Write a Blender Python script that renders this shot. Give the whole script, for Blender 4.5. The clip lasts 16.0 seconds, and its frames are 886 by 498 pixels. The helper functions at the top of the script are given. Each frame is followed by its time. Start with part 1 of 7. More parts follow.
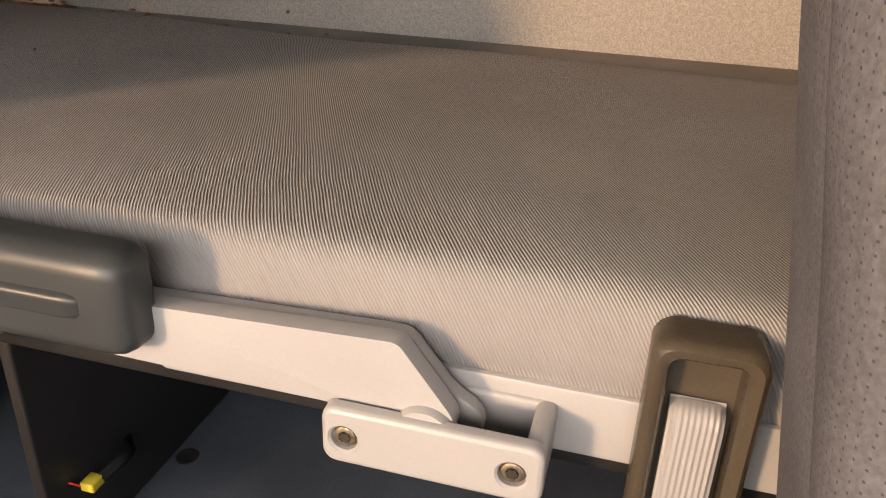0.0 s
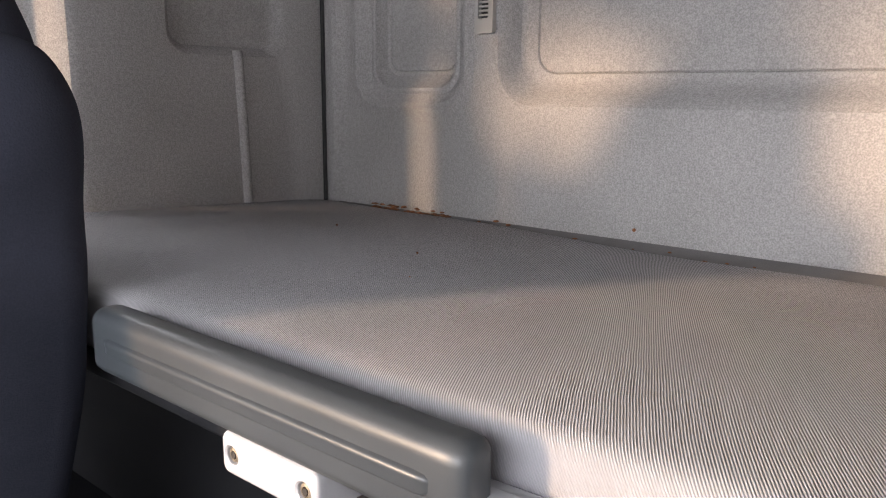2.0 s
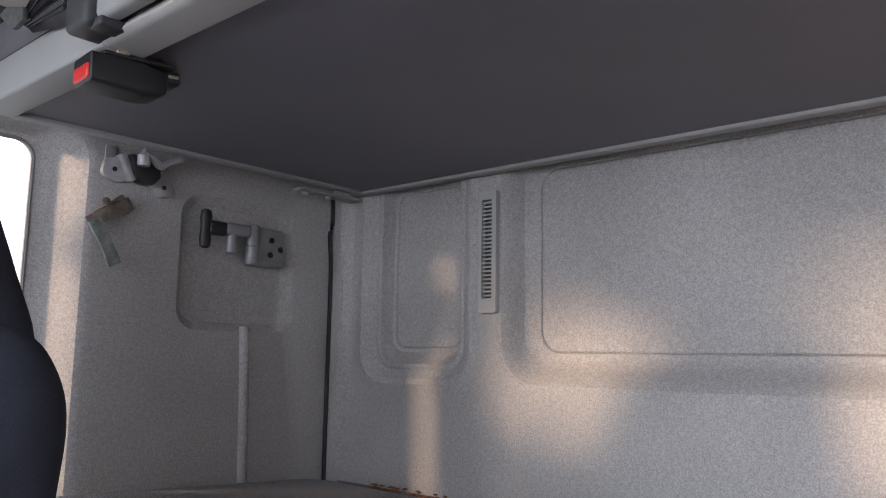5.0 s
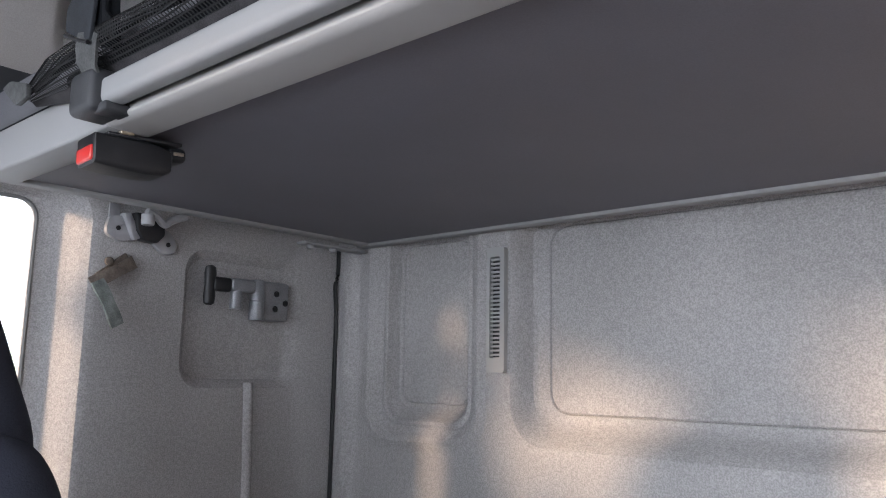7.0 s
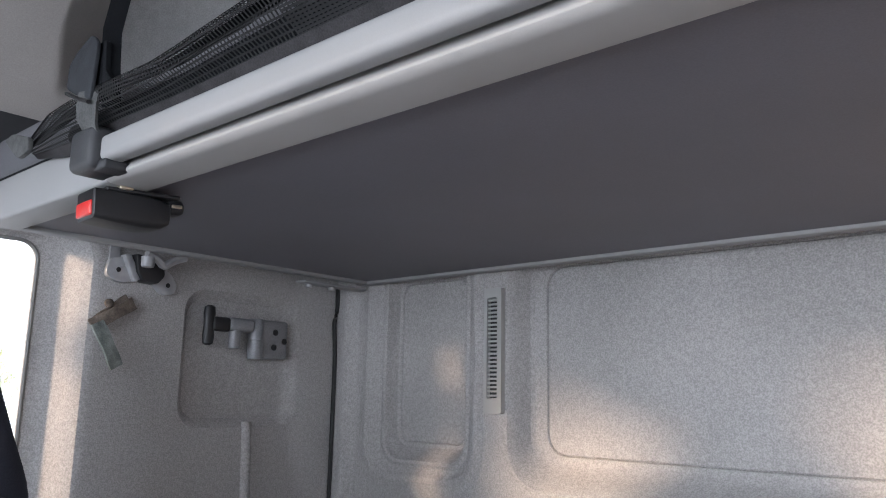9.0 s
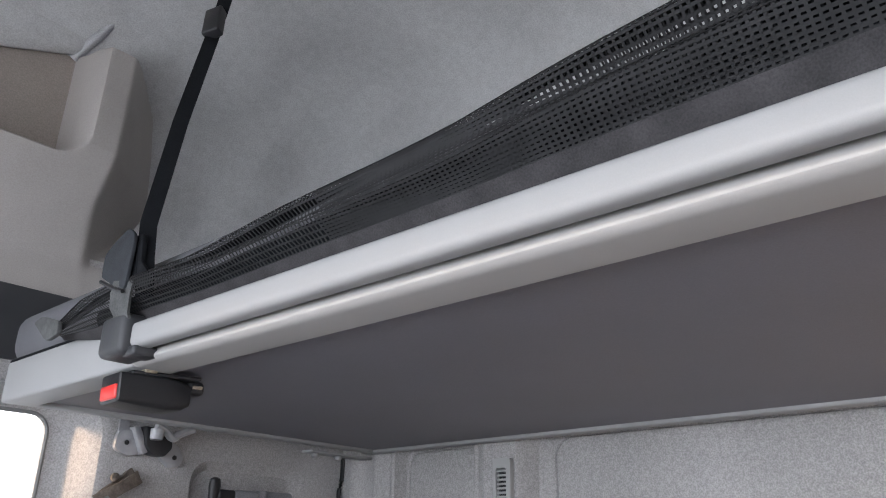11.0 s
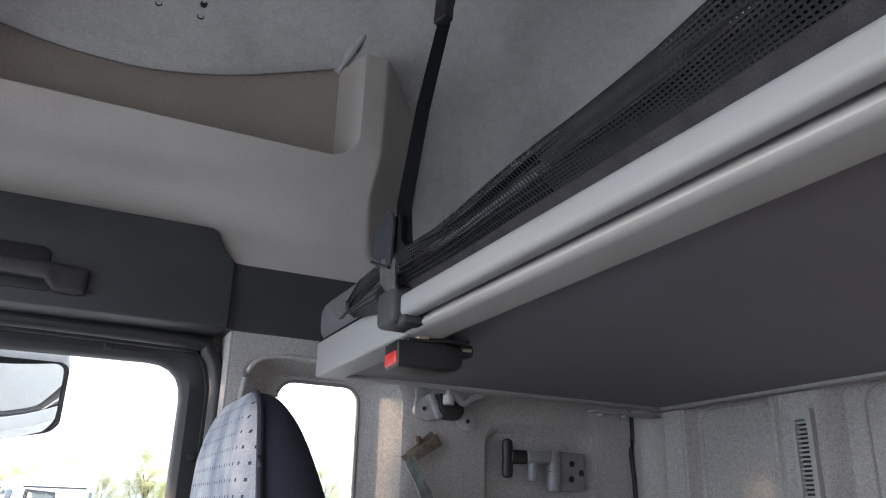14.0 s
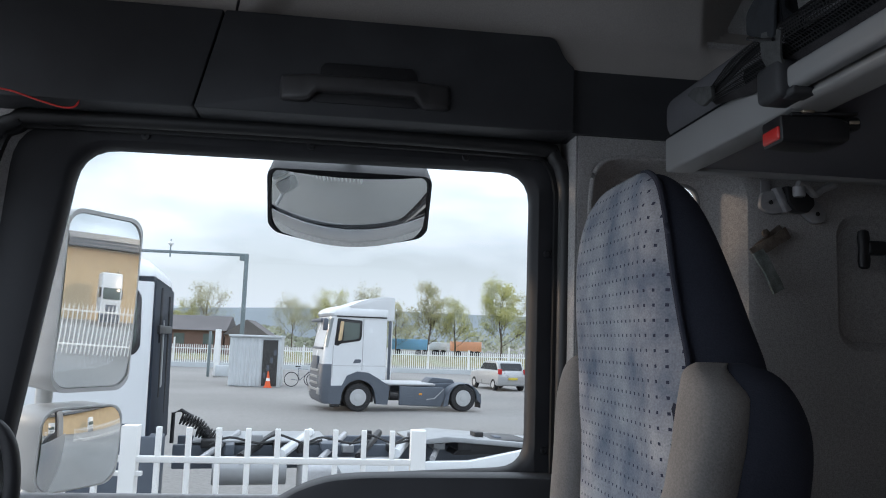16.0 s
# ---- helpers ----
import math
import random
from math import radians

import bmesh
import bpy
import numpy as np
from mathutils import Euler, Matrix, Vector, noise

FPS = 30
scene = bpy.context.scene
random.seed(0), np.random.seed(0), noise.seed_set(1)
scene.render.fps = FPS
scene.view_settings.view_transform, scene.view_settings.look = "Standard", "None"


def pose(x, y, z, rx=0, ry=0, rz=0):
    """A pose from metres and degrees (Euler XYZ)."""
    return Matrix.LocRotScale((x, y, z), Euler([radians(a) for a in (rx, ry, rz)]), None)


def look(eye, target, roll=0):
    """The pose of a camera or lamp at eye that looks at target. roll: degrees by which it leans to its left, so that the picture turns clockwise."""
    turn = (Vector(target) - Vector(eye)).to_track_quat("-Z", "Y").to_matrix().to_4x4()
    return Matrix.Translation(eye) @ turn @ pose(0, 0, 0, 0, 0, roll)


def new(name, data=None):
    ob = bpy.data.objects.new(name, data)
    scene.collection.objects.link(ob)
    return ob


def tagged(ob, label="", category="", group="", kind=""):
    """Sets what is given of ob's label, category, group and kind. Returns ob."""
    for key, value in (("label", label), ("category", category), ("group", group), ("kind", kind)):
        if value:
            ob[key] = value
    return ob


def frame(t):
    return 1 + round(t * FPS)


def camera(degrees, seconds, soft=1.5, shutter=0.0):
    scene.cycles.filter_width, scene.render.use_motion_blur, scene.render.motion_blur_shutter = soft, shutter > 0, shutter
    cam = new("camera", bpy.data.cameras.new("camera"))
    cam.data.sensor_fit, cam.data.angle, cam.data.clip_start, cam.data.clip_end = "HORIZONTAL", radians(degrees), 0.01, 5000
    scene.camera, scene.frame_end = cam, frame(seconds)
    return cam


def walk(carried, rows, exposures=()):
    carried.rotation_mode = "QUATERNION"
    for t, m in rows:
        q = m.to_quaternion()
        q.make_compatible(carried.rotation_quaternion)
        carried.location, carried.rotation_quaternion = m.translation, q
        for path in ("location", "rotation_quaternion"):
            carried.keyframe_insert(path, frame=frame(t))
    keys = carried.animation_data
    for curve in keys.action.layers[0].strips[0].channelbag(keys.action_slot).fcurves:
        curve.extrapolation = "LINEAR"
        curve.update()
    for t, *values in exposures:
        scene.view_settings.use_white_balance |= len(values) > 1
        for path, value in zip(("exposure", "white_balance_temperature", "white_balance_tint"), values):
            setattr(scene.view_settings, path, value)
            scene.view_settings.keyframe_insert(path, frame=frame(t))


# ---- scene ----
cam = camera(59.6, 16.0, 1.05)
PATH = [
    (0, (-1.049, -1.224, 1.997), (0.693, -0.764, 1.13), 2.2),
    (0.5, (-1.072, -1.24, 2.009), (0.692, -0.577, 1.338), 1.2),
    (1, (-1.09, -1.257, 2.02), (0.543, -0.204, 1.545), 0.4),
    (1.5, (-1.085, -1.25, 2.02), (0.439, -0.02, 1.616), 0.2),
    (2, (-1.075, -1.23, 2.014), (0.424, 0.035, 1.62), 0.5),
    (2.5, (-1.054, -1.215, 2.025), (0.444, 0.052, 1.639), 0.6),
    (3, (-1.048, -1.217, 2.027), (0.452, 0.053, 1.652), 0.6),
    (3.5, (-1.045, -1.226, 2.038), (0.47, 0.066, 1.848), 0.6),
    (4, (-1.049, -1.228, 2.042), (0.463, 0.074, 2.181), 0.6),
    (4.2, (-1.05, -1.23, 2.036), (0.451, 0.07, 2.273), 0.6),
    (6.5, (-1.058, -1.193, 2.081), (0.434, 0.105, 2.377), 1.0),
    (7, (-1.052, -1.208, 2.111), (0.434, 0.093, 2.428), 1.0),
    (7.5, (-1.08, -1.231, 2.143), (0.402, 0.068, 2.485), 1.1),
    (8, (-1.092, -1.231, 2.145), (0.386, 0.065, 2.514), 1.1),
    (8.5, (-1.084, -1.217, 2.138), (0.393, 0.081, 2.502), 1.1),
    (9, (-1.057, -1.225, 2.143), (0.415, 0.077, 2.513), 1.1),
    (9.5, (-1.088, -1.251, 2.18), (0.359, 0.034, 2.683), 1.3),
    (9.7, (-1.109, -1.242, 2.181), (0.32, 0.009, 2.807), 1.3),
    (12, (-1.093, -1.237, 2.159), (0.279, 0.003, 2.92), 1.4),
    (12.5, (-1.084, -1.237, 2.159), (0.203, 0.125, 2.858), 1.3),
    (13, (-1.06, -1.235, 2.137), (0.148, 0.206, 2.817), 1.2),
    (13.5, (-1.035, -1.244, 2.141), (0.096, 0.264, 2.81), 1.0),
    (14, (-1.069, -1.272, 2.146), (-0.234, 0.421, 2.807), 1.4),
    (14.5, (-1.132, -1.285, 2.114), (-0.637, 0.539, 2.769), 1.7),
    (15, (-1.18, -1.266, 2.087), (-0.801, 0.598, 2.704), 2.3),
    (15.5, (-1.182, -1.247, 2.077), (-0.82, 0.682, 2.459), 2.3),
    (16, (-1.211, -1.264, 2.072), (-0.962, 0.706, 2.308), 1.9),
]
EXPOSURES = [(0, 1.08, 8750, 19), (0.5, 1.05, 8400, 18), (1.0, 1.48, 7500, 17), (1.5, 1.72, 7000, 16), (3.0, 1.86, 6850, 17), (3.5, 1.70, 6650, 16), (4, 1.48, 6500, 16), (6.5, 2.06, 6450, 16), (7, 2.02, 6350, 14), (9, 2.06, 6300, 13), (12, 2.38, 6550, 13), (12.5, 2.32, 6550, 13),
             (13, 2.14, 6600, 13), (13.5, 2.15, 6550, 13), (14, 1.62, 6400, 12), (14.5, 1.18, 6300, 12), (15, 0.59, 6200, 11), (15.5, -0.08, 6150, 10), (16, -0.33, 6100, 10)]
walk(cam, [(t, look(eye, target, roll)) for t, eye, target, roll in PATH], EXPOSURES)

# ---- world, sun ----
SUN_TRAVEL = Vector((0.90, -0.455, -0.186)).normalized()
world = bpy.data.worlds.new("sky")
scene.world = world
world.use_nodes = True
wn, wl = world.node_tree.nodes, world.node_tree.links
wn.clear()
w_out = wn.new("ShaderNodeOutputWorld")
w_bg = wn.new("ShaderNodeBackground")
w_sky = wn.new("ShaderNodeTexSky")
w_sky.sky_type = "NISHITA"
w_sky.sun_disc = False
w_sky.sun_elevation = math.asin(-SUN_TRAVEL.z)
w_sky.sun_rotation = math.atan2(-SUN_TRAVEL.x, -SUN_TRAVEL.y)
w_sky.dust_density = 0.6
w_tc = wn.new("ShaderNodeTexCoord")
w_map = wn.new("ShaderNodeMapping")
w_map.inputs["Scale"].default_value = (1.0, 1.0, 3.5)
w_noise = wn.new("ShaderNodeTexNoise")
w_noise.inputs["Scale"].default_value = 2.2
w_noise.inputs["Detail"].default_value = 6.0
w_ramp = wn.new("ShaderNodeMapRange")
w_ramp.inputs["From Min"].default_value = 0.24
w_ramp.inputs["From Max"].default_value = 0.60
w_mix = wn.new("ShaderNodeMixRGB")
w_mix.inputs["Color2"].default_value = (16.2, 17.0, 18.4, 1)
wl.new(w_tc.outputs["Generated"], w_map.inputs["Vector"])
wl.new(w_map.outputs["Vector"], w_noise.inputs["Vector"])
wl.new(w_noise.outputs["Fac"], w_ramp.inputs["Value"])
w_low = wn.new("ShaderNodeMapRange")            # the haze thickens towards the horizon
w_low.inputs["From Min"].default_value, w_low.inputs["From Max"].default_value = 0.02, 0.22
w_low.inputs["To Min"].default_value, w_low.inputs["To Max"].default_value = 1.0, 0.0
w_max = wn.new("ShaderNodeMath")
w_max.operation = "MAXIMUM"
wl.new(w_ramp.outputs["Result"], w_max.inputs[0])
wl.new(w_low.outputs["Result"], w_max.inputs[1])
wl.new(w_max.outputs["Value"], w_mix.inputs["Fac"])
wl.new(w_sky.outputs["Color"], w_mix.inputs["Color1"])
w_sep = wn.new("ShaderNodeSeparateXYZ")
w_grad = wn.new("ShaderNodeMapRange")
w_grad.inputs["From Max"].default_value = 0.8
w_grad.inputs["To Min"].default_value = 0.55
w_grad.inputs["To Max"].default_value = 2.0
w_mul = wn.new("ShaderNodeMixRGB")
w_mul.blend_type = "MULTIPLY"
w_mul.inputs["Fac"].default_value = 1.0
wl.new(w_tc.outputs["Generated"], w_sep.inputs["Vector"])
wl.new(w_sep.outputs["Z"], w_grad.inputs["Value"])
wl.new(w_sep.outputs["Z"], w_low.inputs["Value"])
wl.new(w_mix.outputs["Color"], w_mul.inputs["Color1"])
wl.new(w_grad.outputs["Result"], w_mul.inputs["Color2"])
wl.new(w_mul.outputs["Color"], w_bg.inputs["Color"])
w_bg.inputs["Strength"].default_value = 0.112
wl.new(w_bg.outputs["Background"], w_out.inputs["Surface"])

sun = new("sun", bpy.data.lights.new("sun", "SUN"))
sun.data.energy = 1.55
sun.data.angle = radians(5.5)
sun.data.color = (1.0, 0.72, 0.47)
sun.matrix_world = look((0, 0, 0), SUN_TRAVEL)


def opening_light(name, at, target, width, height, watts, colour):
    """Daylight that comes in through an opening."""
    lamp = new(name, bpy.data.lights.new(name, "AREA"))
    lamp.data.shape, lamp.data.size, lamp.data.size_y = "RECTANGLE", width, height
    lamp.data.energy, lamp.data.color = watts, colour
    lamp.matrix_world = look(at, target)
    return lamp


opening_light("windscreen_daylight", (-1.915, -0.96, 2.16), (-1.2, -0.96, 1.45), 1.70, 0.66, 6.0, (0.79, 0.895, 1.0))

# ---- materials ----
def material(name, base, rough=0.6, metal=0.0, var=0.12, scale=20.0, bump=0.0, bump_scale=200.0, spec=0.5, second=None, amount=0.5, span=0.2, mottle=0.0, mottle_scale=140.0, folds=0.0, fold_scale=5.0):
    """Principled surface with variation at two scales and fine relief."""
    m = bpy.data.materials.new(name)
    m.use_nodes = True
    n, l = m.node_tree.nodes, m.node_tree.links
    p = n["Principled BSDF"]
    p.inputs["Roughness"].default_value = rough
    p.inputs["Metallic"].default_value = metal
    p.inputs["Specular IOR Level"].default_value = spec
    tc = n.new("ShaderNodeTexCoord")
    big = n.new("ShaderNodeTexNoise")
    big.inputs["Scale"].default_value = scale
    big.inputs["Detail"].default_value = 5.0
    l.new(tc.outputs["Object"], big.inputs["Vector"])
    ramp = n.new("ShaderNodeMapRange")
    ramp.inputs["From Min"].default_value = 0.3
    ramp.inputs["From Max"].default_value = 0.7
    l.new(big.outputs["Fac"], ramp.inputs["Value"])
    mix = n.new("ShaderNodeMixRGB")
    lo = [c * (1 - var) for c in base]
    hi = [min(1, c * (1 + var)) for c in base] if second is None else second
    mix.inputs["Color1"].default_value = (*lo, 1)
    mix.inputs["Color2"].default_value = (*hi, 1)
    l.new(ramp.outputs["Result"], mix.inputs["Fac"])
    colour = mix
    if bump:
        fine = n.new("ShaderNodeTexNoise")
        fine.inputs["Scale"].default_value = bump_scale
        fine.inputs["Detail"].default_value = 3.0
        l.new(tc.outputs["Object"], fine.inputs["Vector"])
        b = n.new("ShaderNodeBump")
        b.inputs["Strength"].default_value = bump
        b.inputs["Distance"].default_value = 0.001
        l.new(fine.outputs["Fac"], b.inputs["Height"])
        l.new(b.outputs["Normal"], p.inputs["Normal"])
        grain = n.new("ShaderNodeMapRange")
        grain.inputs["From Min"].default_value = 0.5 - span
        grain.inputs["From Max"].default_value = 0.5 + span
        grain.inputs["To Min"].default_value = 1 - amount * 0.5
        grain.inputs["To Max"].default_value = 1 + amount * 0.3
        l.new(fine.outputs["Fac"], grain.inputs["Value"])
        mul = n.new("ShaderNodeMixRGB")
        mul.blend_type = "MULTIPLY"
        mul.inputs["Fac"].default_value = 1.0
        l.new(mix.outputs["Color"], mul.inputs["Color1"])
        l.new(grain.outputs["Result"], mul.inputs["Color2"])
        colour = mul
    if mottle:
        mid = n.new("ShaderNodeTexNoise")
        mid.inputs["Scale"].default_value = mottle_scale
        mid.inputs["Detail"].default_value = 2.0
        l.new(tc.outputs["Object"], mid.inputs["Vector"])
        cloud = n.new("ShaderNodeMapRange")
        cloud.inputs["From Min"].default_value, cloud.inputs["From Max"].default_value = 0.36, 0.64
        cloud.inputs["To Min"].default_value, cloud.inputs["To Max"].default_value = 1 - mottle, 1 + mottle
        l.new(mid.outputs["Fac"], cloud.inputs["Value"])
        mul2 = n.new("ShaderNodeMixRGB")
        mul2.blend_type = "MULTIPLY"
        mul2.inputs["Fac"].default_value = 1.0
        l.new(colour.outputs["Color"], mul2.inputs["Color1"])
        l.new(cloud.outputs["Result"], mul2.inputs["Color2"])
        colour = mul2
    if folds:
        wave = n.new("ShaderNodeTexNoise")
        wave.inputs["Scale"].default_value = fold_scale
        wave.inputs["Detail"].default_value = 1.5
        l.new(tc.outputs["Object"], wave.inputs["Vector"])
        fold = n.new("ShaderNodeBump")
        fold.inputs["Strength"].default_value = 1.0
        fold.inputs["Distance"].default_value = folds
        l.new(wave.outputs["Fac"], fold.inputs["Height"])
        if p.inputs["Normal"].links:
            l.new(p.inputs["Normal"].links[0].from_socket, fold.inputs["Normal"])
        l.new(fold.outputs["Normal"], p.inputs["Normal"])
    l.new(colour.outputs["Color"], p.inputs["Base Color"])
    rmap = n.new("ShaderNodeMapRange")
    rmap.inputs["To Min"].default_value = max(0.02, rough - 0.08)
    rmap.inputs["To Max"].default_value = min(1.0, rough + 0.08)
    l.new(big.outputs["Fac"], rmap.inputs["Value"])
    l.new(rmap.outputs["Result"], p.inputs["Roughness"])
    return m


M = {}
M["felt"] = material("needle_felt", (0.37, 0.358, 0.352), 0.95, var=0.06, scale=7, bump=0.8, bump_scale=400, spec=0.15, amount=0.40, span=0.14, mottle=0.07, mottle_scale=150)
M["felt_roof"] = material("roof_lining", (0.50, 0.50, 0.50), 0.95, var=0.08, scale=5, bump=0.5, bump_scale=420, spec=0.15, amount=0.3, span=0.16, mottle=0.04, mottle_scale=60, folds=0.05, fold_scale=4.5)
M["console"] = material("console_lining", (0.415, 0.388, 0.366), 0.9, var=0.07, scale=6, bump=0.3, bump_scale=500, spec=0.2, amount=0.2)
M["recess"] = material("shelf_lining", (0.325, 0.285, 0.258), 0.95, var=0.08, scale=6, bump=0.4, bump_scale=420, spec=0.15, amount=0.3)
M["dark"] = material("anthracite_plastic", (0.0405, 0.0415, 0.0455), 0.55, var=0.15, scale=12, bump=0.25, bump_scale=900, spec=0.4, amount=0.2)
M["black"] = material("black_plastic", (0.018, 0.018, 0.02), 0.45, var=0.2, scale=15, bump=0.15, bump_scale=900, spec=0.4)
M["handle_grey"] = material("dark_grey_handle_plastic", (0.045, 0.043, 0.044), 0.42, var=0.12, scale=20, bump=0.1, bump_scale=1200, spec=0.45, amount=0.15)
M["frame_black"] = material("black_window_frame", (0.026, 0.026, 0.029), 0.5, var=0.15, scale=12, bump=0.2, bump_scale=900, spec=0.25, amount=0.2)
M["rubber"] = material("black_rubber", (0.015, 0.015, 0.016), 0.5, var=0.2, scale=25, spec=0.5)
M["bolster"] = material("grey_soft_plastic", (0.045, 0.051, 0.056), 0.40, var=0.1, scale=14, bump=0.06, bump_scale=1400, spec=0.45, amount=0.1)
M["holder"] = material("brown_grey_plastic", (0.078, 0.064, 0.048), 0.24, var=0.1, scale=30, bump=0.2, bump_scale=800, amount=0.15)
M["white"] = material("white_plastic", (0.37, 0.37, 0.38), 0.36, var=0.03, scale=14, bump=0.08, bump_scale=600, amount=0.05)
M["silver"] = material("silver_paint", (0.285, 0.284, 0.284), 0.66, metal=0.1, var=0.04, scale=9, bump=0.03, bump_scale=1200, amount=0.06)
# paler copy of silver_paint: light bounced off the mattress put into the colour
M["channel"] = material("silver_bounce_lit", (0.345, 0.337, 0.325), 0.7, metal=0.05, var=0.04, scale=9, bump=0.03, bump_scale=1200, amount=0.06)
M["alu"] = material("cast_aluminium", (0.44, 0.445, 0.46), 0.42, metal=0.3, var=0.1, scale=40, bump=0.15, bump_scale=700)
M["plate_silver"] = material("zinc_plate", (0.34, 0.34, 0.35), 0.45, metal=0.15, var=0.12, scale=60)
M["cast"] = material("grey_casting", (0.25, 0.255, 0.27), 0.42, metal=0.3, var=0.1, scale=40, bump=0.15, bump_scale=700)
M["steel"] = material("zinc_steel", (0.55, 0.48, 0.38), 0.35, metal=0.9, var=0.2, scale=200)
M["brass"] = material("brass_plated_steel", (0.23, 0.195, 0.15), 0.45, metal=0.7, var=0.35, scale=400, bump=0.3, bump_scale=900)
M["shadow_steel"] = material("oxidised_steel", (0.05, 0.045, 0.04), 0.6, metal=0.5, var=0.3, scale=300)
M["board"] = material("bunk_board", (0.140, 0.137, 0.158), 0.6, var=0.1, scale=5, bump=0.12, bump_scale=700, spec=0.35, amount=0.15)
M["mattress_dark"] = material("mattress_cover", (0.10, 0.10, 0.11), 0.85, var=0.1, scale=10, bump=0.3, bump_scale=700, amount=0.3)
M["border"] = material("border_cloth", (0.17, 0.163, 0.16), 0.9, var=0.12, scale=20, bump=0.4, bump_scale=900, amount=0.3)
M["webbing"] = material("black_webbing", (0.010, 0.011, 0.013), 0.85, spec=0.12, var=0.2, scale=60, bump=0.4, bump_scale=900)
M["flap_web"] = material("dark_grey_flap", (0.032, 0.035, 0.040), 0.85, spec=0.2, var=0.2, scale=60, bump=0.3, bump_scale=900, amount=0.3)
M["net"] = material("black_net", (0.019, 0.019, 0.020), 0.8, spec=0.2, var=0.2, scale=60)
M["net_band"] = material("dark_band_cloth", (0.040, 0.038, 0.040), 0.9, spec=0.15, var=0.25, scale=40, bump=0.4, bump_scale=700)
M["red"] = material("red_button", (0.62, 0.03, 0.025), 0.35, var=0.06, scale=60)
M["grey_vent"] = material("grey_vent_plastic", (0.34, 0.34, 0.33), 0.55, var=0.04, scale=20)
M["velour"] = material("blue_velour", (0.031, 0.034, 0.048), 0.95, var=0.2, scale=9, bump=0.4, bump_scale=600, spec=0.2, amount=0.3)
M["seat_grey"] = material("grey_seat_cloth", (0.185, 0.176, 0.168), 0.95, var=0.1, scale=14, bump=0.5, bump_scale=500, spec=0.2, amount=0.35)
M["floor"] = material("cab_floor_vinyl", (0.020, 0.026, 0.036), 0.7, var=0.2, scale=9, bump=0.3, bump_scale=300, amount=0.3)
M["tab_grey"] = material("dark_grey_webbing", (0.07, 0.072, 0.072), 0.9, var=0.25, scale=80, bump=0.4, bump_scale=500)
M["locker"] = material("locker_paint", (0.062, 0.078, 0.105), 0.6, var=0.25, scale=9, bump=0.3, bump_scale=300, amount=0.3)
M["strap_grey"] = material("grey_strap", (0.15, 0.17, 0.165), 0.9, second=(0.30, 0.335, 0.315), var=0.25, scale=55, bump=0.4, bump_scale=500)
M["window_trim"] = material("pale_grey_rubber", (0.22, 0.22, 0.22), 0.6, var=0.1, scale=25)
M["crumb"] = material("dried_leaf", (0.22, 0.09, 0.04), 0.9, var=0.4, scale=200)
M["leather"] = material("worn_leather", (0.15, 0.122, 0.10), 0.8, var=0.45, scale=70, bump=0.5, bump_scale=400)
M["cone"] = material("paper_cone", (0.036, 0.029, 0.024), 0.75, var=0.2, scale=40)
M["yellow"] = material("yellow_plastic", (0.62, 0.50, 0.06), 0.45, var=0.08, scale=60)
M["beige"] = material("beige_render", (0.55, 0.42, 0.26), 0.85, var=0.06, scale=0.5)
M["truck_white"] = material("white_truck_paint", (0.67, 0.69, 0.71), 0.25, var=0.03, scale=2)
M["tyre"] = material("tyre", (0.02, 0.02, 0.022), 0.8, var=0.2, scale=9)
M["fence_white"] = material("white_fence_paint", (0.78, 0.78, 0.77), 0.5, var=0.06, scale=4)


def glass_material(name, tint=(1, 1, 1), rough=0.0):
    m = bpy.data.materials.new(name)
    m.use_nodes = True
    n, l = m.node_tree.nodes, m.node_tree.links
    n.clear()
    out = n.new("ShaderNodeOutputMaterial")
    mix = n.new("ShaderNodeMixShader")
    fres = n.new("ShaderNodeFresnel")
    fres.inputs["IOR"].default_value = 1.4
    tr = n.new("ShaderNodeBsdfTransparent")
    tr.inputs["Color"].default_value = (*tint, 1)
    gl = n.new("ShaderNodeBsdfGlossy")
    gl.inputs["Roughness"].default_value = rough
    l.new(fres.outputs["Fac"], mix.inputs["Fac"])
    l.new(tr.outputs["BSDF"], mix.inputs[1])
    l.new(gl.outputs["BSDF"], mix.inputs[2])
    l.new(mix.outputs["Shader"], out.inputs["Surface"])
    return m


M["glass"] = glass_material("window_glass", (0.93, 0.96, 0.95))
M["mirror"] = bpy.data.materials.new("mirror_glass")
M["mirror"].use_nodes = True
for key, value in (("Base Color", (0.78, 0.81, 0.82, 1)), ("Metallic", 1.0), ("Roughness", 0.0)):
    M["mirror"].node_tree.nodes["Principled BSDF"].inputs[key].default_value = value


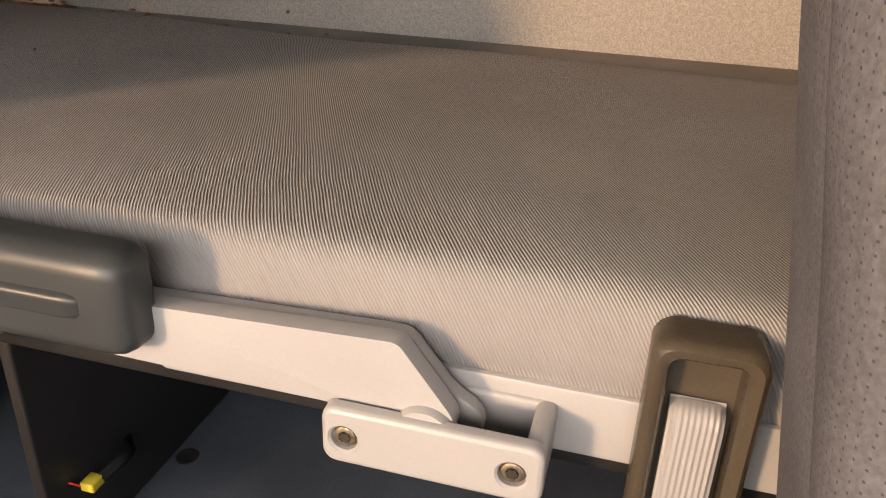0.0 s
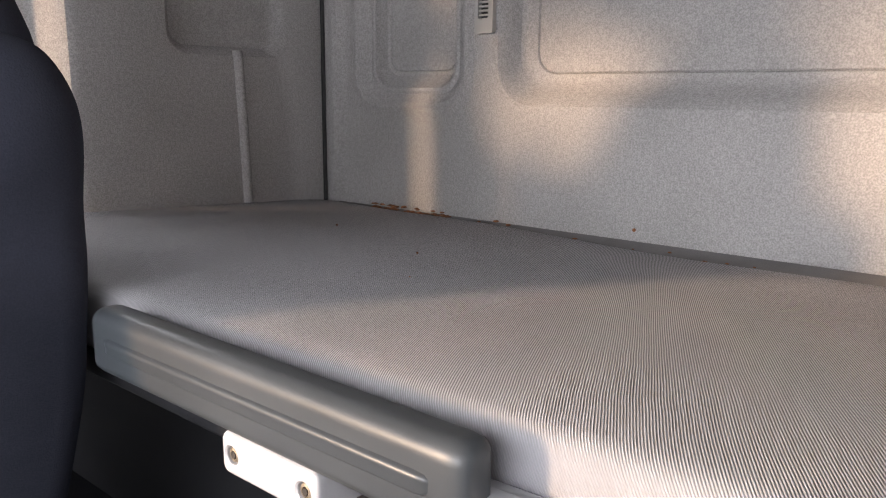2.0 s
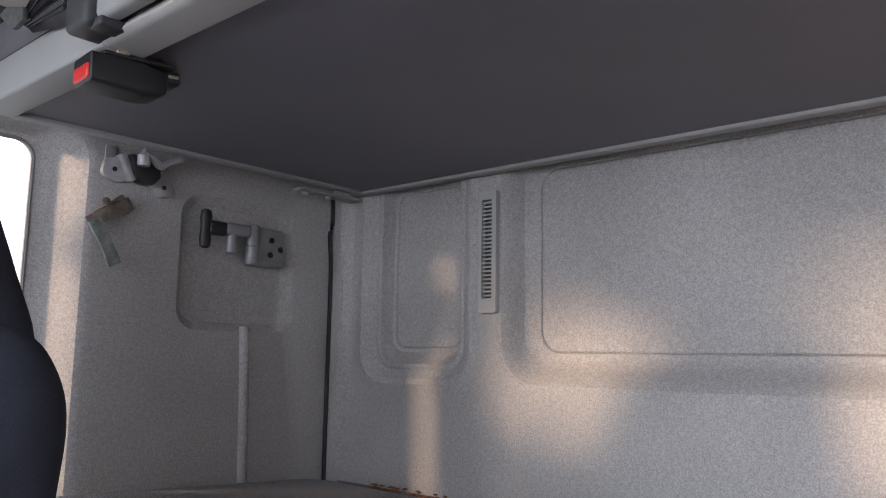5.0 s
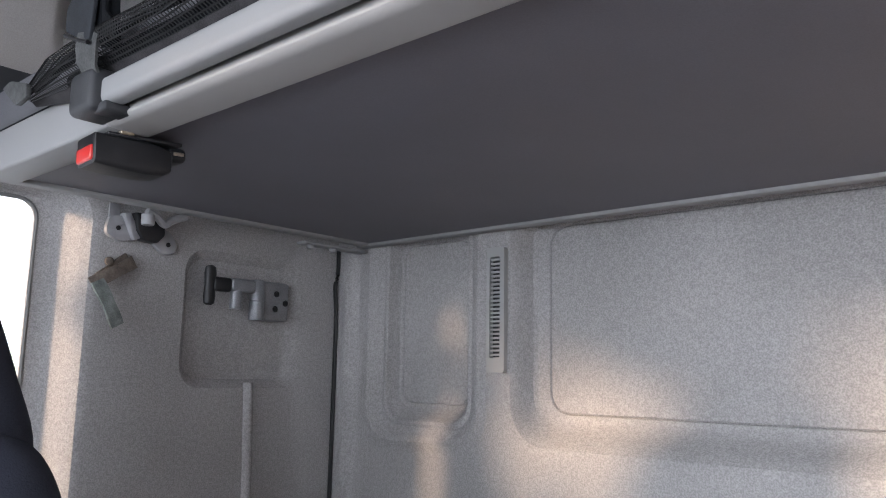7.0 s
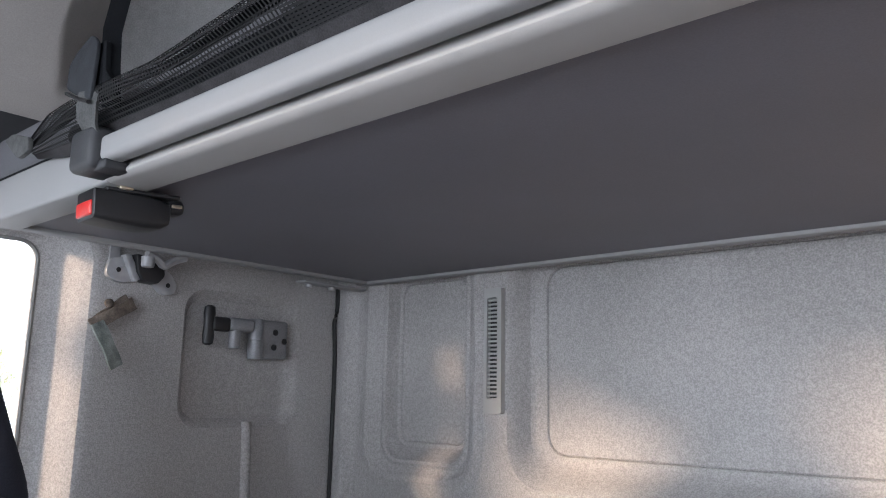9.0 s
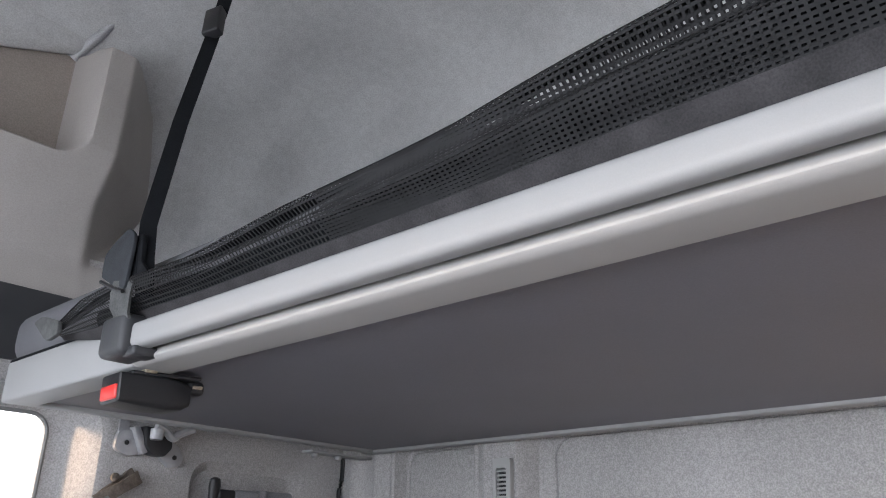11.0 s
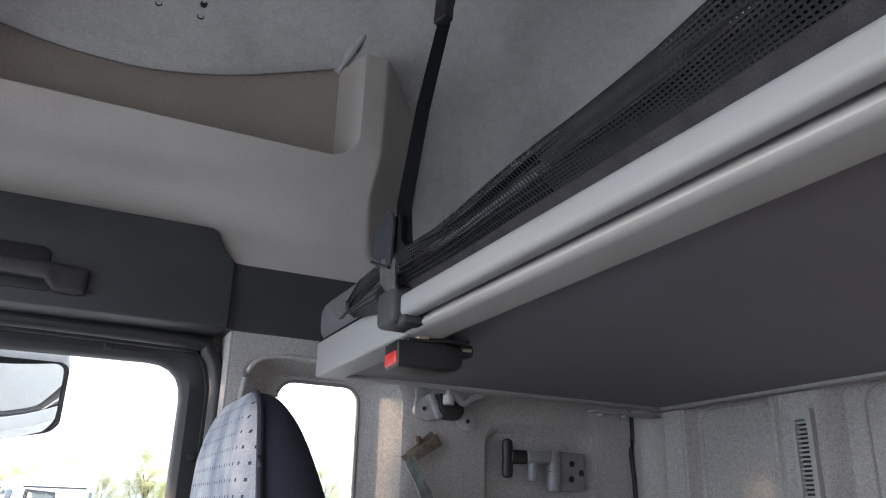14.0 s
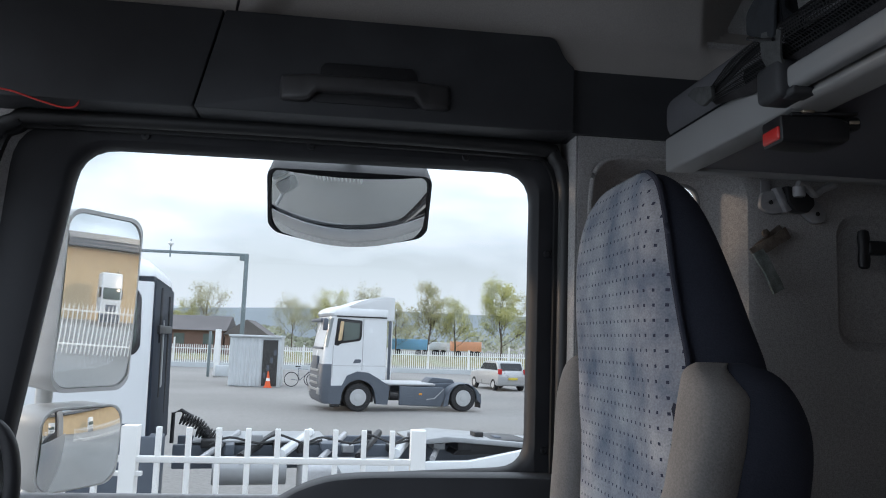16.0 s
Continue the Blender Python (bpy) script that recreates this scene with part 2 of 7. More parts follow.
def mattress_material():
    """Ribbed grey twill: fine cords running aslant from the front edge to the rear."""
    m = material("ribbed_mattress_cloth", (0.455, 0.448, 0.462), 0.9, var=0.06, scale=6, spec=0.25)
    n, l = m.node_tree.nodes, m.node_tree.links
    p = n["Principled BSDF"]
    tc = next(k for k in n if k.type == "TEX_COORD")
    wave = n.new("ShaderNodeTexWave")
    wave.wave_type, wave.bands_direction = "BANDS", "Y"
    wave.inputs["Scale"].default_value = 0.314 / 0.00174
    wave.inputs["Distortion"].default_value = 0.0
    sl = n.new("ShaderNodeSeparateXYZ")             # the cords run aslant and turn down over the front edge
    l.new(tc.outputs["Object"], sl.inputs["Vector"])
    run = n.new("ShaderNodeMath")
    run.operation = "ADD"
    l.new(sl.outputs["X"], run.inputs[0])
    l.new(sl.outputs["Z"], run.inputs[1])
    slant = n.new("ShaderNodeMath")
    slant.operation = "MULTIPLY_ADD"
    slant.inputs[1].default_value = -0.506
    l.new(run.outputs["Value"], slant.inputs[0])
    l.new(sl.outputs["Y"], slant.inputs[2])
    across = n.new("ShaderNodeMath")
    across.operation = "MULTIPLY"
    across.inputs[1].default_value = 0.892
    l.new(slant.outputs["Value"], across.inputs[0])
    drift = n.new("ShaderNodeTexNoise")             # cords wander a little in the weave
    drift.inputs["Scale"].default_value = 9.0
    l.new(tc.outputs["Object"], drift.inputs["Vector"])
    wander = n.new("ShaderNodeMath")
    wander.operation = "MULTIPLY_ADD"
    wander.inputs[1].default_value = 0.004
    l.new(drift.outputs["Fac"], wander.inputs[0])
    l.new(across.outputs["Value"], wander.inputs[2])
    line = n.new("ShaderNodeCombineXYZ")
    l.new(wander.outputs["Value"], line.inputs["Y"])
    l.new(line.outputs["Vector"], wave.inputs["Vector"])
    old = p.inputs["Base Color"].links[0].from_socket
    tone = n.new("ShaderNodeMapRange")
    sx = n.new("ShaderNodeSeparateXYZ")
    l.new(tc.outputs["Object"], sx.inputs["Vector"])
    front_sun = n.new("ShaderNodeMapRange")          # the front edge's light put into the colour: flatter cords there
    front_sun.inputs["From Min"].default_value, front_sun.inputs["From Max"].default_value = -0.752, -0.738
    front_sun.inputs["To Min"].default_value, front_sun.inputs["To Max"].default_value = 0.60, 0.34
    l.new(sx.outputs["X"], front_sun.inputs["Value"])
    l.new(front_sun.outputs["Result"], tone.inputs["To Min"])
    # upper cord tone, lowered on the front edge for the same painted light
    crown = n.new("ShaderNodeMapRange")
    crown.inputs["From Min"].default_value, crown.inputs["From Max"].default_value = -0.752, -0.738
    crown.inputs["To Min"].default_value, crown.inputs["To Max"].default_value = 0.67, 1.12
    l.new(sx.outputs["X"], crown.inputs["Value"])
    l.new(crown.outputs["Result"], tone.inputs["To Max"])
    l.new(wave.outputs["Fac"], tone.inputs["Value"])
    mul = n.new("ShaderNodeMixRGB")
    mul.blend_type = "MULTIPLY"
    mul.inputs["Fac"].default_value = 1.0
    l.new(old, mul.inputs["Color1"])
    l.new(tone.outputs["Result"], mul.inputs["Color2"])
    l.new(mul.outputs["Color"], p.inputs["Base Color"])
    b = n.new("ShaderNodeBump")
    b.inputs["Strength"].default_value = 0.5
    b.inputs["Distance"].default_value = 0.0008
    l.new(wave.outputs["Fac"], b.inputs["Height"])
    l.new(b.outputs["Normal"], p.inputs["Normal"])
    return m


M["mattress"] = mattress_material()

# ---- mesh helpers ----
def rrect(u0, u1, v0, v1, r, n=5):
    """Rounded rectangle, counter-clockwise; r is one radius or four (from u0 v0 round)."""
    rs = r if isinstance(r, (tuple, list)) else (r,) * 4
    pts = []
    for (cu, cv, a0), q in zip(((u0, v0, 180), (u1, v0, 270), (u1, v1, 0), (u0, v1, 90)), rs):
        su, sv = (1 if cu == u0 else -1), (1 if cv == v0 else -1)
        for k in range(n + 1):
            a = radians(a0 + 90 * k / n)
            pts.append((cu + su * q + q * math.cos(a), cv + sv * q + q * math.sin(a)))
    return pts


def ellipse(cu, cv, ru, rv, n=20):
    return [(cu + ru * math.cos(2 * math.pi * k / n), cv + rv * math.sin(2 * math.pi * k / n)) for k in range(n)]


def loft(bm, loops, cap0=True, cap1=True, closed=True):
    rings = [[bm.verts.new(p) for p in lp] for lp in loops]
    for a, b in zip(rings, rings[1:]):
        k = len(a)
        for i in range(k if closed else k - 1):
            j = (i + 1) % k
            bm.faces.new((a[i], a[j], b[j], b[i]))
    if cap0:
        bm.faces.new(list(reversed(rings[0])))
    if cap1:
        bm.faces.new(rings[-1])
    return rings


def part(name, bm, mat, parent=None, label="", smooth=True, sharp=40):
    bmesh.ops.recalc_face_normals(bm, faces=bm.faces[:])
    me = bpy.data.meshes.new(name)
    if smooth:
        lim = radians(sharp)
        for f in bm.faces:
            f.smooth = True
        for e in bm.edges:
            if len(e.link_faces) == 2 and e.calc_face_angle(0) > lim:
                e.smooth = False
    bm.to_mesh(me)
    bm.free()
    me.materials.append(M[mat] if isinstance(mat, str) else mat)
    ob = new(name, me)
    if label:
        ob["label"] = label
    if parent:
        ob.parent = parent
        ob.matrix_parent_inverse = parent.matrix_world.inverted()
    return ob


def thing(name, at, label, category, group="", kind=""):
    ob = new(name)
    ob.empty_display_size = 0.05
    ob.matrix_world = Matrix.Translation(at)
    bpy.context.view_layer.update()
    return tagged(ob, label, category, group, kind)


def bm_box(lo, hi, r=0.0, n=3, bm=None):
    """Box with rounded edges."""
    bm = bm or bmesh.new()
    c = [(a + b) / 2 for a, b in zip(lo, hi)]
    s = [max(1e-5, b - a) for a, b in zip(lo, hi)]
    g = bmesh.ops.create_cube(bm, size=1.0, matrix=Matrix.LocRotScale(c, None, s))
    if r:
        es = {e for v in g["verts"] for e in v.link_edges}
        bmesh.ops.bevel(bm, geom=list(es), offset=min(r, min(s) * 0.49), segments=n, profile=0.5, affect="EDGES", clamp_overlap=True)
    return bm


def bm_prism(poly, lo, hi, put, r=0.0, n=2, bm=None):
    """A flat outline given depth; put(u, v, d) lays it into the world; r rounds the two rims."""
    bm = bm or bmesh.new()
    a = [bm.verts.new(put(u, v, lo)) for u, v in poly]
    f = bm.faces.new(a)
    g = bmesh.ops.extrude_face_region(bm, geom=[f])
    vs = [e for e in g["geom"] if isinstance(e, bmesh.types.BMVert)]
    shift = Vector(put(0, 0, hi)) - Vector(put(0, 0, lo))
    bmesh.ops.translate(bm, verts=vs, vec=shift)
    if r:
        es = [e for e in bm.edges if (e.verts[0] in vs) == (e.verts[1] in vs)]
        bmesh.ops.bevel(bm, geom=es, offset=r, segments=n, profile=0.5, affect="EDGES", clamp_overlap=True)
    return bm


def bm_tube(path, radius, n=10, bm=None, flat=None):
    """A round (or flat: width, thickness, up) bar along a path."""
    bm = bm or bmesh.new()
    path = [Vector(p) for p in path]
    loops = []
    up0 = Vector(flat[2]) if flat else Vector((0, 0, 1))
    for i, p in enumerate(path):
        d = (path[min(i + 1, len(path) - 1)] - path[max(i - 1, 0)]).normalized()
        ref = up0 if abs(d.dot(up0)) < 0.97 else Vector((1, 0, 0))
        s = d.cross(ref).normalized()
        u = s.cross(d).normalized()
        if flat:
            w, h = flat[0] / 2, flat[1] / 2
            loops.append([p + s * a + u * b for a, b in ((-w, -h), (w, -h), (w, h), (-w, h))])
        else:
            loops.append([p + radius * (math.cos(2 * math.pi * k / n) * s + math.sin(2 * math.pi * k / n) * u) for k in range(n)])
    loft(bm, loops)
    return bm


def arc_path(points, seg=6):
    """A smooth line through points (Catmull-Rom)."""
    p = [Vector(q) for q in points]
    p = [2 * p[0] - p[1]] + p + [2 * p[-1] - p[-2]]
    out = []
    for i in range(1, len(p) - 2):
        for k in range(seg):
            t = k / seg
            a, b, c, d = p[i - 1], p[i], p[i + 1], p[i + 2]
            out.append(0.5 * (2 * b + (c - a) * t + (2 * a - 5 * b + 4 * c - d) * t * t + (3 * b - a - 3 * c + d) * t ** 3))
    return out + [p[-2]]


def bm_wall(outer, features, put, thick):
    """A wall face with features; each is a list of (outline, depth) and whether it is closed by a floor (else it goes through)."""
    bm = bmesh.new()

    def ring(poly, d):
        return [bm.verts.new(put(u, v, d)) for u, v in poly]

    def edges(vs):
        return [bm.edges.new((vs[i], vs[(i + 1) % len(vs)])) for i in range(len(vs))]

    out_front = ring(outer, 0)
    fill = edges(out_front)
    back_holes = []
    for loops, closed in features:
        rings = [ring(poly, d) for poly, d in loops]
        fill += edges(rings[0])
        for a, b in zip(rings, rings[1:]):
            for i in range(len(a)):
                j = (i + 1) % len(a)
                bm.faces.new((a[i], a[j], b[j], b[i]))
        if closed:
            bm.faces.new(rings[-1])
        else:
            back_holes.append(rings[-1])
    bmesh.ops.triangle_fill(bm, use_beauty=True, use_dissolve=False, edges=fill)
    out_back = ring(outer, thick)
    for i in range(len(outer)):
        j = (i + 1) % len(outer)
        bm.faces.new((out_front[i], out_front[j], out_back[j], out_back[i]))
    fill = [bm.edges.get((out_back[i], out_back[(i + 1) % len(outer)])) for i in range(len(outer))]
    for h in back_holes:
        fill += [bm.edges.get((h[i], h[(i + 1) % len(h)])) for i in range(len(h))]
    bmesh.ops.triangle_fill(bm, use_beauty=True, use_dissolve=False, edges=fill)
    return bm


def lathe(profile, n, put, bm=None, cap0=True, cap1=True):
    """Turned shape: profile rows (radius, height); put(a, b, h) lays it into the world."""
    bm = bm or bmesh.new()
    loft(bm, [[put(r * math.cos(2 * math.pi * k / n), r * math.sin(2 * math.pi * k / n), h) for k in range(n)] for r, h in profile], cap0, cap1)
    return bm

# ---- cab shell ----
Y_NEAR, X_FRONT, Z_FLOOR, GROUND = -1.98, -1.95, 1.12, -0.30


def back_put(u, v, d):      # u = y, v = z
    return (d, u, v)


def right_put(u, v, d):     # u = x, v = z
    return (u, d, v)


def left_put(u, v, d):
    return (u, Y_NEAR - d, v)


def front_put(u, v, d):
    return (X_FRONT - d, u, v)


# Rear wall: needle-felt panel with a tall pocket, a broad sunk field and soft ribs.
pocket = [(rrect(a, b, c, d, r, 7), y) for a, b, c, d, r, y in ((-0.388, -0.080, 1.966, 2.47, 0.075, 0.0), (-0.382, -0.092, 1.978, 2.46, 0.068, -0.0045), (-0.376, -0.103, 1.988, 2.45, 0.062, -0.0085), (-0.369, -0.114, 1.998, 2.43, 0.056, -0.0065), (-0.362, -0.125, 2.006, 2.42, 0.050, 0.0), (-0.355, -0.137, 2.013, 2.40, 0.045, 0.003),
          (-0.350, -0.145, 2.019, 2.395, 0.042, 0.000), (-0.3465, -0.150, 2.024, 2.39, 0.039, 0.001), (-0.3435, -0.1525, 2.031, 2.38, 0.036, 0.009), (-0.340, -0.155, 2.040, 2.37, 0.032, 0.021), (-0.336, -0.158, 2.047, 2.362, 0.029, 0.0265), (-0.330, -0.164, 2.053, 2.355, 0.025, 0.0280), (-0.328, -0.166, 2.055, 2.353, 0.024, 0.0315), (-0.326, -0.168, 2.057, 2.351, 0.023, 0.0290), (-0.31, -0.185, 2.073, 2.335, 0.012, 0.0280))]
field = [(rrect(a, b, c, d, r, 7), y) for a, b, c, d, r, y in ((-1.71, -0.428, 1.982, 2.44, 0.080, 0.0), (-1.70, -0.437, 1.995, 2.42, 0.070, 0.002), (-1.695, -0.443, 2.003, 2.41, 0.064, 0.008), (-1.69, -0.448, 2.011, 2.40, 0.058, 0.018), (-1.685, -0.453, 2.021, 2.39, 0.053, 0.031), (-1.683, -0.458, 2.030, 2.382, 0.048, 0.041),
         (-1.682, -0.465, 2.037, 2.374, 0.043, 0.0455), (-1.68, -0.482, 2.043, 2.366, 0.038, 0.047), (-1.678, -0.4865, 2.0465, 2.362, 0.036, 0.0480), (-1.6765, -0.4885, 2.0485, 2.360, 0.035, 0.0520), (-1.675, -0.491, 2.051, 2.358, 0.034, 0.049), (-1.66, -0.505, 2.065, 2.344, 0.024, 0.048))]
rib_1 = [([(rrect(-0.068, -0.016, 1.80, 2.47, 0.024, 7), 0.0), (rrect(-0.061, -0.024, 1.82, 2.46, 0.017, 7), -0.0035), (rrect(-0.054, -0.031, 1.84, 2.45, 0.011, 7), -0.0075), (rrect(-0.047, -0.038, 1.86, 2.44, 0.004, 7), -0.0090)], True)]
rear = part("wall_rear", bm_wall([(Y_NEAR, 1.2), (0.0, 1.2), (0.0, 2.62), (Y_NEAR, 2.62)], [(pocket, True), (field, True)] + rib_1, back_put, 0.07), "felt", sharp=24)
tagged(rear, "beige-grey needle-felt rear cab wall with moulded recesses", "wall", kind="structure")

# Right-hand sleeper side: sunk square behind the latch, raised rib, quarter window.
square = [(rrect(-0.347, -0.092, 2.078, 2.320, 0.040, 7), 0.0), (rrect(-0.341, -0.101, 2.085, 2.313, 0.036, 7), 0.004), (rrect(-0.334, -0.116, 2.094, 2.303, 0.030, 7), 0.014), (rrect(-0.327, -0.124, 2.102, 2.296, 0.026, 7), 0.0155), (rrect(-0.310, -0.140, 2.118, 2.280, 0.014, 7), 0.0155)]
QW = (-0.723, -0.569, 1.70, 2.373)
quarter = [(rrect(QW[0] - d0, QW[1] + d1, QW[2] - 0.02 * k, QW[3] + 0.022 * k, (0.03, 0.05, 0.03 + 0.025 * k, 0.03), 7), y) for d0, d1, k, y in
           ((0.078, 0.072, 1.0, 0.0), (0.074, 0.065, 0.965, 0.0012), (0.070, 0.058, 0.93, 0.0045), (0.062, 0.051, 0.84, 0.013), (0.050, 0.043, 0.7, 0.031), (0.036, 0.034, 0.55, 0.052), (0.022, 0.022, 0.4, 0.066), (0.010, 0.013, 0.3, 0.071), (0.0, 0.0, 0.0, 0.074), (0.0, 0.0, 0.0, 0.09))]
side = part("wall_right", bm_wall([(-0.822, 1.2), (0.0, 1.2), (0.0, 2.62), (-0.822, 2.62)], [(square, True), (quarter, False)], right_put, 0.09), "felt", sharp=24)
tagged(side, "beige-grey felt side wall with quarter window opening", "wall", kind="structure")
bm = bmesh.new()
loft(bm, [[(x - 0.011, 0.001, z), (x - 0.007, -0.0055 * k, z), (x - 0.002, -0.0085 * k, z), (x + 0.003, -0.0085 * k, z), (x + 0.008, -0.0045 * k, z), (x + 0.011, 0.001, z)] for x, z, k in ((-0.1935, 1.78, 1.0), (-0.199, 1.95, 1.0), (-0.2045, 2.078, 1.0), (-0.205, 2.088, 0.5))])
part("rib", bm, "felt", side)
part("window_rubber", bm_tube([(u, 0.074, v) for u, v in rrect(QW[0] + 0.001, QW[1] - 0.001, QW[2], QW[3] - 0.001, 0.03)], 0.0035, 6), "window_trim", side, "grey rubber seal of the quarter window")
part("window_lip", bm_tube(arc_path([(-0.800, 0.001, 2.20), (-0.799, 0.0, 2.33), (-0.785, -0.001, 2.380), (-0.745, -0.001, 2.398), (-0.65, 0.0, 2.399), (-0.58, 0.001, 2.398)], 5), 0.0045, 8), "felt", side, "rolled felt lip over the quarter window")
bm = bm_tube(arc_path([(-0.004, -0.004, 1.78), (-0.004, -0.004, 2.0), (-0.004, -0.004, 2.20), (-0.0085, -0.004, 2.265), (-0.0095, -0.004, 2.285), (-0.003, -0.004, 2.315), (-0.004, -0.004, 2.36)], 4), 0.0042, 6)
part("corner_seal", bm, "rubber", side, "black rubber seal in the corner")

def window_pane(name, poly, put, d, label):
    bm = bmesh.new()
    bm.faces.new([bm.verts.new(put(u, v, d)) for u, v in poly])
    ob = part(name, bm, "glass", None, smooth=False)
    ob.visible_shadow = False
    return tagged(ob, label, "window", kind="structure")


window_pane("window_1", rrect(QW[0] - 0.01, QW[1] + 0.01, QW[2] - 0.01, QW[3] + 0.01, 0.03), right_put, 0.080, "clear fixed quarter window glass beside the bunk")

# Floor, bunk base and near side.
tagged(part("floor", bm_box((X_FRONT, Y_NEAR, Z_FLOOR - 0.08), (0.0, 0.10, Z_FLOOR)), "floor", smooth=False), "dark blue-grey vinyl cab floor", "floor", kind="structure")
# unseen driver side; its window opening is cut down to hold back light
LW = rrect(-1.72, -0.87, 2.17, 2.39, 0.06)
LQ = rrect(-0.723, -0.569, 1.76, 2.345, 0.03)
tagged(part("wall_left", bm_wall([(X_FRONT, 1.0), (0.07, 1.0), (0.07, 2.62), (X_FRONT, 2.62)], [([(LW, 0.0), (LW, 0.07)], False), ([(LQ, 0.0), (LQ, 0.07)], False)], left_put, 0.07), "felt"),
       "unseen felt-lined driver side of the cab with a narrowed window opening", "wall", kind="structure")
WS = rrect(-1.86, 0.075, 1.72, 2.585, 0.04)
tagged(part("wall_front", bm_wall([(Y_NEAR, 1.0), (0.10, 1.0), (0.10, 2.62), (Y_NEAR, 2.62)], [([(WS, 0.0), (WS, 0.06)], False)], front_put, 0.06), "dark"),
       "dark front bulkhead around the windscreen", "wall", kind="structure")
tagged(part("dashboard", bm_box((X_FRONT, Y_NEAR, Z_FLOOR), (-1.78, 0.09, 1.70), 0.05), "dark"), "dark moulded dashboard under the windscreen", "dashboard", kind="structure")

# High roof: felt-lined dome rising from the walls.
def roof_ring(inset, z, lift=0.0, n=8):
    r = 0.12 + inset * 0.5
    return [(u, v, z) for u, v in rrect(X_FRONT - 0.03 + inset, 0.035 - inset * 0.75, Y_NEAR - 0.03 + inset, 0.075 - inset, min(r, 0.6), n)]


bm = bmesh.new()
rings = [roof_ring(0.0, 2.58)] + [roof_ring(0.50 * (1 - math.cos(radians(a))) ** 1.15, 2.62 + 0.50 * math.sin(radians(a))) for a in (8, 18, 28, 38, 48, 58, 68, 78, 87)]
loft(bm, rings, cap0=False)
ceiling = part("ceiling", bm, "felt_roof")
sol = ceiling.modifiers.new("thickness", "SOLIDIFY")
sol.thickness, sol.offset = 0.03, 1.0
tagged(ceiling, "pale grey felt-lined high roof", "ceiling", kind="structure")

# ---- passenger door ----
door = thing("door_1", (-1.3, 0.1, 1.12), "closed passenger door with dark plastic window frame", "door", kind="structure")
DO = [(-1.775, 1.655), (-1.45, 1.715), (-1.33, 1.772), (-1.25, 1.818), (-1.15, 1.843), (-0.884, 1.857), (-0.884, 2.388), (-1.674, 2.384)]
DR = (0.03, 0.04, 0.03, 0.03, 0.03, 0.05, 0.06, 0.06)


def round_poly(pts, r, n=5):
    out = []
    k = len(pts)
    for i in range(k):
        p, a, b = Vector(pts[i]), Vector(pts[i - 1]), Vector(pts[(i + 1) % k])
        rr = r[i] if isinstance(r, (tuple, list)) else r
        s, e = p + (a - p).normalized() * rr, p + (b - p).normalized() * rr
        for j in range(n + 1):
            t = j / n
            q = (1 - t) ** 2 * s + 2 * t * (1 - t) * p + t * t * e
            out.append((q.x, q.y))
    return out


def grow(pts, d):
    c = Vector((sum(p[0] for p in pts) / len(pts), sum(p[1] for p in pts) / len(pts)))
    return [(p[0] + math.copysign(d, p[0] - c.x), p[1] + math.copysign(d, p[1] - c.y)) for p in pts]


hole = [(round_poly(grow(DO, 0.012), DR), 0.0), (round_poly(grow(DO, 0.004), DR), 0.008), (round_poly(DO, DR), 0.020), (round_poly(DO, DR), 0.035)]
outer = round_poly([(-1.86, 1.0), (-0.846, 1.0), (-0.846, 2.424), (-1.775, 2.418)], (0.02, 0.02, 0.075, 0.075), 6)
part("window_frame", bm_wall(outer, [(hole, False)], lambda u, v, d: (u, 0.088 + d, v), 0.035), "frame_black", door, "black plastic window frame with screws")
outer2 = [(p[0], p[1]) for p in arc_path([(x, z, 0) for x, z in [(-0.836, 1.25), (-0.834, 1.9), (-0.833, 2.28), (-0.836, 2.36), (-0.855, 2.405), (-0.90, 2.420), (-1.3, 2.424), (-1.70, 2.420), (-1.765, 2.41), (-1.80, 2.36), (-1.84, 2.1), (-1.88, 1.7)]], 5)]
part("door_seal", bm_tube([(u, 0.052, v) for u, v in outer2], 0.013, 10), "rubber", door, "black rubber door seal")
part("seal_flange", bm_tube([(u - 0.004 * (u < -1.7), 0.075, v) for u, v in outer2], 0, flat=(0.03, 0.012, (0, 1, 0))), "rubber", door)
for k, (u, v) in enumerate([(-1.565, 2.406), (-1.285, 2.407), (-1.009, 2.405), (-0.855, 2.236), (-0.855, 1.889)]):
    bm = lathe([(0.0075, 0.0), (0.0075, 0.002), (0.006, 0.004), (0.0025, 0.0045), (0.002, 0.003)], 12, lambda a, b, h, u=u, v=v: (u + a, 0.088 - h, v + b))
    part("frame_screw", bm, "black", door)
bm = bmesh.new()
bm.faces.new([bm.verts.new((u, 0.112, v)) for u, v in round_poly(grow(DO, 0.01), DR)])
pane = part("window_pane", bm, "glass", door, "clear door window glass", smooth=False)
pane.visible_shadow = False
# Inner door trim below the glass, rising in a curve to the rear.
prof = arc_path([(-1.86, 1.70, 0), (-1.45, 1.76, 0), (-1.33, 1.80, 0), (-1.26, 1.835, 0), (-1.18, 1.850, 0), (-1.0, 1.853, 0), (-0.84, 1.853, 0)], 5)
poly = [(p.x, p.y) for p in prof] + [(-0.84, 1.13), (-1.86, 1.13)]
part("door_trim", bm_prism(poly, 0.03, 0.087, lambda u, v, d: (u, d, v), 0.008), "dark", door, "dark moulded door trim")

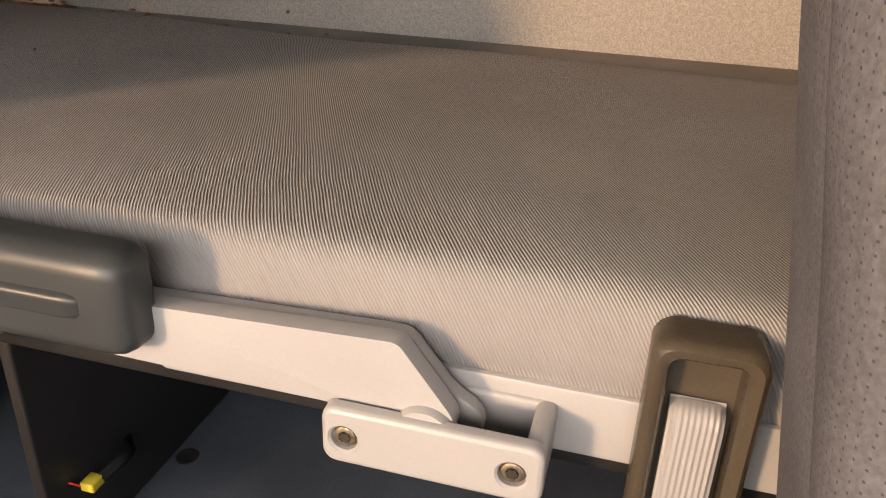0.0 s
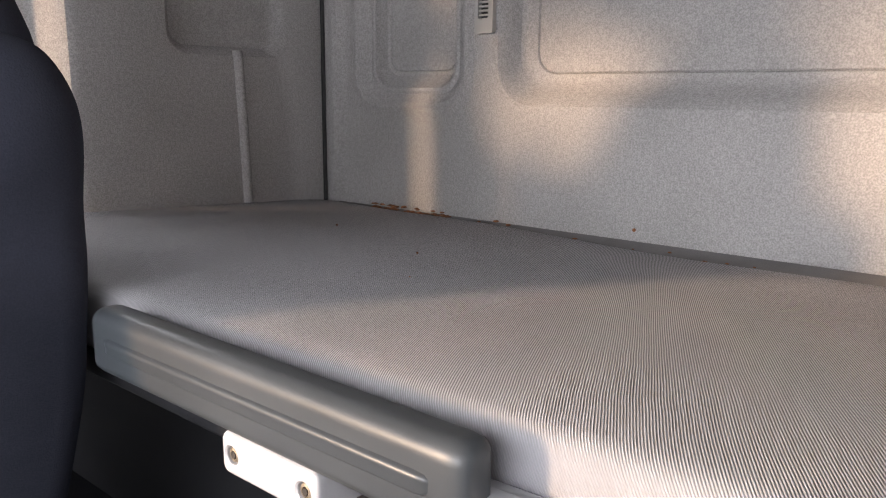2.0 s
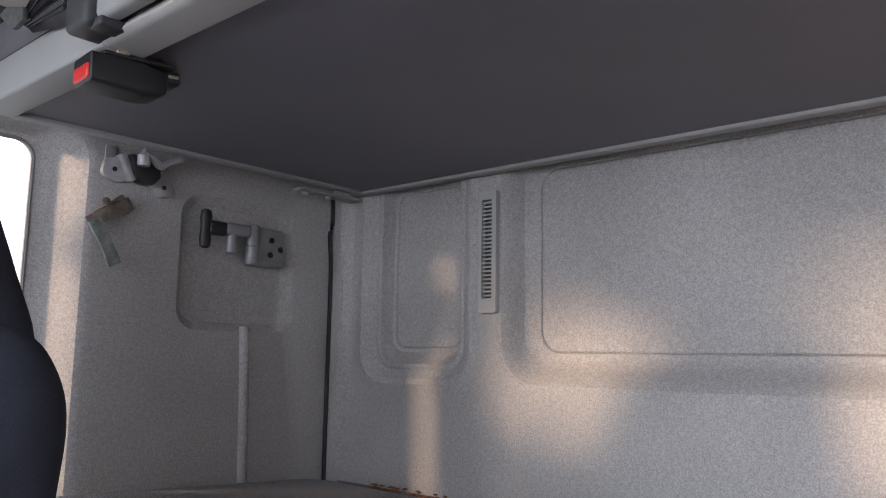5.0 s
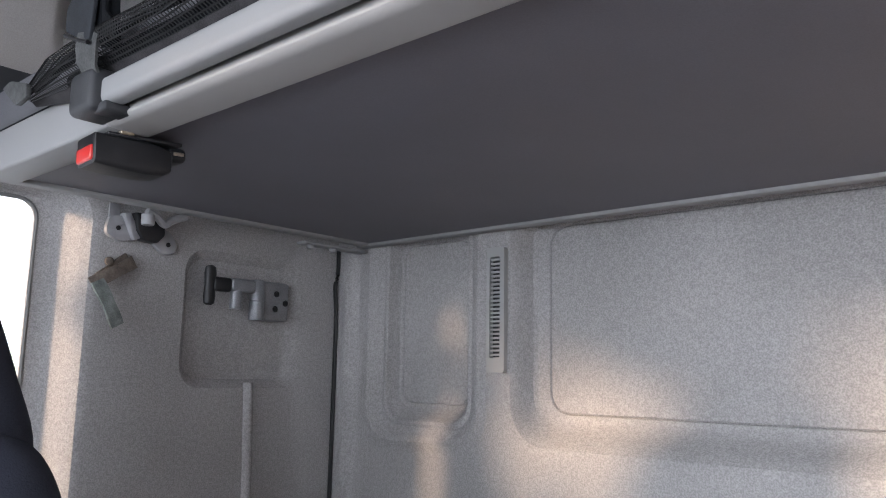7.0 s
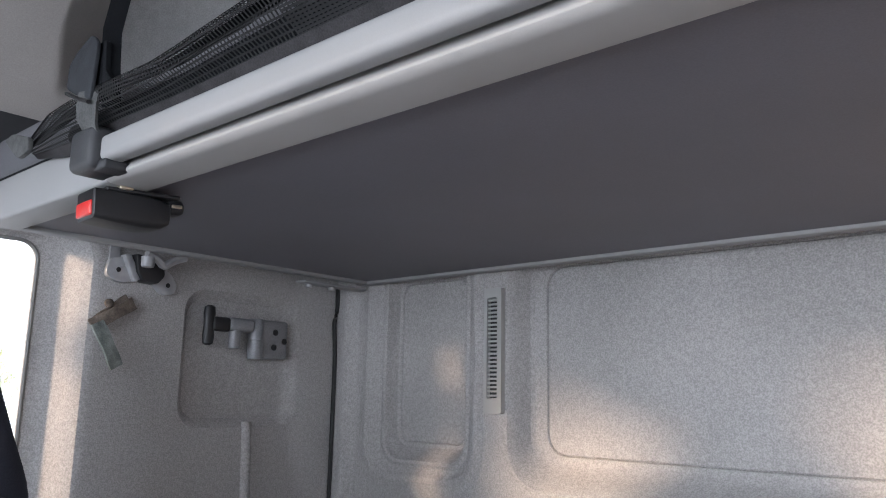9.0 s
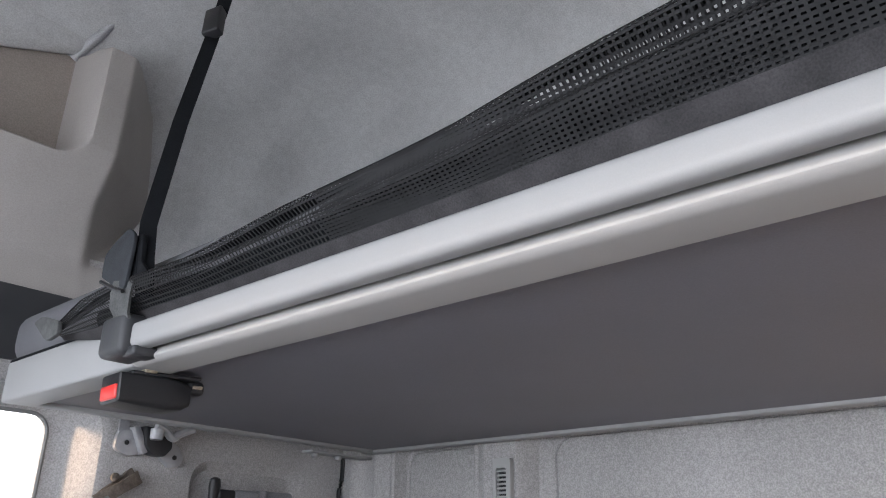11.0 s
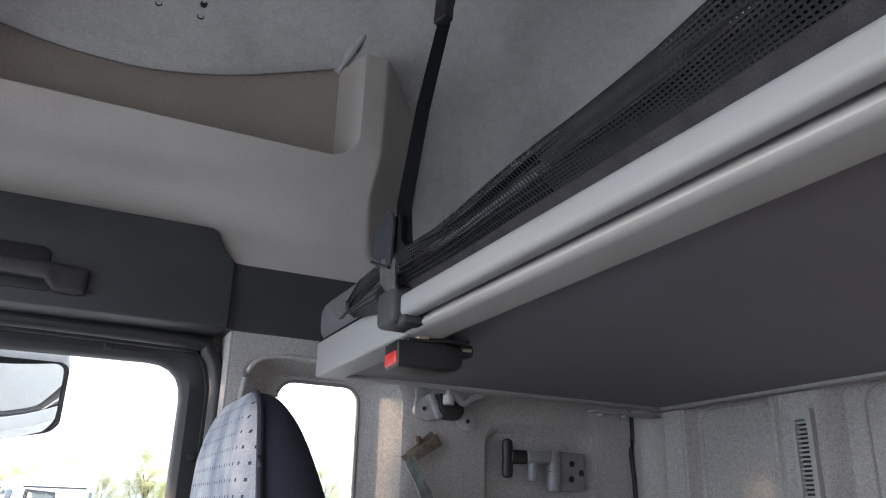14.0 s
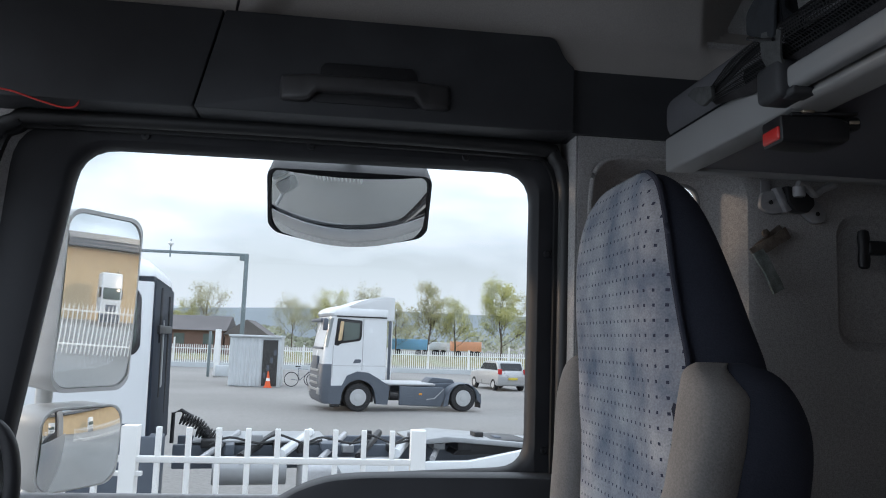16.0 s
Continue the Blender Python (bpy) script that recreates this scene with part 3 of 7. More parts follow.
part("pull_loop", bm_tube(arc_path([(-1.80, 0.03, 1.935), (-1.752, 0.03, 1.928), (-1.722, 0.03, 1.905), (-1.708, 0.03, 1.86), (-1.706, 0.03, 1.80), (-1.71, 0.035, 1.70)], 5), 0.012, 10), "black", door, "black plastic door pull")

# Door aperture and pillars behind the seal.
ap_hole = [(round_poly([(-1.83, 1.12), (-0.84, 1.12), (-0.84, 2.412), (-1.77, 2.405)], 0.06), 0.0), (round_poly([(-1.83, 1.12), (-0.84, 1.12), (-0.84, 2.412), (-1.77, 2.405)], 0.06), 0.03)]
tagged(part("door_aperture", bm_wall([(X_FRONT - 0.06, 1.0), (-0.822, 1.0), (-0.822, 2.64), (X_FRONT - 0.06, 2.64)], [(ap_hole, False)], lambda u, v, d: (u, 0.095 + d, v), 0.03), "felt"),
       "felt-lined pillars round the door opening", "wall", kind="structure")
tagged(part("pillar_cover", bm_box((-0.8260, 0.002, 1.2), (-0.8225, 0.094, 2.44), 0.001), "felt"), "felt-covered edge of the door pillar", "trim", kind="structure")

# ---- panels above the door ----
head = thing("header_panel", (-1.35, 0.0, 2.43), "dark anthracite header panel with grab handle above the door", "panel", kind="structure")
hp = round_poly([(-1.468, 2.432), (-0.842, 2.432), (-0.842, 2.546), (-0.858, 2.560), (-0.876, 2.598), (-1.428, 2.598)], (0.004, 0.006, 0.004, 0.012, 0.014, 0.004), 4)
part("cover", bm_prism(hp, -0.022, 0.06, lambda u, v, d: (u, d, v), 0.003, 3), "dark", head)
hp = round_poly([(-1.80, 2.43), (-1.471, 2.432), (-1.431, 2.598), (-1.80, 2.598)], 0.004, 3)
part("front_cover", bm_prism(hp, -0.022, 0.06, lambda u, v, d: (u, d, v), 0.003, 3), "dark", head)
bm = bmesh.new()
loft(bm, [[(x, y, z) for x, y in ((-0.885, -0.020), (-0.850, -0.018), (-0.838, -0.012), (-0.825, -0.009), (-0.60, -0.009), (-0.60, 0.06), (-0.885, 0.06))] for z in (2.434, 2.49, 2.546)])
part("end_cover", bm, "dark", head)
bm = bm_prism(rrect(-1.272, -1.112, 2.485, 2.522, 0.014), -0.026, 0.0, lambda u, v, d: (u, d, v), 0.004)
part("handle_pocket", bm, "black", head)
bm = bmesh.new()
loft(bm, [[(x, y, z) for y, z in rrect(y0, -0.012, z0, z1, r, 4)] for x, y0, z0, z1, r in ((-1.334, -0.026, 2.459, 2.488, 0.003), (-1.332, -0.032, 2.454, 2.492, 0.006), (-1.326, -0.037, 2.452, 2.494, 0.008), (-1.300, -0.040, 2.452, 2.4945, 0.008), (-1.289, -0.043, 2.453, 2.4945, 0.008), (-1.282, -0.047, 2.460, 2.4945, 0.008), (-1.274, -0.049, 2.468, 2.494, 0.008), (-1.195, -0.050, 2.4695, 2.4935, 0.008),
          (-1.116, -0.049, 2.468, 2.494, 0.008), (-1.108, -0.047, 2.460, 2.4945, 0.008), (-1.101, -0.043, 2.453, 2.4945, 0.008), (-1.090, -0.040, 2.452, 2.4945, 0.008), (-1.064, -0.037, 2.452, 2.494, 0.008), (-1.058, -0.032, 2.454, 2.492, 0.006), (-1.056, -0.026, 2.459, 2.488, 0.003))])
part("grab_handle", bm, "handle_grey", head, "dark grey plastic grab handle")
part("handle_slot", bm_prism(rrect(-1.284, -1.106, 2.4535, 2.472, 0.006), -0.0245, -0.010, lambda u, v, d: (u, d, v), 0.001), "black", head, "dark finger slot under the handle")

# Light side console with an open shelf over the door.
def console_y(z):
    knots = [(2.54, 0.022), (2.592, 0.000), (2.62, -0.018), (2.65, -0.040), (2.68, -0.064), (2.70, -0.080), (2.72, -0.096), (2.74, -0.110), (2.76, -0.119), (2.80, -0.124), (2.96, -0.130), (3.1, -0.14)]
    for (a, ya), (b, yb) in zip(knots, knots[1:]):
        if z <= b:
            return ya + (yb - ya) * (z - a) / (b - a)
    return -0.13


def console_dent(x, z):
    """Finger scoop low on the console, deepest at its front end."""
    a = min(1.0, max(0.0, (x + 1.400 - (z - 2.6) * 0.75) / 0.055)) * min(1.0, max(0.0, (-0.70 - x) / 0.34))
    b = min(1.0, max(0.0, (2.690 - z) / 0.026))
    return 0.042 * a * a * (3 - 2 * a) * b * b * (3 - 2 * b)


def box_distance(x, z, x0, x1, z0, z1, r):
    """Signed distance to a rounded box, negative inside."""
    dx, dz = abs(x - (x0 + x1) / 2) - (x1 - x0) / 2 + r, abs(z - (z0 + z1) / 2) - (z1 - z0) / 2 + r
    return math.hypot(max(dx, 0.0), max(dz, 0.0)) + min(max(dx, dz), 0.0) - r


def ease(t):
    t = min(1.0, max(0.0, t))
    return t * t * (3 - 2 * t)


def console_depth(x, z):
    """How far the console stands back: the open shelf, the tops of its posts and the rear flank."""
    shelf = box_distance(x, z, -1.288, -0.680, 2.7435, 3.3, 0.040)
    top = 2.888 if x < -1.0 else 2.950 - 1.2 * max(0.0, abs(x + 0.652) - 0.012) ** 1.6
    over = z - top
    back = 0.150 * max(ease((0.008 - shelf) / 0.032), ease((over + 0.012) / 0.024))
    lean = x + 0.634 - 0.42 * max(0.0, 2.69 - z) ** 1.1
    flank = 1.25 * (math.hypot(max(0.0, lean), 0.007) - 0.007) if lean > 0 else 0.0
    return max(back, flank)


xs = sorted({round(v, 4) for v in [-1.412 + 0.010 * k for k in range(11)] + [-1.310 + 0.0030 * k for k in range(26)] + [-1.23 + 0.03 * k for k in range(17)] + [-0.745 + 0.0030 * k for k in range(45)] + [-0.61 + 0.008 * k for k in range(24)]})
zs = [2.595 + 0.010 * k for k in range(14)] + [2.7275 + 0.0028 * k for k in range(22)] + [2.795 + 0.012 * k for k in range(6)] + [2.866 + 0.0045 * k for k in range(26)]
bm = bmesh.new()
cols = []
for base in xs:
    col = []
    for k, z in enumerate(zs):
        x = base + 0.29 * max(0.0, z - 2.6) * min(1.0, max(0.0, (-1.288 - base) / 0.124))
        if x > -0.875:                                  # the lower edge drops behind the header panel
            z = z - 0.049 * max(0.0, 1 - k / 13.0)
        y = console_y(z) + console_dent(x, z)
        if x > -0.89:
            y = min(y, -0.006 if z < 2.66 else 1.0)
        y += console_depth(x, z)
        if x > -0.70:                                   # stays in front of the side wall below the roof
            y = min(y, -0.004 + 1.2 * max(0.0, z - 2.61))
        col.append((x, y, z))
    cols.append(col)
loft(bm, cols, cap0=False, cap1=False, closed=False)
con = thing("side_console", (-1.0, 0.0, 2.6), "light grey felt-lined shelf console above the door", "console", kind="structure")
face = part("console_face", bm, "console", con)
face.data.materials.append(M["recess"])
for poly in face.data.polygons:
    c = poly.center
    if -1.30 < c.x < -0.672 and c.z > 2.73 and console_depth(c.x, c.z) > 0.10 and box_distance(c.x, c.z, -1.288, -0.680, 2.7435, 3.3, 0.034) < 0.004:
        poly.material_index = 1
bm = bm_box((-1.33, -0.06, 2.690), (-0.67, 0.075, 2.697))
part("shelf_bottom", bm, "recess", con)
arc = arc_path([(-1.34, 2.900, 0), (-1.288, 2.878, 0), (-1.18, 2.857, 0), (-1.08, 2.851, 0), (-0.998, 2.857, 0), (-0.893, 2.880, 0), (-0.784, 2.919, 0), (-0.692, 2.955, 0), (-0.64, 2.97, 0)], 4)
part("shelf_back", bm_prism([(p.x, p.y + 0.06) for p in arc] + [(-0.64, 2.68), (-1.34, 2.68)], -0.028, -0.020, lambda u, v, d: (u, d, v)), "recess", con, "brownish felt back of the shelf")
# Front overhead console with the loudspeaker.
bm = bmesh.new()
loft(bm, [[(x + max(0.0, z - 2.6) * (0.27 if x > -1.6 else 0), console_y(z), z) for z in [2.6 + 0.5 * k / 12 for k in range(13)]] + [(x, 0.05, 3.1), (x, 0.05, 2.6)] for x in (X_FRONT + 0.02, -1.75, -1.45, -1.4165)])
part("front_console", bm, "console", con)
part("panel_gap", bm_tube([(-1.4145 + 0.28 * max(0.0, z - 2.6), console_y(z) + 0.004, z) for z in [2.596 + 0.0195 * k for k in range(15)]], 0.0035, 6), "black", con, "dark gap between the two console panels")
part("upper_gap", bm_tube([(x, console_y(2.845) - 0.0005, 2.845) for x in (-1.62, -1.5, -1.352)], 0.002, 6), "black", con)
# Lower edge of the roof lining, hanging in a shallow arc over the shelf.
bm = bmesh.new()
loft(bm, [[(p.x, -0.024, p.y + 0.004), (p.x, -0.040, p.y - 0.002), (p.x, -0.049, p.y + 0.004), (p.x, -0.053, p.y + 0.016), (p.x, -0.0545, p.y + 0.035), (p.x, -0.056, p.y + 0.06), (p.x, -0.062, max(p.y + 0.075, 2.985)), (p.x, -0.080, max(p.y + 0.10, 3.02))] for p in arc], False, False, False)
part("lining_edge", bm, "felt_roof", con, "curved lower edge of the roof lining")

for ob in (door, head, con):
    ob.location.x += 0.005
    ob.location.z -= 0.002

# ---- lower bunk ----
bunk = thing("lower_bunk", (-0.4, -1.0, 1.70), "lower bunk base with white front rail, grey bolster and fold-up arm", "bunk")
bm = bm_box((-0.748, Y_NEAR, 1.742), (-0.02, -0.004, 1.765), 0.003)
part("base_board", bm, "black", bunk)
# white front rail
bm = bm_prism(rrect(Y_NEAR, -0.99, 1.752, 1.788, 0.004), -0.752, -0.744, lambda u, v, d: (d, u, v), 0.002)
part("front_rail", bm, "white", bunk)


def mattress_top(y):
    return 1.80 + 0.004 * math.sin(y * 3.1) + 0.002 * math.sin(y * 11 + 1)


def rear_edge(y):
    """The mattress leaves a widening strip along the wall towards the driver's side."""
    k = min(1.0, max(0.0, (-y - 0.40) / 0.96))
    return -0.018 - 0.112 * k ** 0.85


mat = thing("mattress", (-0.4, -1.0, 1.765), "grey ribbed-cloth mattress with dust and crumbs on the lower bunk", "mattress")
bm = bmesh.new()
secs = [-0.006, -0.012, -0.03, -0.07] + [-0.15 - 0.1 * k for k in range(19)]
loops = []
for i, y in enumerate(secs):
    dz = (-0.018, -0.012, -0.006, -0.002)[i] if i < 4 else 0.0
    h = mattress_top(y) - 1.80 + dz
    pr = [(-0.741, 1.774), (-0.748, 1.792), (-0.753, 1.802), (-0.7545, 1.816), (-0.7538, 1.829), (-0.7520, 1.8375), (-0.7475, 1.8430), (-0.7410, 1.8458), (-0.7325, 1.8470), (-0.7150, 1.8476), (-0.69, 1.8478), (-0.66, 1.847), (-0.60, 1.844), (-0.50, 1.839), (-0.35, 1.831), (-0.22, 1.824), (-0.14, 1.820), (-0.095, 1.816), (-0.072, 1.811), (-0.060, 1.803), (-0.056, 1.794), (-0.055, 1.766)]
    back = rear_edge(y) + 0.055
    loops.append([(x + (back * (x + 0.3) / 0.245 if x > -0.3 else 0.0), y, z - 0.008 + (h if z > 1.785 else 0)) for x, z in pr])
loft(bm, loops)
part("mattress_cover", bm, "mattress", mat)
bm = bmesh.new()
rows_b = []
for k in range(45):
    y = -0.05 - 0.044 * k
    e, w = rear_edge(y) - 0.004, 0.0012 * math.sin(y * 37)
    rows_b.append([(e, y, 1.768), (e, y, 1.783), (e * 0.75, y, 1.787 + w), (e * 0.4, y, 1.791 + w), (-0.007, y, 1.797), (-0.004, y, 1.795), (-0.004, y, 1.768)])
loft(bm, rows_b)
part("rear_border", bm, "border", mat, "flat dark grey cloth border along the wall")

# grey bolster on the front edge
bm = bmesh.new()
ys = [(-0.6225, 0.009), (-0.6232, 0.006), (-0.6255, 0.003), (-0.630, 0.0008), (-0.638, 0.0), (-0.80, 0.0), (-0.985, 0.0), (-1.000, 0.0), (-1.0065, 0.0009), (-1.0105, 0.0032), (-1.0125, 0.0065), (-1.0130, 0.0095)]
loft(bm, [[(x, y, z) for z, x in rrect(1.790 + k, 1.843 - k, -0.801 + k, -0.773 - k * 0.7, tuple(max(0.002, q - k * 0.5) for q in (0.009, 0.012, 0.007, 0.007)), 7)] for y, k in ys])
part("bolster", bm, "bolster", bunk, "dark grey soft-plastic edge bolster")
bm = bmesh.new()
loft(bm, [[(-0.8005 - d * k, y, 1.8165 + (z - 1.8165) * (0.55 + 0.45 * k)) for z, d in ((1.8098, 0.0), (1.8106, 0.0022), (1.8125, 0.0030), (1.8160, 0.0024), (1.8185, 0.0036), (1.8206, 0.0036), (1.8222, 0.0024), (1.8232, 0.0))] for y, k in ((-0.650, 0.1), (-0.653, 0.7), (-0.658, 1.0), (-0.982, 1.0), (-0.9875, 0.8), (-0.990, 0.15))])
part("bolster_ridge", bm, "bolster", bunk)

# fold-up arm in two white layers
arm_o = round_poly([(-0.985, 1.7785), (-1.10, 1.777), (-1.139, 1.7745), (-1.157, 1.766), (-1.1635, 1.778), (-1.1345, 1.8155), (-0.985, 1.8095)], (0.003, 0.02, 0.01, 0.008, 0.008, 0.004, 0.004), 4)
part("arm", bm_prism(arm_o, -0.781, -0.770, lambda u, v, d: (d, u, v), 0.0022, 3), "white", bunk, "white fold-up arm")
arm_b = round_poly([(-0.985, 1.775), (-1.13, 1.773), (-1.158, 1.758), (-1.172, 1.760), (-1.1705, 1.776), (-1.157, 1.783), (-1.1345, 1.8115), (-0.985, 1.8065)], (0.003, 0.01, 0.006, 0.008, 0.007, 0.008, 0.006, 0.004), 4)
part("arm_back", bm_prism(arm_b, -0.766, -0.757, lambda u, v, d: (d, u, v), 0.0022, 3), "white", bunk)


def plate_holed(y0, y1, z0, z1, x, thick, holes, rim=0.003):
    """Upright plate with a rounded rim and round holes."""
    feats = [([(ellipse(cy, cz, q + 0.0012, q + 0.0012, 18), 0.0), (ellipse(cy, cz, q, q, 18), 0.0012), (ellipse(cy, cz, q, q, 18), thick)], False) for cy, cz, q in holes]
    put = lambda u, v, d: (x + d, u, v)
    bm = bm_wall(rrect(y0 + rim, y1 - rim, z0 + rim, z1 - rim, 0.004, 5), feats, put, thick)
    loft(bm, [[put(u, v, d) for u, v in rrect(y0 + k, y1 - k, z0 + k, z1 - k, 0.007 - k, 5)] for k, d in ((rim, 0.0), (rim * 0.5, rim * 0.13), (rim * 0.13, rim * 0.5), (0.0, rim), (0.0, thick))], False, False)
    return bm


# hinge bracket: an open trough with two torx screws
def hinge(y0, y1, z0, z1, x):
    zc = (z0 + z1) / 2 - 0.001
    ends = (y0 + 0.014, y1 - 0.011)
    h = part("hinge_bracket", plate_holed(y0, y1, z0, z1, x, 0.007, [(y, zc, 0.0066) for y in ends]), "white", bunk, "white hinge bracket")
    part("bracket_floor", bm_box((x + 0.006, y0 + 0.002, z0 + 0.001), (x + 0.045, y1 - 0.002, z0 + 0.006), 0.002), "white", h)
    for a, b in ((y0 + 0.0005, y0 + 0.010), (y1 - 0.008, y1 - 0.0005)):
        part("bracket_cheek", bm_box((x + 0.004, a, z0 + 0.001), (x + 0.045, b, z1 - 0.0015), 0.003), "white", h)
    part("bracket_back", bm_box((x + 0.036, y0 + 0.004, z0 + 0.001), (x + 0.044, y1 - 0.004, z1 - 0.001), 0.003), "white", h)
    for y in ends:
        put = lambda a, b, hh, y=y: (x + 0.0045 - hh, y + a, zc + b)
        sc = part("screw", lathe([(0.0066, -0.004), (0.0066, 0.0), (0.0056, 0.0008), (0.0052, 0.0022), (0.0042, 0.0028), (0.0030, 0.0028), (0.0026, 0.0012), (0.0015, 0.0010)], 18, put), "brass", h, "brass-coloured torx screw")
        bm = bmesh.new()
        star = [(q * math.cos(2 * math.pi * k / 12), q * math.sin(2 * math.pi * k / 12)) for k, q in enumerate((0.0031, 0.0021) * 6)]
        loft(bm, [[put(a, b, d) for a, b in star] for d in (0.0015, 0.0031)])
        part("torx_socket", bm, "shadow_steel", sc, smooth=False)
    return h


hinge(-1.204, -1.101, 1.750, 1.781, -0.790)
hinge(-0.900, -0.801, 1.760, 1.7905, -0.798)
bm = lathe([(0.0150, 0.0), (0.0150, 0.0075), (0.0140, 0.0095), (0.009, 0.0095), (0.0085, 0.0085)], 28, lambda a, b, h: (-0.776 - h, -1.148 + a, 1.7705 + b))
pv = part("pivot", bm, "white", bunk)
part("pivot_screw", lathe([(0.0085, 0.0), (0.0085, 0.0100), (0.007, 0.0106), (0.003, 0.0106)], 18, lambda a, b, h: (-0.776 - h, -1.148 + a, 1.7705 + b)), "brass", pv)

# belt buckle in a dark holder
bk = thing("belt_holder", (-0.77, -1.278, 1.77), "dark grey belt holder with pale ribbed strap on the bunk front", "belt holder")
bm = bmesh.new()
loft(bm, [[(-0.775 + d, u, v) for u, v in rrect(-1.286 + k, -1.239 - k, 1.66 + k, 1.8355 - k * 1.1, max(0.003, 0.010 - k * 0.6), 6)] for k, d in ((0.0, 0.022), (0.0, 0.005), (0.0010, 0.0018), (0.0030, 0.0), (0.0056, 0.0004), (0.0076, 0.0022), (0.0086, 0.006), (0.0090, 0.020))], True, False)
part("holder_frame", bm, "holder", bk)
part("holder_inside", bm_box((-0.7570, -1.2785, 1.668), (-0.7545, -1.2465, 1.828)), "holder", bk, "dark inside of the holder", smooth=False)
bm = bmesh.new()
ribs = 54
loft(bm, [[(-0.7695 + back - 0.0009 * (0.5 + 0.5 * math.cos(2 * math.pi * 9 * j / ribs)) + 0.003 * abs(2 * j / ribs - 1) ** 6, -1.2738 + 0.0232 * j / ribs, z - 0.0022 * abs(2 * j / ribs - 1) ** 4) for j in range(ribs + 1)] + [(-0.7585, -1.2508, z), (-0.7585, -1.2738, z)] for back, z in ((0.0095, 1.8006), (0.006, 1.8004), (0.003, 1.7990), (0.0010, 1.7965), (0.0, 1.7925), (0.0, 1.75), (0.0, 1.67))])
part("ribbed_strap", bm, "white", bk, "pale ribbed strap end")

# ---- under the bunk ----
box = thing("locker_wall", (-0.4, -0.9, Z_FLOOR), "dark blue-grey locker back under the bunk", "panel", kind="structure")
part("locker_back", bm_box((-0.30, Y_NEAR, Z_FLOOR), (-0.27, -0.01, 1.75)), "floor", box, smooth=False)
part("locker_step", bm_box((-0.72, -1.9, Z_FLOOR), (-0.30, -0.3, 1.44), 0.01), "locker", box)
# two black panels added in place of the shade under the bunk
part("side_shade_panel", bm_box((-0.74, -0.020, Z_FLOOR), (-0.30, -0.003, 1.741)), "black", box, smooth=False)
part("inner_shade_panel", bm_box((-0.60, -0.60, 1.44), (-0.585, -0.022, 1.741)), "black", box, "black panel added to darken the space under the bunk", smooth=False)
part("support_leg", bm_box((-0.67, -0.797, 1.44), (-0.31, -0.785, 1.741), 0.003), "black", box, "dark sheet-metal partition")

part("floor_hole", lathe([(0.012, 1.4405), (0.012, 1.4415), (0.010, 1.4418), (0.008, 1.4408)], 18, lambda a, b, h: (-0.505 + a, -0.812 + b, h)), "black", box, "round hole in the locker floor")

# ---- upper bunk ----
ub = thing("upper_bunk", (-0.36, -1.0, 2.352), "upper bunk with silver frame and dark grey underside", "bunk")
part("front_beam", bm_box((-0.712, -0.456, 2.3505), (-0.667, -0.108, 2.405), 0.004), "silver", ub, "silver-painted front beam")
nose = round_poly([(-0.7035, 2.405), (-0.7050, 2.383), (-0.7085, 2.364), (-0.7152, 2.3555), (-0.7095, 2.3508), (-0.6915, 2.3500), (-0.6665, 2.3500), (-0.6665, 2.405)], (0.003, 0.006, 0.008, 0.0030, 0.006, 0.01, 0.002, 0.003), 5)
bm = bmesh.new()
loft(bm, [[(x, y, z) for x, z in nose] for y in (Y_NEAR, -0.4562)])
part("beam_channel", bm, "channel", ub, "silver channel with a rounded lower edge")
bm = bmesh.new()
loft(bm, [[(x, y, z) for x, z in rrect(-0.7355, -0.7135, 2.3612, 2.3890, 0.0075, 6)] for y in (Y_NEAR, -0.455)])
part("guard_tube", bm, "silver", ub, "silver guard tube")
part("underside", bm_box((-0.668, Y_NEAR, 2.358), (-0.029, -0.118, 2.37)), "board", ub, "dark grey underside board", smooth=False)
part("rear_rail", bm_box((-0.030, Y_NEAR, 2.352), (-0.008, -0.085, 2.372), 0.003), "silver", ub)
part("end_rail", bm_box((-0.6685, -0.122, 2.3525), (-0.0305, -0.100, 2.395), 0.003), "silver", ub)
bm = bm_box((-0.708, Y_NEAR, 2.405), (-0.02, -0.085, 2.478), 0.026, 5)
um = thing("upper_mattress", (-0.36, -1.0, 2.405), "dark grey mattress lying on the upper bunk", "mattress")
part("cover", bm, "mattress_dark", um)
# shadow line between beam and mattress, put in as a black strip
part("bottom_edge", bm_tube([(-0.703, Y_NEAR, 2.4085), (-0.703, -0.098, 2.4085), (-0.690, -0.088, 2.4085), (-0.03, -0.088, 2.4085)], 0.0035, 6), "webbing", um, "dark strip for the shadow line along the lower edge")

# plastic cap where the guard tube starts
bm = bm_box((-0.746, -0.491, 2.3535), (-0.704, -0.441, 2.398), 0.008, 4)
bm_box((-0.7365, -0.503, 2.3525), (-0.703, -0.478, 2.3625), 0.003, 3, bm)
part("tube_cap", bm, "dark", ub, "dark plastic end cap of the guard tube")

# seat-belt style buckle under the beam
rb = thing("belt_buckle", (-0.67, -0.42, 2.34), "black belt buckle with red release button under the upper bunk", "buckle")
def buckle_section(x, hw, z0, z1, r):
    return [(x, y, z) for y, z in rrect(-hw, hw, z0, z1, (r * 1.6, r * 1.6, r, r), 4)]


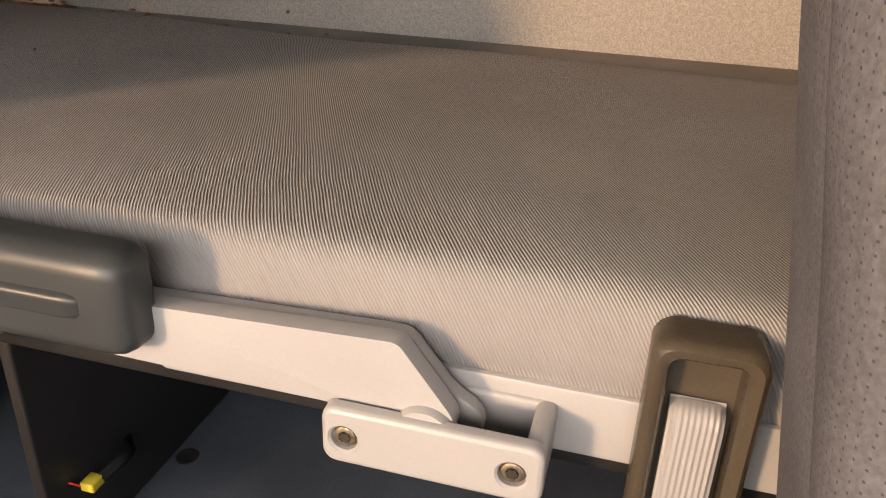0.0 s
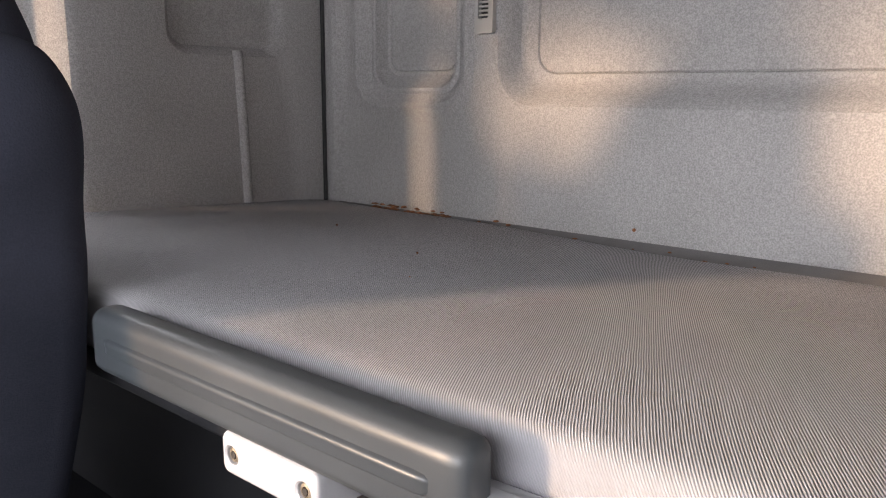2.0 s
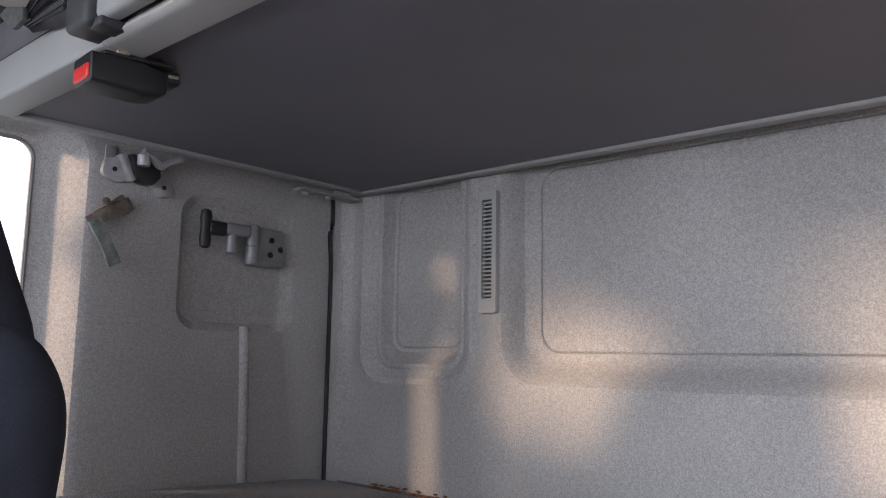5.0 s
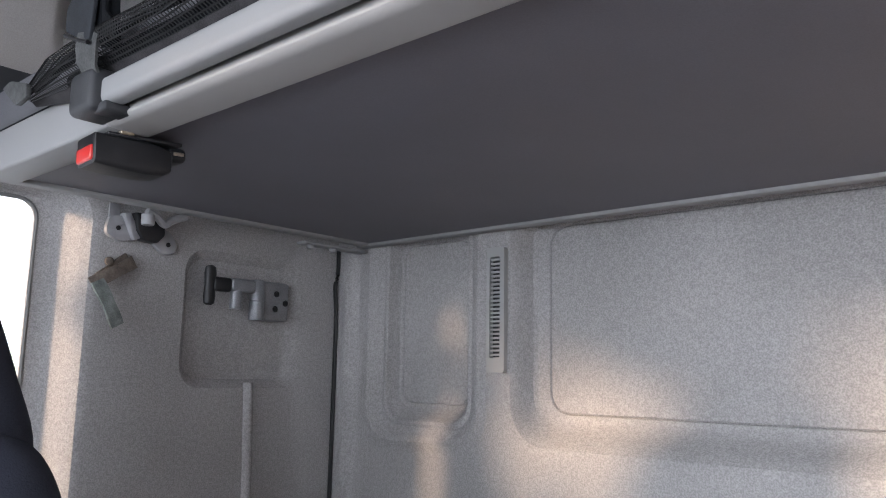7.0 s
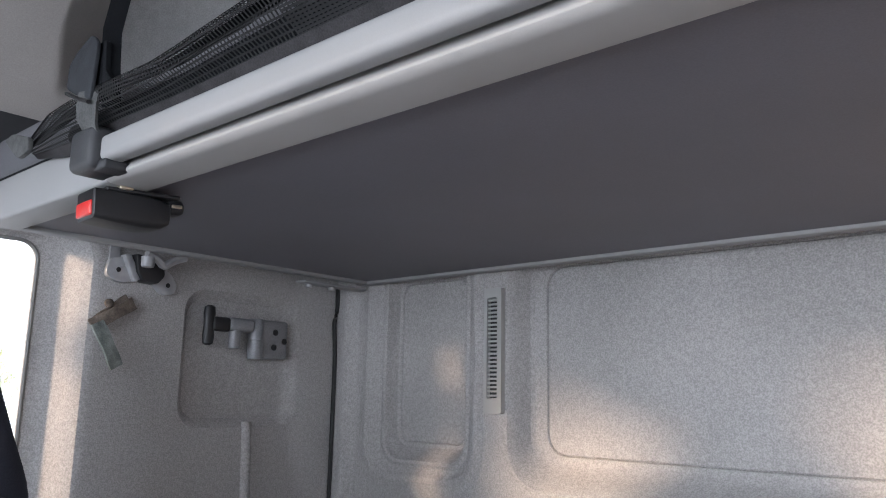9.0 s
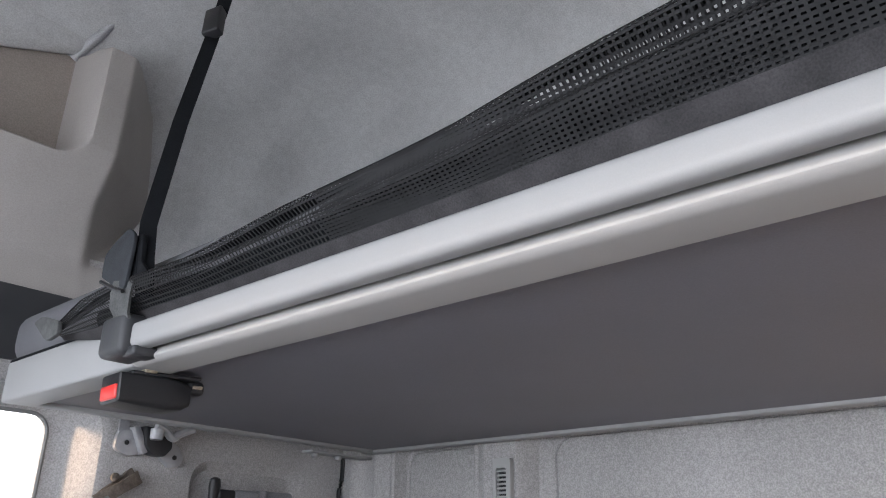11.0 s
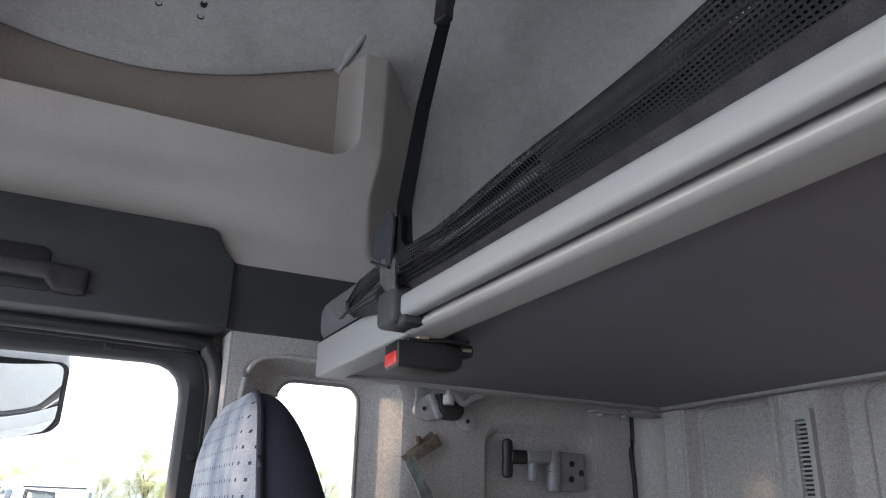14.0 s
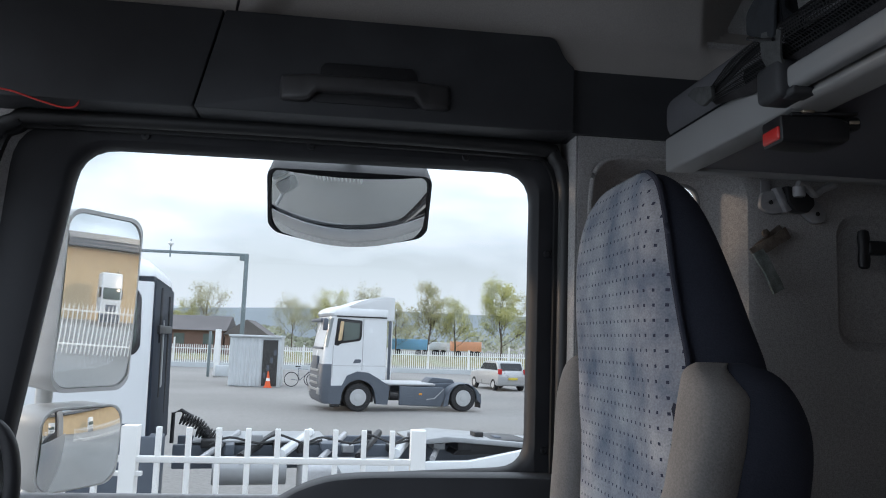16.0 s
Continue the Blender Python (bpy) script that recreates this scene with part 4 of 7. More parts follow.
bm = bmesh.new()
loft(bm, [buckle_section(*q) for q in ((-0.046, 0.0215, -0.0185, 0.009, 0.003), (-0.0445, 0.0235, -0.0205, 0.0105, 0.003), (-0.02, 0.0245, -0.0235, 0.0105, 0.004), (0.010, 0.0245, -0.0255, 0.0090, 0.005), (0.028, 0.0235, -0.0245, 0.0060, 0.005), (0.036, 0.0215, -0.0205, 0.0030, 0.004), (0.0385, 0.018, -0.0150, 0.000, 0.003))])
bd = part("buckle_body", bm, "black")
bm = bm_box((-0.0485, -0.0195, -0.0175), (-0.040, 0.0195, -0.0015), 0.0025)
rd = part("release_button", bm, "red", None, "red release button")
bm = bm_box((-0.034, -0.0265, 0.0088), (0.046, 0.0265, 0.0128), 0.0015)
bm_box((0.036, -0.016, -0.006), (0.057, 0.016, 0.0105), 0.006, 4, bm)
tn = part("tongue", bm, "black")
bm = bm_box((0.040, -0.0185, 0.0005), (0.052, -0.0155, 0.0045), 0.001)
ch = part("latch_edge", bm, "steel", None, "bright steel edge of the latch")
bm = bm_box((-0.022, -0.030, 0.0110), (-0.008, -0.010, 0.0150), 0.001)
hg = part("hanger", bm, "steel", None, "steel hanger tab")
for ob in (bd, rd, tn, ch, hg):
    ob.matrix_world = pose(-0.672, -0.430, 2.337, 0, -3, -4)
    bpy.context.view_layer.update()
    ob.parent = rb
    ob.matrix_parent_inverse = rb.matrix_world.inverted()

# strap from the bunk to the roof
st = thing("roof_strap", (-0.74, -0.47, 2.41), "black webbing strap from the upper bunk to the roof", "strap")
part("webbing", bm_tube([(-0.736, -0.506, 2.412), (-0.738, -0.500, 2.455), (-0.733, -0.484, 2.50), (-0.70, -0.455, 2.655), (-0.658, -0.422, 2.816), (-0.625, -0.395, 2.95), (-0.60, -0.375, 3.06)], 0, flat=(0.018, 0.0025, (-0.5, -1, 0.1))), "webbing", st)
part("lower_webbing", bm_tube([(-0.735, -0.472, 2.388), (-0.747, -0.480, 2.400), (-0.750, -0.484, 2.416), (-0.749, -0.485, 2.430)], 0, flat=(0.030, 0.003, (-1, -0.25, 0.1))), "tab_grey", st, "dark grey woven strap end")
flap = round_poly([(-0.434, 2.444), (-0.462, 2.430), (-0.492, 2.419), (-0.497, 2.478), (-0.481, 2.491), (-0.450, 2.480), (-0.434, 2.470)], (0.006, 0.004, 0.004, 0.008, 0.008, 0.01, 0.006), 3)
part("adjuster", bm_prism(flap, -0.752, -0.7475, lambda u, v, d: (d, u, v), 0.0012), "flap_web", st, "folded dark grey webbing flap")
part("adjuster_loop", bm_prism(round_poly([(-0.470, 2.436), (-0.530, 2.412), (-0.532, 2.424), (-0.505, 2.448), (-0.500, 2.482), (-0.474, 2.482)], 0.004, 3), -0.7450, -0.7395, lambda u, v, d: (d, u, v), 0.0012), "webbing", st, "black strap loop behind the flap")
part("adjuster_bar", bm_tube([(-0.7535, -0.440, 2.4375), (-0.7535, -0.463, 2.4270), (-0.7535, -0.494, 2.4155)], 0.0022, 6), "black", st, "thin black bar of the adjuster")
bm = bm_box((-0.012, -0.013, -0.028), (0.004, 0.013, 0.028), 0.003)
ob = part("roof_hook", bm, "black", None, "black plastic hook")
ob.matrix_world = pose(-0.652, -0.417, 2.845, -12, 16, 20)
bpy.context.view_layer.update()
ob.parent = st
ob.matrix_parent_inverse = st.matrix_world.inverted()

# ---- seats ----
def dotted_material(name, base, dot, pitch, across="Y", worn=None, wide=1.0, dot_size=(0.085, 0.115)):
    m = material(name, base, 0.95, var=0.2, scale=16, bump=0.5, bump_scale=450, spec=0.2, amount=0.4, second=worn)
    n, l = m.node_tree.nodes, m.node_tree.links
    p = n["Principled BSDF"]
    tc = next(k for k in n if k.type == "TEX_COORD")
    sep = n.new("ShaderNodeSeparateXYZ")
    l.new(tc.outputs["Object"], sep.inputs["Vector"])
    near = []
    for axis, size, step in ((across, dot_size[0], pitch * wide), ("Z", dot_size[1], pitch)):
        d = n.new("ShaderNodeMath")
        d.operation = "DIVIDE"
        d.inputs[1].default_value = step
        l.new(sep.outputs[axis], d.inputs[0])
        fr = n.new("ShaderNodeMath")
        fr.operation = "FRACT"
        l.new(d.outputs[0], fr.inputs[0])
        c = n.new("ShaderNodeMath")
        c.operation = "COMPARE"
        c.inputs[1].default_value, c.inputs[2].default_value = 0.5, size
        l.new(fr.outputs[0], c.inputs[0])
        near.append(c)
    both = n.new("ShaderNodeMath")
    both.operation = "MULTIPLY"
    l.new(near[0].outputs[0], both.inputs[0])
    l.new(near[1].outputs[0], both.inputs[1])
    old = p.inputs["Base Color"].links[0].from_socket
    mix = n.new("ShaderNodeMixRGB")
    mix.inputs["Color2"].default_value = (*dot, 1)
    l.new(both.outputs[0], mix.inputs["Fac"])
    l.new(old, mix.inputs["Color1"])
    l.new(mix.outputs["Color"], p.inputs["Base Color"])
    return m


M["seat_front"] = dotted_material("dotted_blue_velour", (0.142, 0.172, 0.232), (0.036, 0.040, 0.066), 0.0155, worn=(0.37, 0.37, 0.385), wide=0.80, dot_size=(0.115, 0.105))


M["seat_side_x"] = dotted_material("perforated_side_cloth", (0.122, 0.122, 0.138), (0.068, 0.066, 0.076), 0.0031, "X")


def dense(rows, n=4):
    """More rows between the given ones, along a smooth line."""
    out = []
    for i in range(len(rows) - 1):
        p = [rows[max(0, i - 1)], rows[i], rows[i + 1], rows[min(len(rows) - 1, i + 2)]]
        for k in range(n):
            t = k / n
            out.append(tuple(0.5 * (2 * b + (c - a) * t + (2 * a - 5 * b + 4 * c - d) * t * t + (3 * b - a - 3 * c + d) * t ** 3) for a, b, c, d in zip(*p)))
    return out + [rows[-1]]


def seat(y_mid, label, front, wing, outer_cloth="velour", shade_wing=0):
    base = thing("seat", (-0.9, y_mid, Z_FLOOR), label, "seat", "cab seats")

    def sec(z, x0, x1, w, r):
        return [(x, y_mid + y, z) for x, y in rrect(x0, x1, -w, w, r, 5)]

    def lobe(z, x0, x1, y0, y1, r):
        return [(x, y_mid + y, z) for x, y in rrect(x0, x1, y0, y1, r, 5)]

    rows = [(1.50, -0.915, -0.80, 0.14, 0.04), (1.53, -0.92, -0.79, 0.16, 0.05), (1.75, -0.885, -0.767, 0.17, 0.05), (1.90, -0.872, -0.759, 0.18, 0.05), (1.97, -0.870, -0.765, 0.18, 0.05), (2.03, -0.870, -0.79, 0.16, 0.04)]
    head = [(2.00, -0.890, -0.770, 0.168, 0.052), (2.05, -0.892, -0.766, 0.162, 0.054), (2.10, -0.896, -0.782, 0.155, 0.050), (2.15, -0.898, -0.800, 0.147, 0.043), (2.20, -0.896, -0.820, 0.136, 0.034), (2.232, -0.891, -0.834, 0.120, 0.026), (2.253, -0.885, -0.846, 0.100, 0.018), (2.267, -0.879, -0.854, 0.072, 0.011), (2.274, -0.872, -0.860, 0.040, 0.005)]
    bm = bmesh.new()
    loft(bm, [sec(*q) for q in dense(rows)])
    part("backrest", bm, "velour", base, "navy velour seat back")
    for s in (-1, 1):
        bm = bmesh.new()
        low = [(1.50, -0.945, -0.82, 0.09, 0.14, 0.02), (1.54, -0.950, -0.81, 0.095, 0.165, 0.03), (1.75, -0.925, -0.770, 0.11, 0.190, 0.035), (1.90, -0.908, -0.764, 0.125, 0.214, 0.04)]
        if shade_wing == s:                       # unseen forward swelling, added to shade the lower bunk's bolster
            low = [(1.50, -1.040, -0.82, 0.09, 0.14, 0.02), (1.54, -1.055, -0.81, 0.095, 0.165, 0.03), (1.72, -1.050, -0.772, 0.108, 0.188, 0.035), (1.80, -1.065, -0.768, 0.115, 0.205, 0.036), (1.86, -1.045, -0.766, 0.121, 0.214, 0.038), (1.893, -0.985, -0.765, 0.124, 0.214, 0.039), (1.92, -0.915, -0.764, 0.125, 0.214, 0.04)]
        wing_rows = low + [(1.97, -0.902, -0.765, 0.132, 0.227, 0.042), (2.005, -0.898, -0.770, 0.135, 0.230, 0.042), (2.035, -0.892, -0.782, 0.138, 0.220, 0.036), (2.052, -0.885, -0.795, 0.142, 0.200, 0.026), (2.060, -0.872, -0.82, 0.152, 0.182, 0.012)]
        loft(bm, [lobe(z, x0 + 0.028, x1, *((y0, y1) if s > 0 else (-y1, -y0)), min(r, 0.45 * (x1 - x0 - 0.028))) for z, x0, x1, y0, y1, r in dense(wing_rows)])
        part("side_bolster", bm, outer_cloth, base, "outer side of the bolster")
        bm = bmesh.new()
        loft(bm, [lobe(z, x0 - 0.002, x0 + 0.066 - max(0, z - 2.03) * 1.2, *((y0 + 0.030, y1 + 0.002) if s > 0 else (-y1 - 0.002, -y0 - 0.030)), min(r, 0.036, 0.48 * (y1 - y0 - 0.028))) for z, x0, x1, y0, y1, r in dense(wing_rows)])
        part("bolster_front", bm, wing, base, "grey perforated cloth bolster front")
    bm = bmesh.new()
    loft(bm, [sec(*q) for q in dense([(1.95, -0.885, -0.775, 0.13, 0.05)] + head)])
    part("headrest", bm, "velour", base, "dark navy velour headrest sides")
    bm = bmesh.new()
    ins = [(1.52, -0.926, 0.122, 0.02), (1.75, -0.896, 0.126, 0.02), (1.93, -0.887, 0.140, 0.03), (1.99, -0.889, 0.156, 0.045)]
    ins = dense(ins + [(z, x0, w, r) for z, x0, x1, w, r in head[1:-1]] + [(2.2735, -0.872, 0.042, 0.005)])

    def shell(z, x0, w, r):
        r = max(r, 0.003)
        arc = [radians(58 * k / 5) for k in range(6)]
        out = [(x0 + r - (r + 0.005) * math.cos(a), w - r + (r + 0.005) * math.sin(a)) for a in reversed(arc)]
        out += [(x, -y) for x, y in reversed(out)]
        return [(x, y_mid + y, z) for x, y in out + [(x0 + 0.012, -(w - r)), (x0 + 0.012, w - r)]]

    shells = [shell(*q) for q in ins]
    loft(bm, shells)
    part("front_panel", bm, front, base, "blue-grey velour panel with small square dots")
    for k in (0, 11):
        part("piping", bm_tube([sh[k] for sh in shells], 0.0035, 8), "velour", base)
    bm = bmesh.new()
    loft(bm, [sec(*q) for q in [(1.36, -1.42, -0.93, 0.19, 0.06), (1.40, -1.45, -0.90, 0.215, 0.07), (1.50, -1.45, -0.88, 0.215, 0.07), (1.53, -1.42, -0.90, 0.19, 0.07)]])
    part("cushion", bm, front, base)
    part("pedestal", bm_box((-1.36, y_mid - 0.15, Z_FLOOR), (-0.94, y_mid + 0.15, 1.37), 0.02), "black", base)
    return base


seat(-0.372, "passenger seat in blue velour with small dots", "seat_front", "seat_grey", shade_wing=-1)
seat(-1.487, "driver seat in grey and blue dotted cloth", "seat_front", "seat_side_x", "seat_side_x")


# ---- fittings on the walls ----
# ventilation grille with slats
vent = thing("wall_vent", (0.0, -0.415, 2.11), "grey plastic ventilation grille with horizontal slats", "vent")
vhole = [(rrect(-0.425, -0.403, 2.137, 2.309, 0.004), 0.0), (rrect(-0.424, -0.404, 2.138, 2.308, 0.004), 0.009)]
part("vent_frame", bm_wall(rrect(-0.434, -0.397, 2.113, 2.325, 0.004), [(vhole, True)], lambda u, v, d: (-0.0105 + d, u, v), 0.0102), "grey_vent", vent)
part("vent_backing", bm_box((-0.0020, -0.4236, 2.139), (-0.0016, -0.4044, 2.307)), "black", vent, smooth=False)
bm = bm_box((-0.0085, -0.4241, -0.0017), (-0.0022, -0.4039, 0.0017), 0.0006, 1)
first = part("slat", bm, "grey_vent", vent)
first.location.z = 2.143
for k in range(1, 24):
    ob = first.copy()
    scene.collection.objects.link(ob)
    ob.location.z = 2.143 + k * 0.0070

# folding table latch: black T handle, grey casting, screw plate
lat = thing("bunk_latch", (-0.235, -0.01, 2.2), "grey cast latch with black T-handle on the side wall", "latch")
bm = bmesh.new()
loft(bm, [[(-0.316 + k * 0.011 * math.cos(a), -0.030 + k * 0.009 * math.sin(a), z) for a in [2 * math.pi * j / 12 for j in range(12)]] for z, k in [(2.220, 0.45), (2.223, 0.85), (2.235, 1.0), (2.256, 0.85), (2.275, 1.0), (2.286, 0.85), (2.289, 0.45)]])
part("handle", bm, "black", lat, "black plastic T-handle")
part("stem", bm_box((-0.312, -0.039, 2.245), (-0.276, -0.021, 2.270), 0.005), "black", lat)
part("bolt", bm_box((-0.278, -0.040, 2.247), (-0.226, -0.018, 2.271), 0.006), "cast", lat, "grey cast bolt")
part("bolt_knob", lathe([(0.0095, 2.217), (0.0105, 2.219), (0.0105, 2.250)], 14, lambda a, b, h: (-0.262 + a, -0.029 + b, h)), "cast", lat)
part("barrel", lathe([(0.0125, 2.200), (0.0135, 2.202), (0.0135, 2.233), (0.0125, 2.2335), (0.0125, 2.2345), (0.0135, 2.235), (0.0135, 2.270), (0.0115, 2.273)], 18, lambda a, b, h: (-0.215 + a, -0.026 + b, h)), "cast", lat)
pl = part("screw_plate", bm_prism(rrect(-0.205, -0.137, 2.202, 2.274, 0.006), -0.018, 0.011, lambda u, v, d: (u, d, v), 0.003), "cast", lat, "grey screw plate")
for u, v in ((-0.166, 2.252), (-0.145, 2.236), (-0.168, 2.224)):
    part("screw_hole", lathe([(0.0058, 0.0), (0.0058, 0.0012), (0.0045, 0.0012), (0.004, -0.0005)], 14, lambda a, b, h, u=u, v=v: (u + a, -0.0182 - h, v + b)), "black", pl)

# bunk end lock: two eared plates, black catch, silver hook
lk = thing("bunk_lock", (-0.44, -0.01, 2.31), "silver bunk lock bracket with black catch on the side wall", "bracket")
part("plate", bm_prism(round_poly([(-0.497, 2.322), (-0.472, 2.311), (-0.448, 2.318), (-0.440, 2.345), (-0.450, 2.356), (-0.492, 2.350)], 0.008, 3), -0.012, -0.001, lambda u, v, d: (u, d, v), 0.003), "plate_silver", lk)
part("plate", bm_prism(round_poly([(-0.396, 2.298), (-0.376, 2.302), (-0.370, 2.316), (-0.384, 2.338), (-0.412, 2.346), (-0.420, 2.318)], 0.007, 3), -0.012, -0.001, lambda u, v, d: (u, d, v), 0.003), "plate_silver", lk)
part("catch", bm_prism(round_poly([(-0.452, 2.330), (-0.441, 2.316), (-0.416, 2.314), (-0.404, 2.328), (-0.408, 2.356), (-0.458, 2.360)], 0.004, 2), -0.030, -0.004, lambda u, v, d: (u, d, v), 0.004), "black", lk, "black plastic catch")
part("arm", bm_prism(round_poly([(-0.474, 2.357), (-0.462, 2.359), (-0.441, 2.320), (-0.453, 2.314)], 0.003, 2), -0.022, -0.004, lambda u, v, d: (u, d, v), 0.002), "plate_silver", lk)
part("hook", bm_tube(arc_path([(-0.455, -0.060, 2.358), (-0.438, -0.058, 2.352), (-0.422, -0.055, 2.341), (-0.408, -0.054, 2.350), (-0.385, -0.056, 2.360)], 5), 0.0065, 8), "plate_silver", lk, "silver hook")
part("knob", lathe([(0.009, 2.335), (0.0105, 2.338), (0.0105, 2.352)], 14, lambda a, b, h: (-0.452 + a, -0.058 + b, h)), "plate_silver", lk)
for u, v in ((-0.477, 2.332), (-0.389, 2.316)):
    part("rivet", lathe([(0.004, 0.0), (0.004, 0.001), (0.0025, 0.0016)], 10, lambda a, b, h, u=u, v=v: (u + a, -0.0121 - h, v + b)), "black", lk)
part("lug", bm_box((-0.490, -0.004, 2.345), (-0.472, 0.0, 2.372), 0.001), "plate_silver", lk)

# torn leather loop with a green-grey tail
tg = thing("pull_strap", (-0.475, 0.0, 2.23), "worn brown leather loop with grey-green strap tail", "strap")
def band(name, u0, v0, u1, v1, width, d0, d1, mat, label="", waves=0.0):
    """A flat strip of leather or webbing lying along the wall."""
    p, q = Vector((u0, v0)), Vector((u1, v1))
    n = Vector((-(q - p).y, (q - p).x)).normalized() * width / 2
    bm = bmesh.new()
    loops = []
    for k in range(9):
        t = k / 8
        c = p.lerp(q, t)
        w = 1.0 + 0.06 * math.sin(9 * t + u0 * 50)
        o = waves * math.sin(math.pi * t)
        loops.append([(c.x + s * n.x * w, d - o, c.y + s * n.y * w) for s, d in ((-1, d0), (1, d0), (1, d1), (-1, d1))])
    loft(bm, loops)
    return part(name, bm, mat, tg, label, smooth=False)


band("loop", -0.513, 2.239, -0.446, 2.2805, 0.0200, -0.014, -0.0105, "leather", "", 0.006)
band("loop_back", -0.500, 2.246, -0.452, 2.2865, 0.0190, -0.007, -0.001, "leather")
band("tail", -0.505, 2.244, -0.467, 2.176, 0.0205, -0.018, -0.012, "strap_grey", "grey-green strap tail", 0.004)
part("rivet", lathe([(0.007, 0.0), (0.007, 0.004), (0.004, 0.006)], 12, lambda a, b, h: (-0.486 + a, -0.008 - h, 2.2770 + b)), "leather", tg)

# corner bracket under the upper bunk
cb = thing("corner_bracket", (-0.09, -0.09, 2.346), "small silver angle bracket with two bolts at the bunk corner", "bracket")
part("strip", bm_box((-0.165, -0.100, 2.3425), (-0.012, -0.070, 2.347), 0.001), "silver", cb)
for x in (-0.144, -0.088):
    part("bolt", lathe([(0.0065, 2.336), (0.0075, 2.338), (0.0075, 2.342), (0.0055, 2.3425)], 12, lambda a, b, h, x=x: (x + a, -0.084 + b, h)), "silver", cb)

# ---- rolled-up safety net on the upper bunk ----
net = thing("safety_net", (-0.73, -1.1, 2.405), "black mesh safety net rolled along the upper bunk edge", "net")


NET_HEIGHT = ((0.30, 0.024), (0.36, 0.032), (0.43, 0.035), (0.52, 0.035), (0.60, 0.033), (0.74, 0.042), (0.82, 0.047), (0.935, 0.054), (1.05, 0.068), (1.20, 0.086), (1.75, 0.115))


def net_height(y):
    for (a, ha), (b, hb) in zip(NET_HEIGHT, NET_HEIGHT[1:]):
        if -y <= b:
            return ha + (hb - ha) * (-y - a) / (b - a)
    return NET_HEIGHT[-1][1]


def net_section(y):
    """The outline of the slack net, from the lower band over the bulge to the top hem."""
    h = net_height(y) + 0.0015 * math.sin(y * 23)
    fold = 0.006 * math.sin(y * 17.0 + 1.0)
    share = (0.0, 0.14, 0.28, 0.40, 0.52 + 3.0 * fold, 0.66, 0.80 + 2.0 * fold, 0.90, 0.97, 1.0)
    xs_n = (-0.716, -0.722, -0.728, -0.738 - 0.4 * fold, -0.747, -0.7415 + fold, -0.749, -0.745, -0.733, -0.718)
    return [(x, 2.390 + (h + 0.014) * k) for x, k in zip(xs_n, share)]


y_net = [-0.30 - 0.0048 * k for k in range(290)]
def net_line(y):
    return arc_path([(x, y, z) for x, z in net_section(y)], 4)


grid = [net_line(y) for y in y_net]
taper = [min(1.0, 0.45 + k * 0.03) for k in range(len(grid))]
grid = [[Vector((-0.728 + (p.x + 0.728) * t, p.y, 2.412 + (p.z - 2.412) * t)) for p in row] for row, t in zip(grid, taper)]
first_row = 7
bm = bmesh.new()
def ribbon(a, b, side, w):
    o = side.normalized() * w
    bm.faces.new([bm.verts.new(q) for q in (a - o, b - o, b + o, a + o)])


rows_n = len(grid[0])
for j in range(len(grid) - 1):
    slack = y_net[j] < -0.78                # gathered tightly towards the end tab
    step = 1 if slack else 2
    for k in range(first_row, rows_n - 4, step):
        a, b, c = grid[j][k], grid[j + 1][k], grid[j][min(k + step, rows_n - 4)]
        ribbon(a, b, c - a, 0.0011 if slack else 0.0009)
        ribbon(a, c, b - a, 0.0010)
        if slack:
            e = Vector((0.012, 0.0017, 0.001 - 0.004 * math.sin(7.0 * a.y)))
            ribbon(a + e, b + e, c - a, 0.0008)
            ribbon(a + e, c + e, b - a, 0.0008)
part("mesh", bm, "net", net, "open black mesh", smooth=False)
bm = bmesh.new()
loft(bm, [[p for p in row[:first_row + 1]] for row in grid], False, False, False)
part("lower_band", bm, "net_band", net, "black woven edge band")
bm = bmesh.new()
loft(bm, [[p for p in row[rows_n - 5:]] for row in grid], False, False, False)
part("top_hem", bm, "webbing", net)
bm = bmesh.new()
loft(bm, [[(-0.712, y, 2.41), (-0.716, y, 2.42), (-0.714, y, 2.404 + 0.8 * net_height(y)), (-0.708, y, 2.404 + 0.8 * net_height(y)), (-0.708, y, 2.41)] for y in (-0.36, -0.5, -0.6, -0.8, -1.0, -1.2, -1.7)])
part("inner_cloth", bm, "webbing", net)
part("end_tab", bm_prism(round_poly([(-0.266, 2.424), (-0.288, 2.4285), (-0.338, 2.414), (-0.340, 2.398), (-0.312, 2.3935)], (0.006, 0.006, 0.004, 0.004, 0.008), 3), -0.749, -0.743, lambda u, v, d: (d, u, v), 0.002), "tab_grey", net, "grey stitched end tab")

# ---- roof fittings ----
rod = thing("roof_rod", (-0.66, -0.06, 2.94), "dull silver rod running up to the roof", "rod")
part("bar", bm_tube([(-0.690, -0.030, 2.945), (-0.655, -0.085, 3.02), (-0.62, -0.14, 3.09)], 0.009, 10), "alu", rod)
# three open screw holes in the roof lining
for x, y, z in ((-1.022, -0.0585, 2.964), (-0.950, -0.064, 2.986), (-0.952, -0.058, 2.962)):
    def hole_put(a, b, h, x=x, y=y, z=z):
        return (x + a, y + 0.2 * b - 0.98 * h, z + 0.98 * b + 0.2 * h)
    tagged(part("screw_hole", lathe([(0.0062, -0.012), (0.0062, 0.002), (0.005, 0.003), (0.0035, 0.001)], 12, hole_put), "black"), "small open screw hole in the roof lining", "hole", "holes in the roof lining")
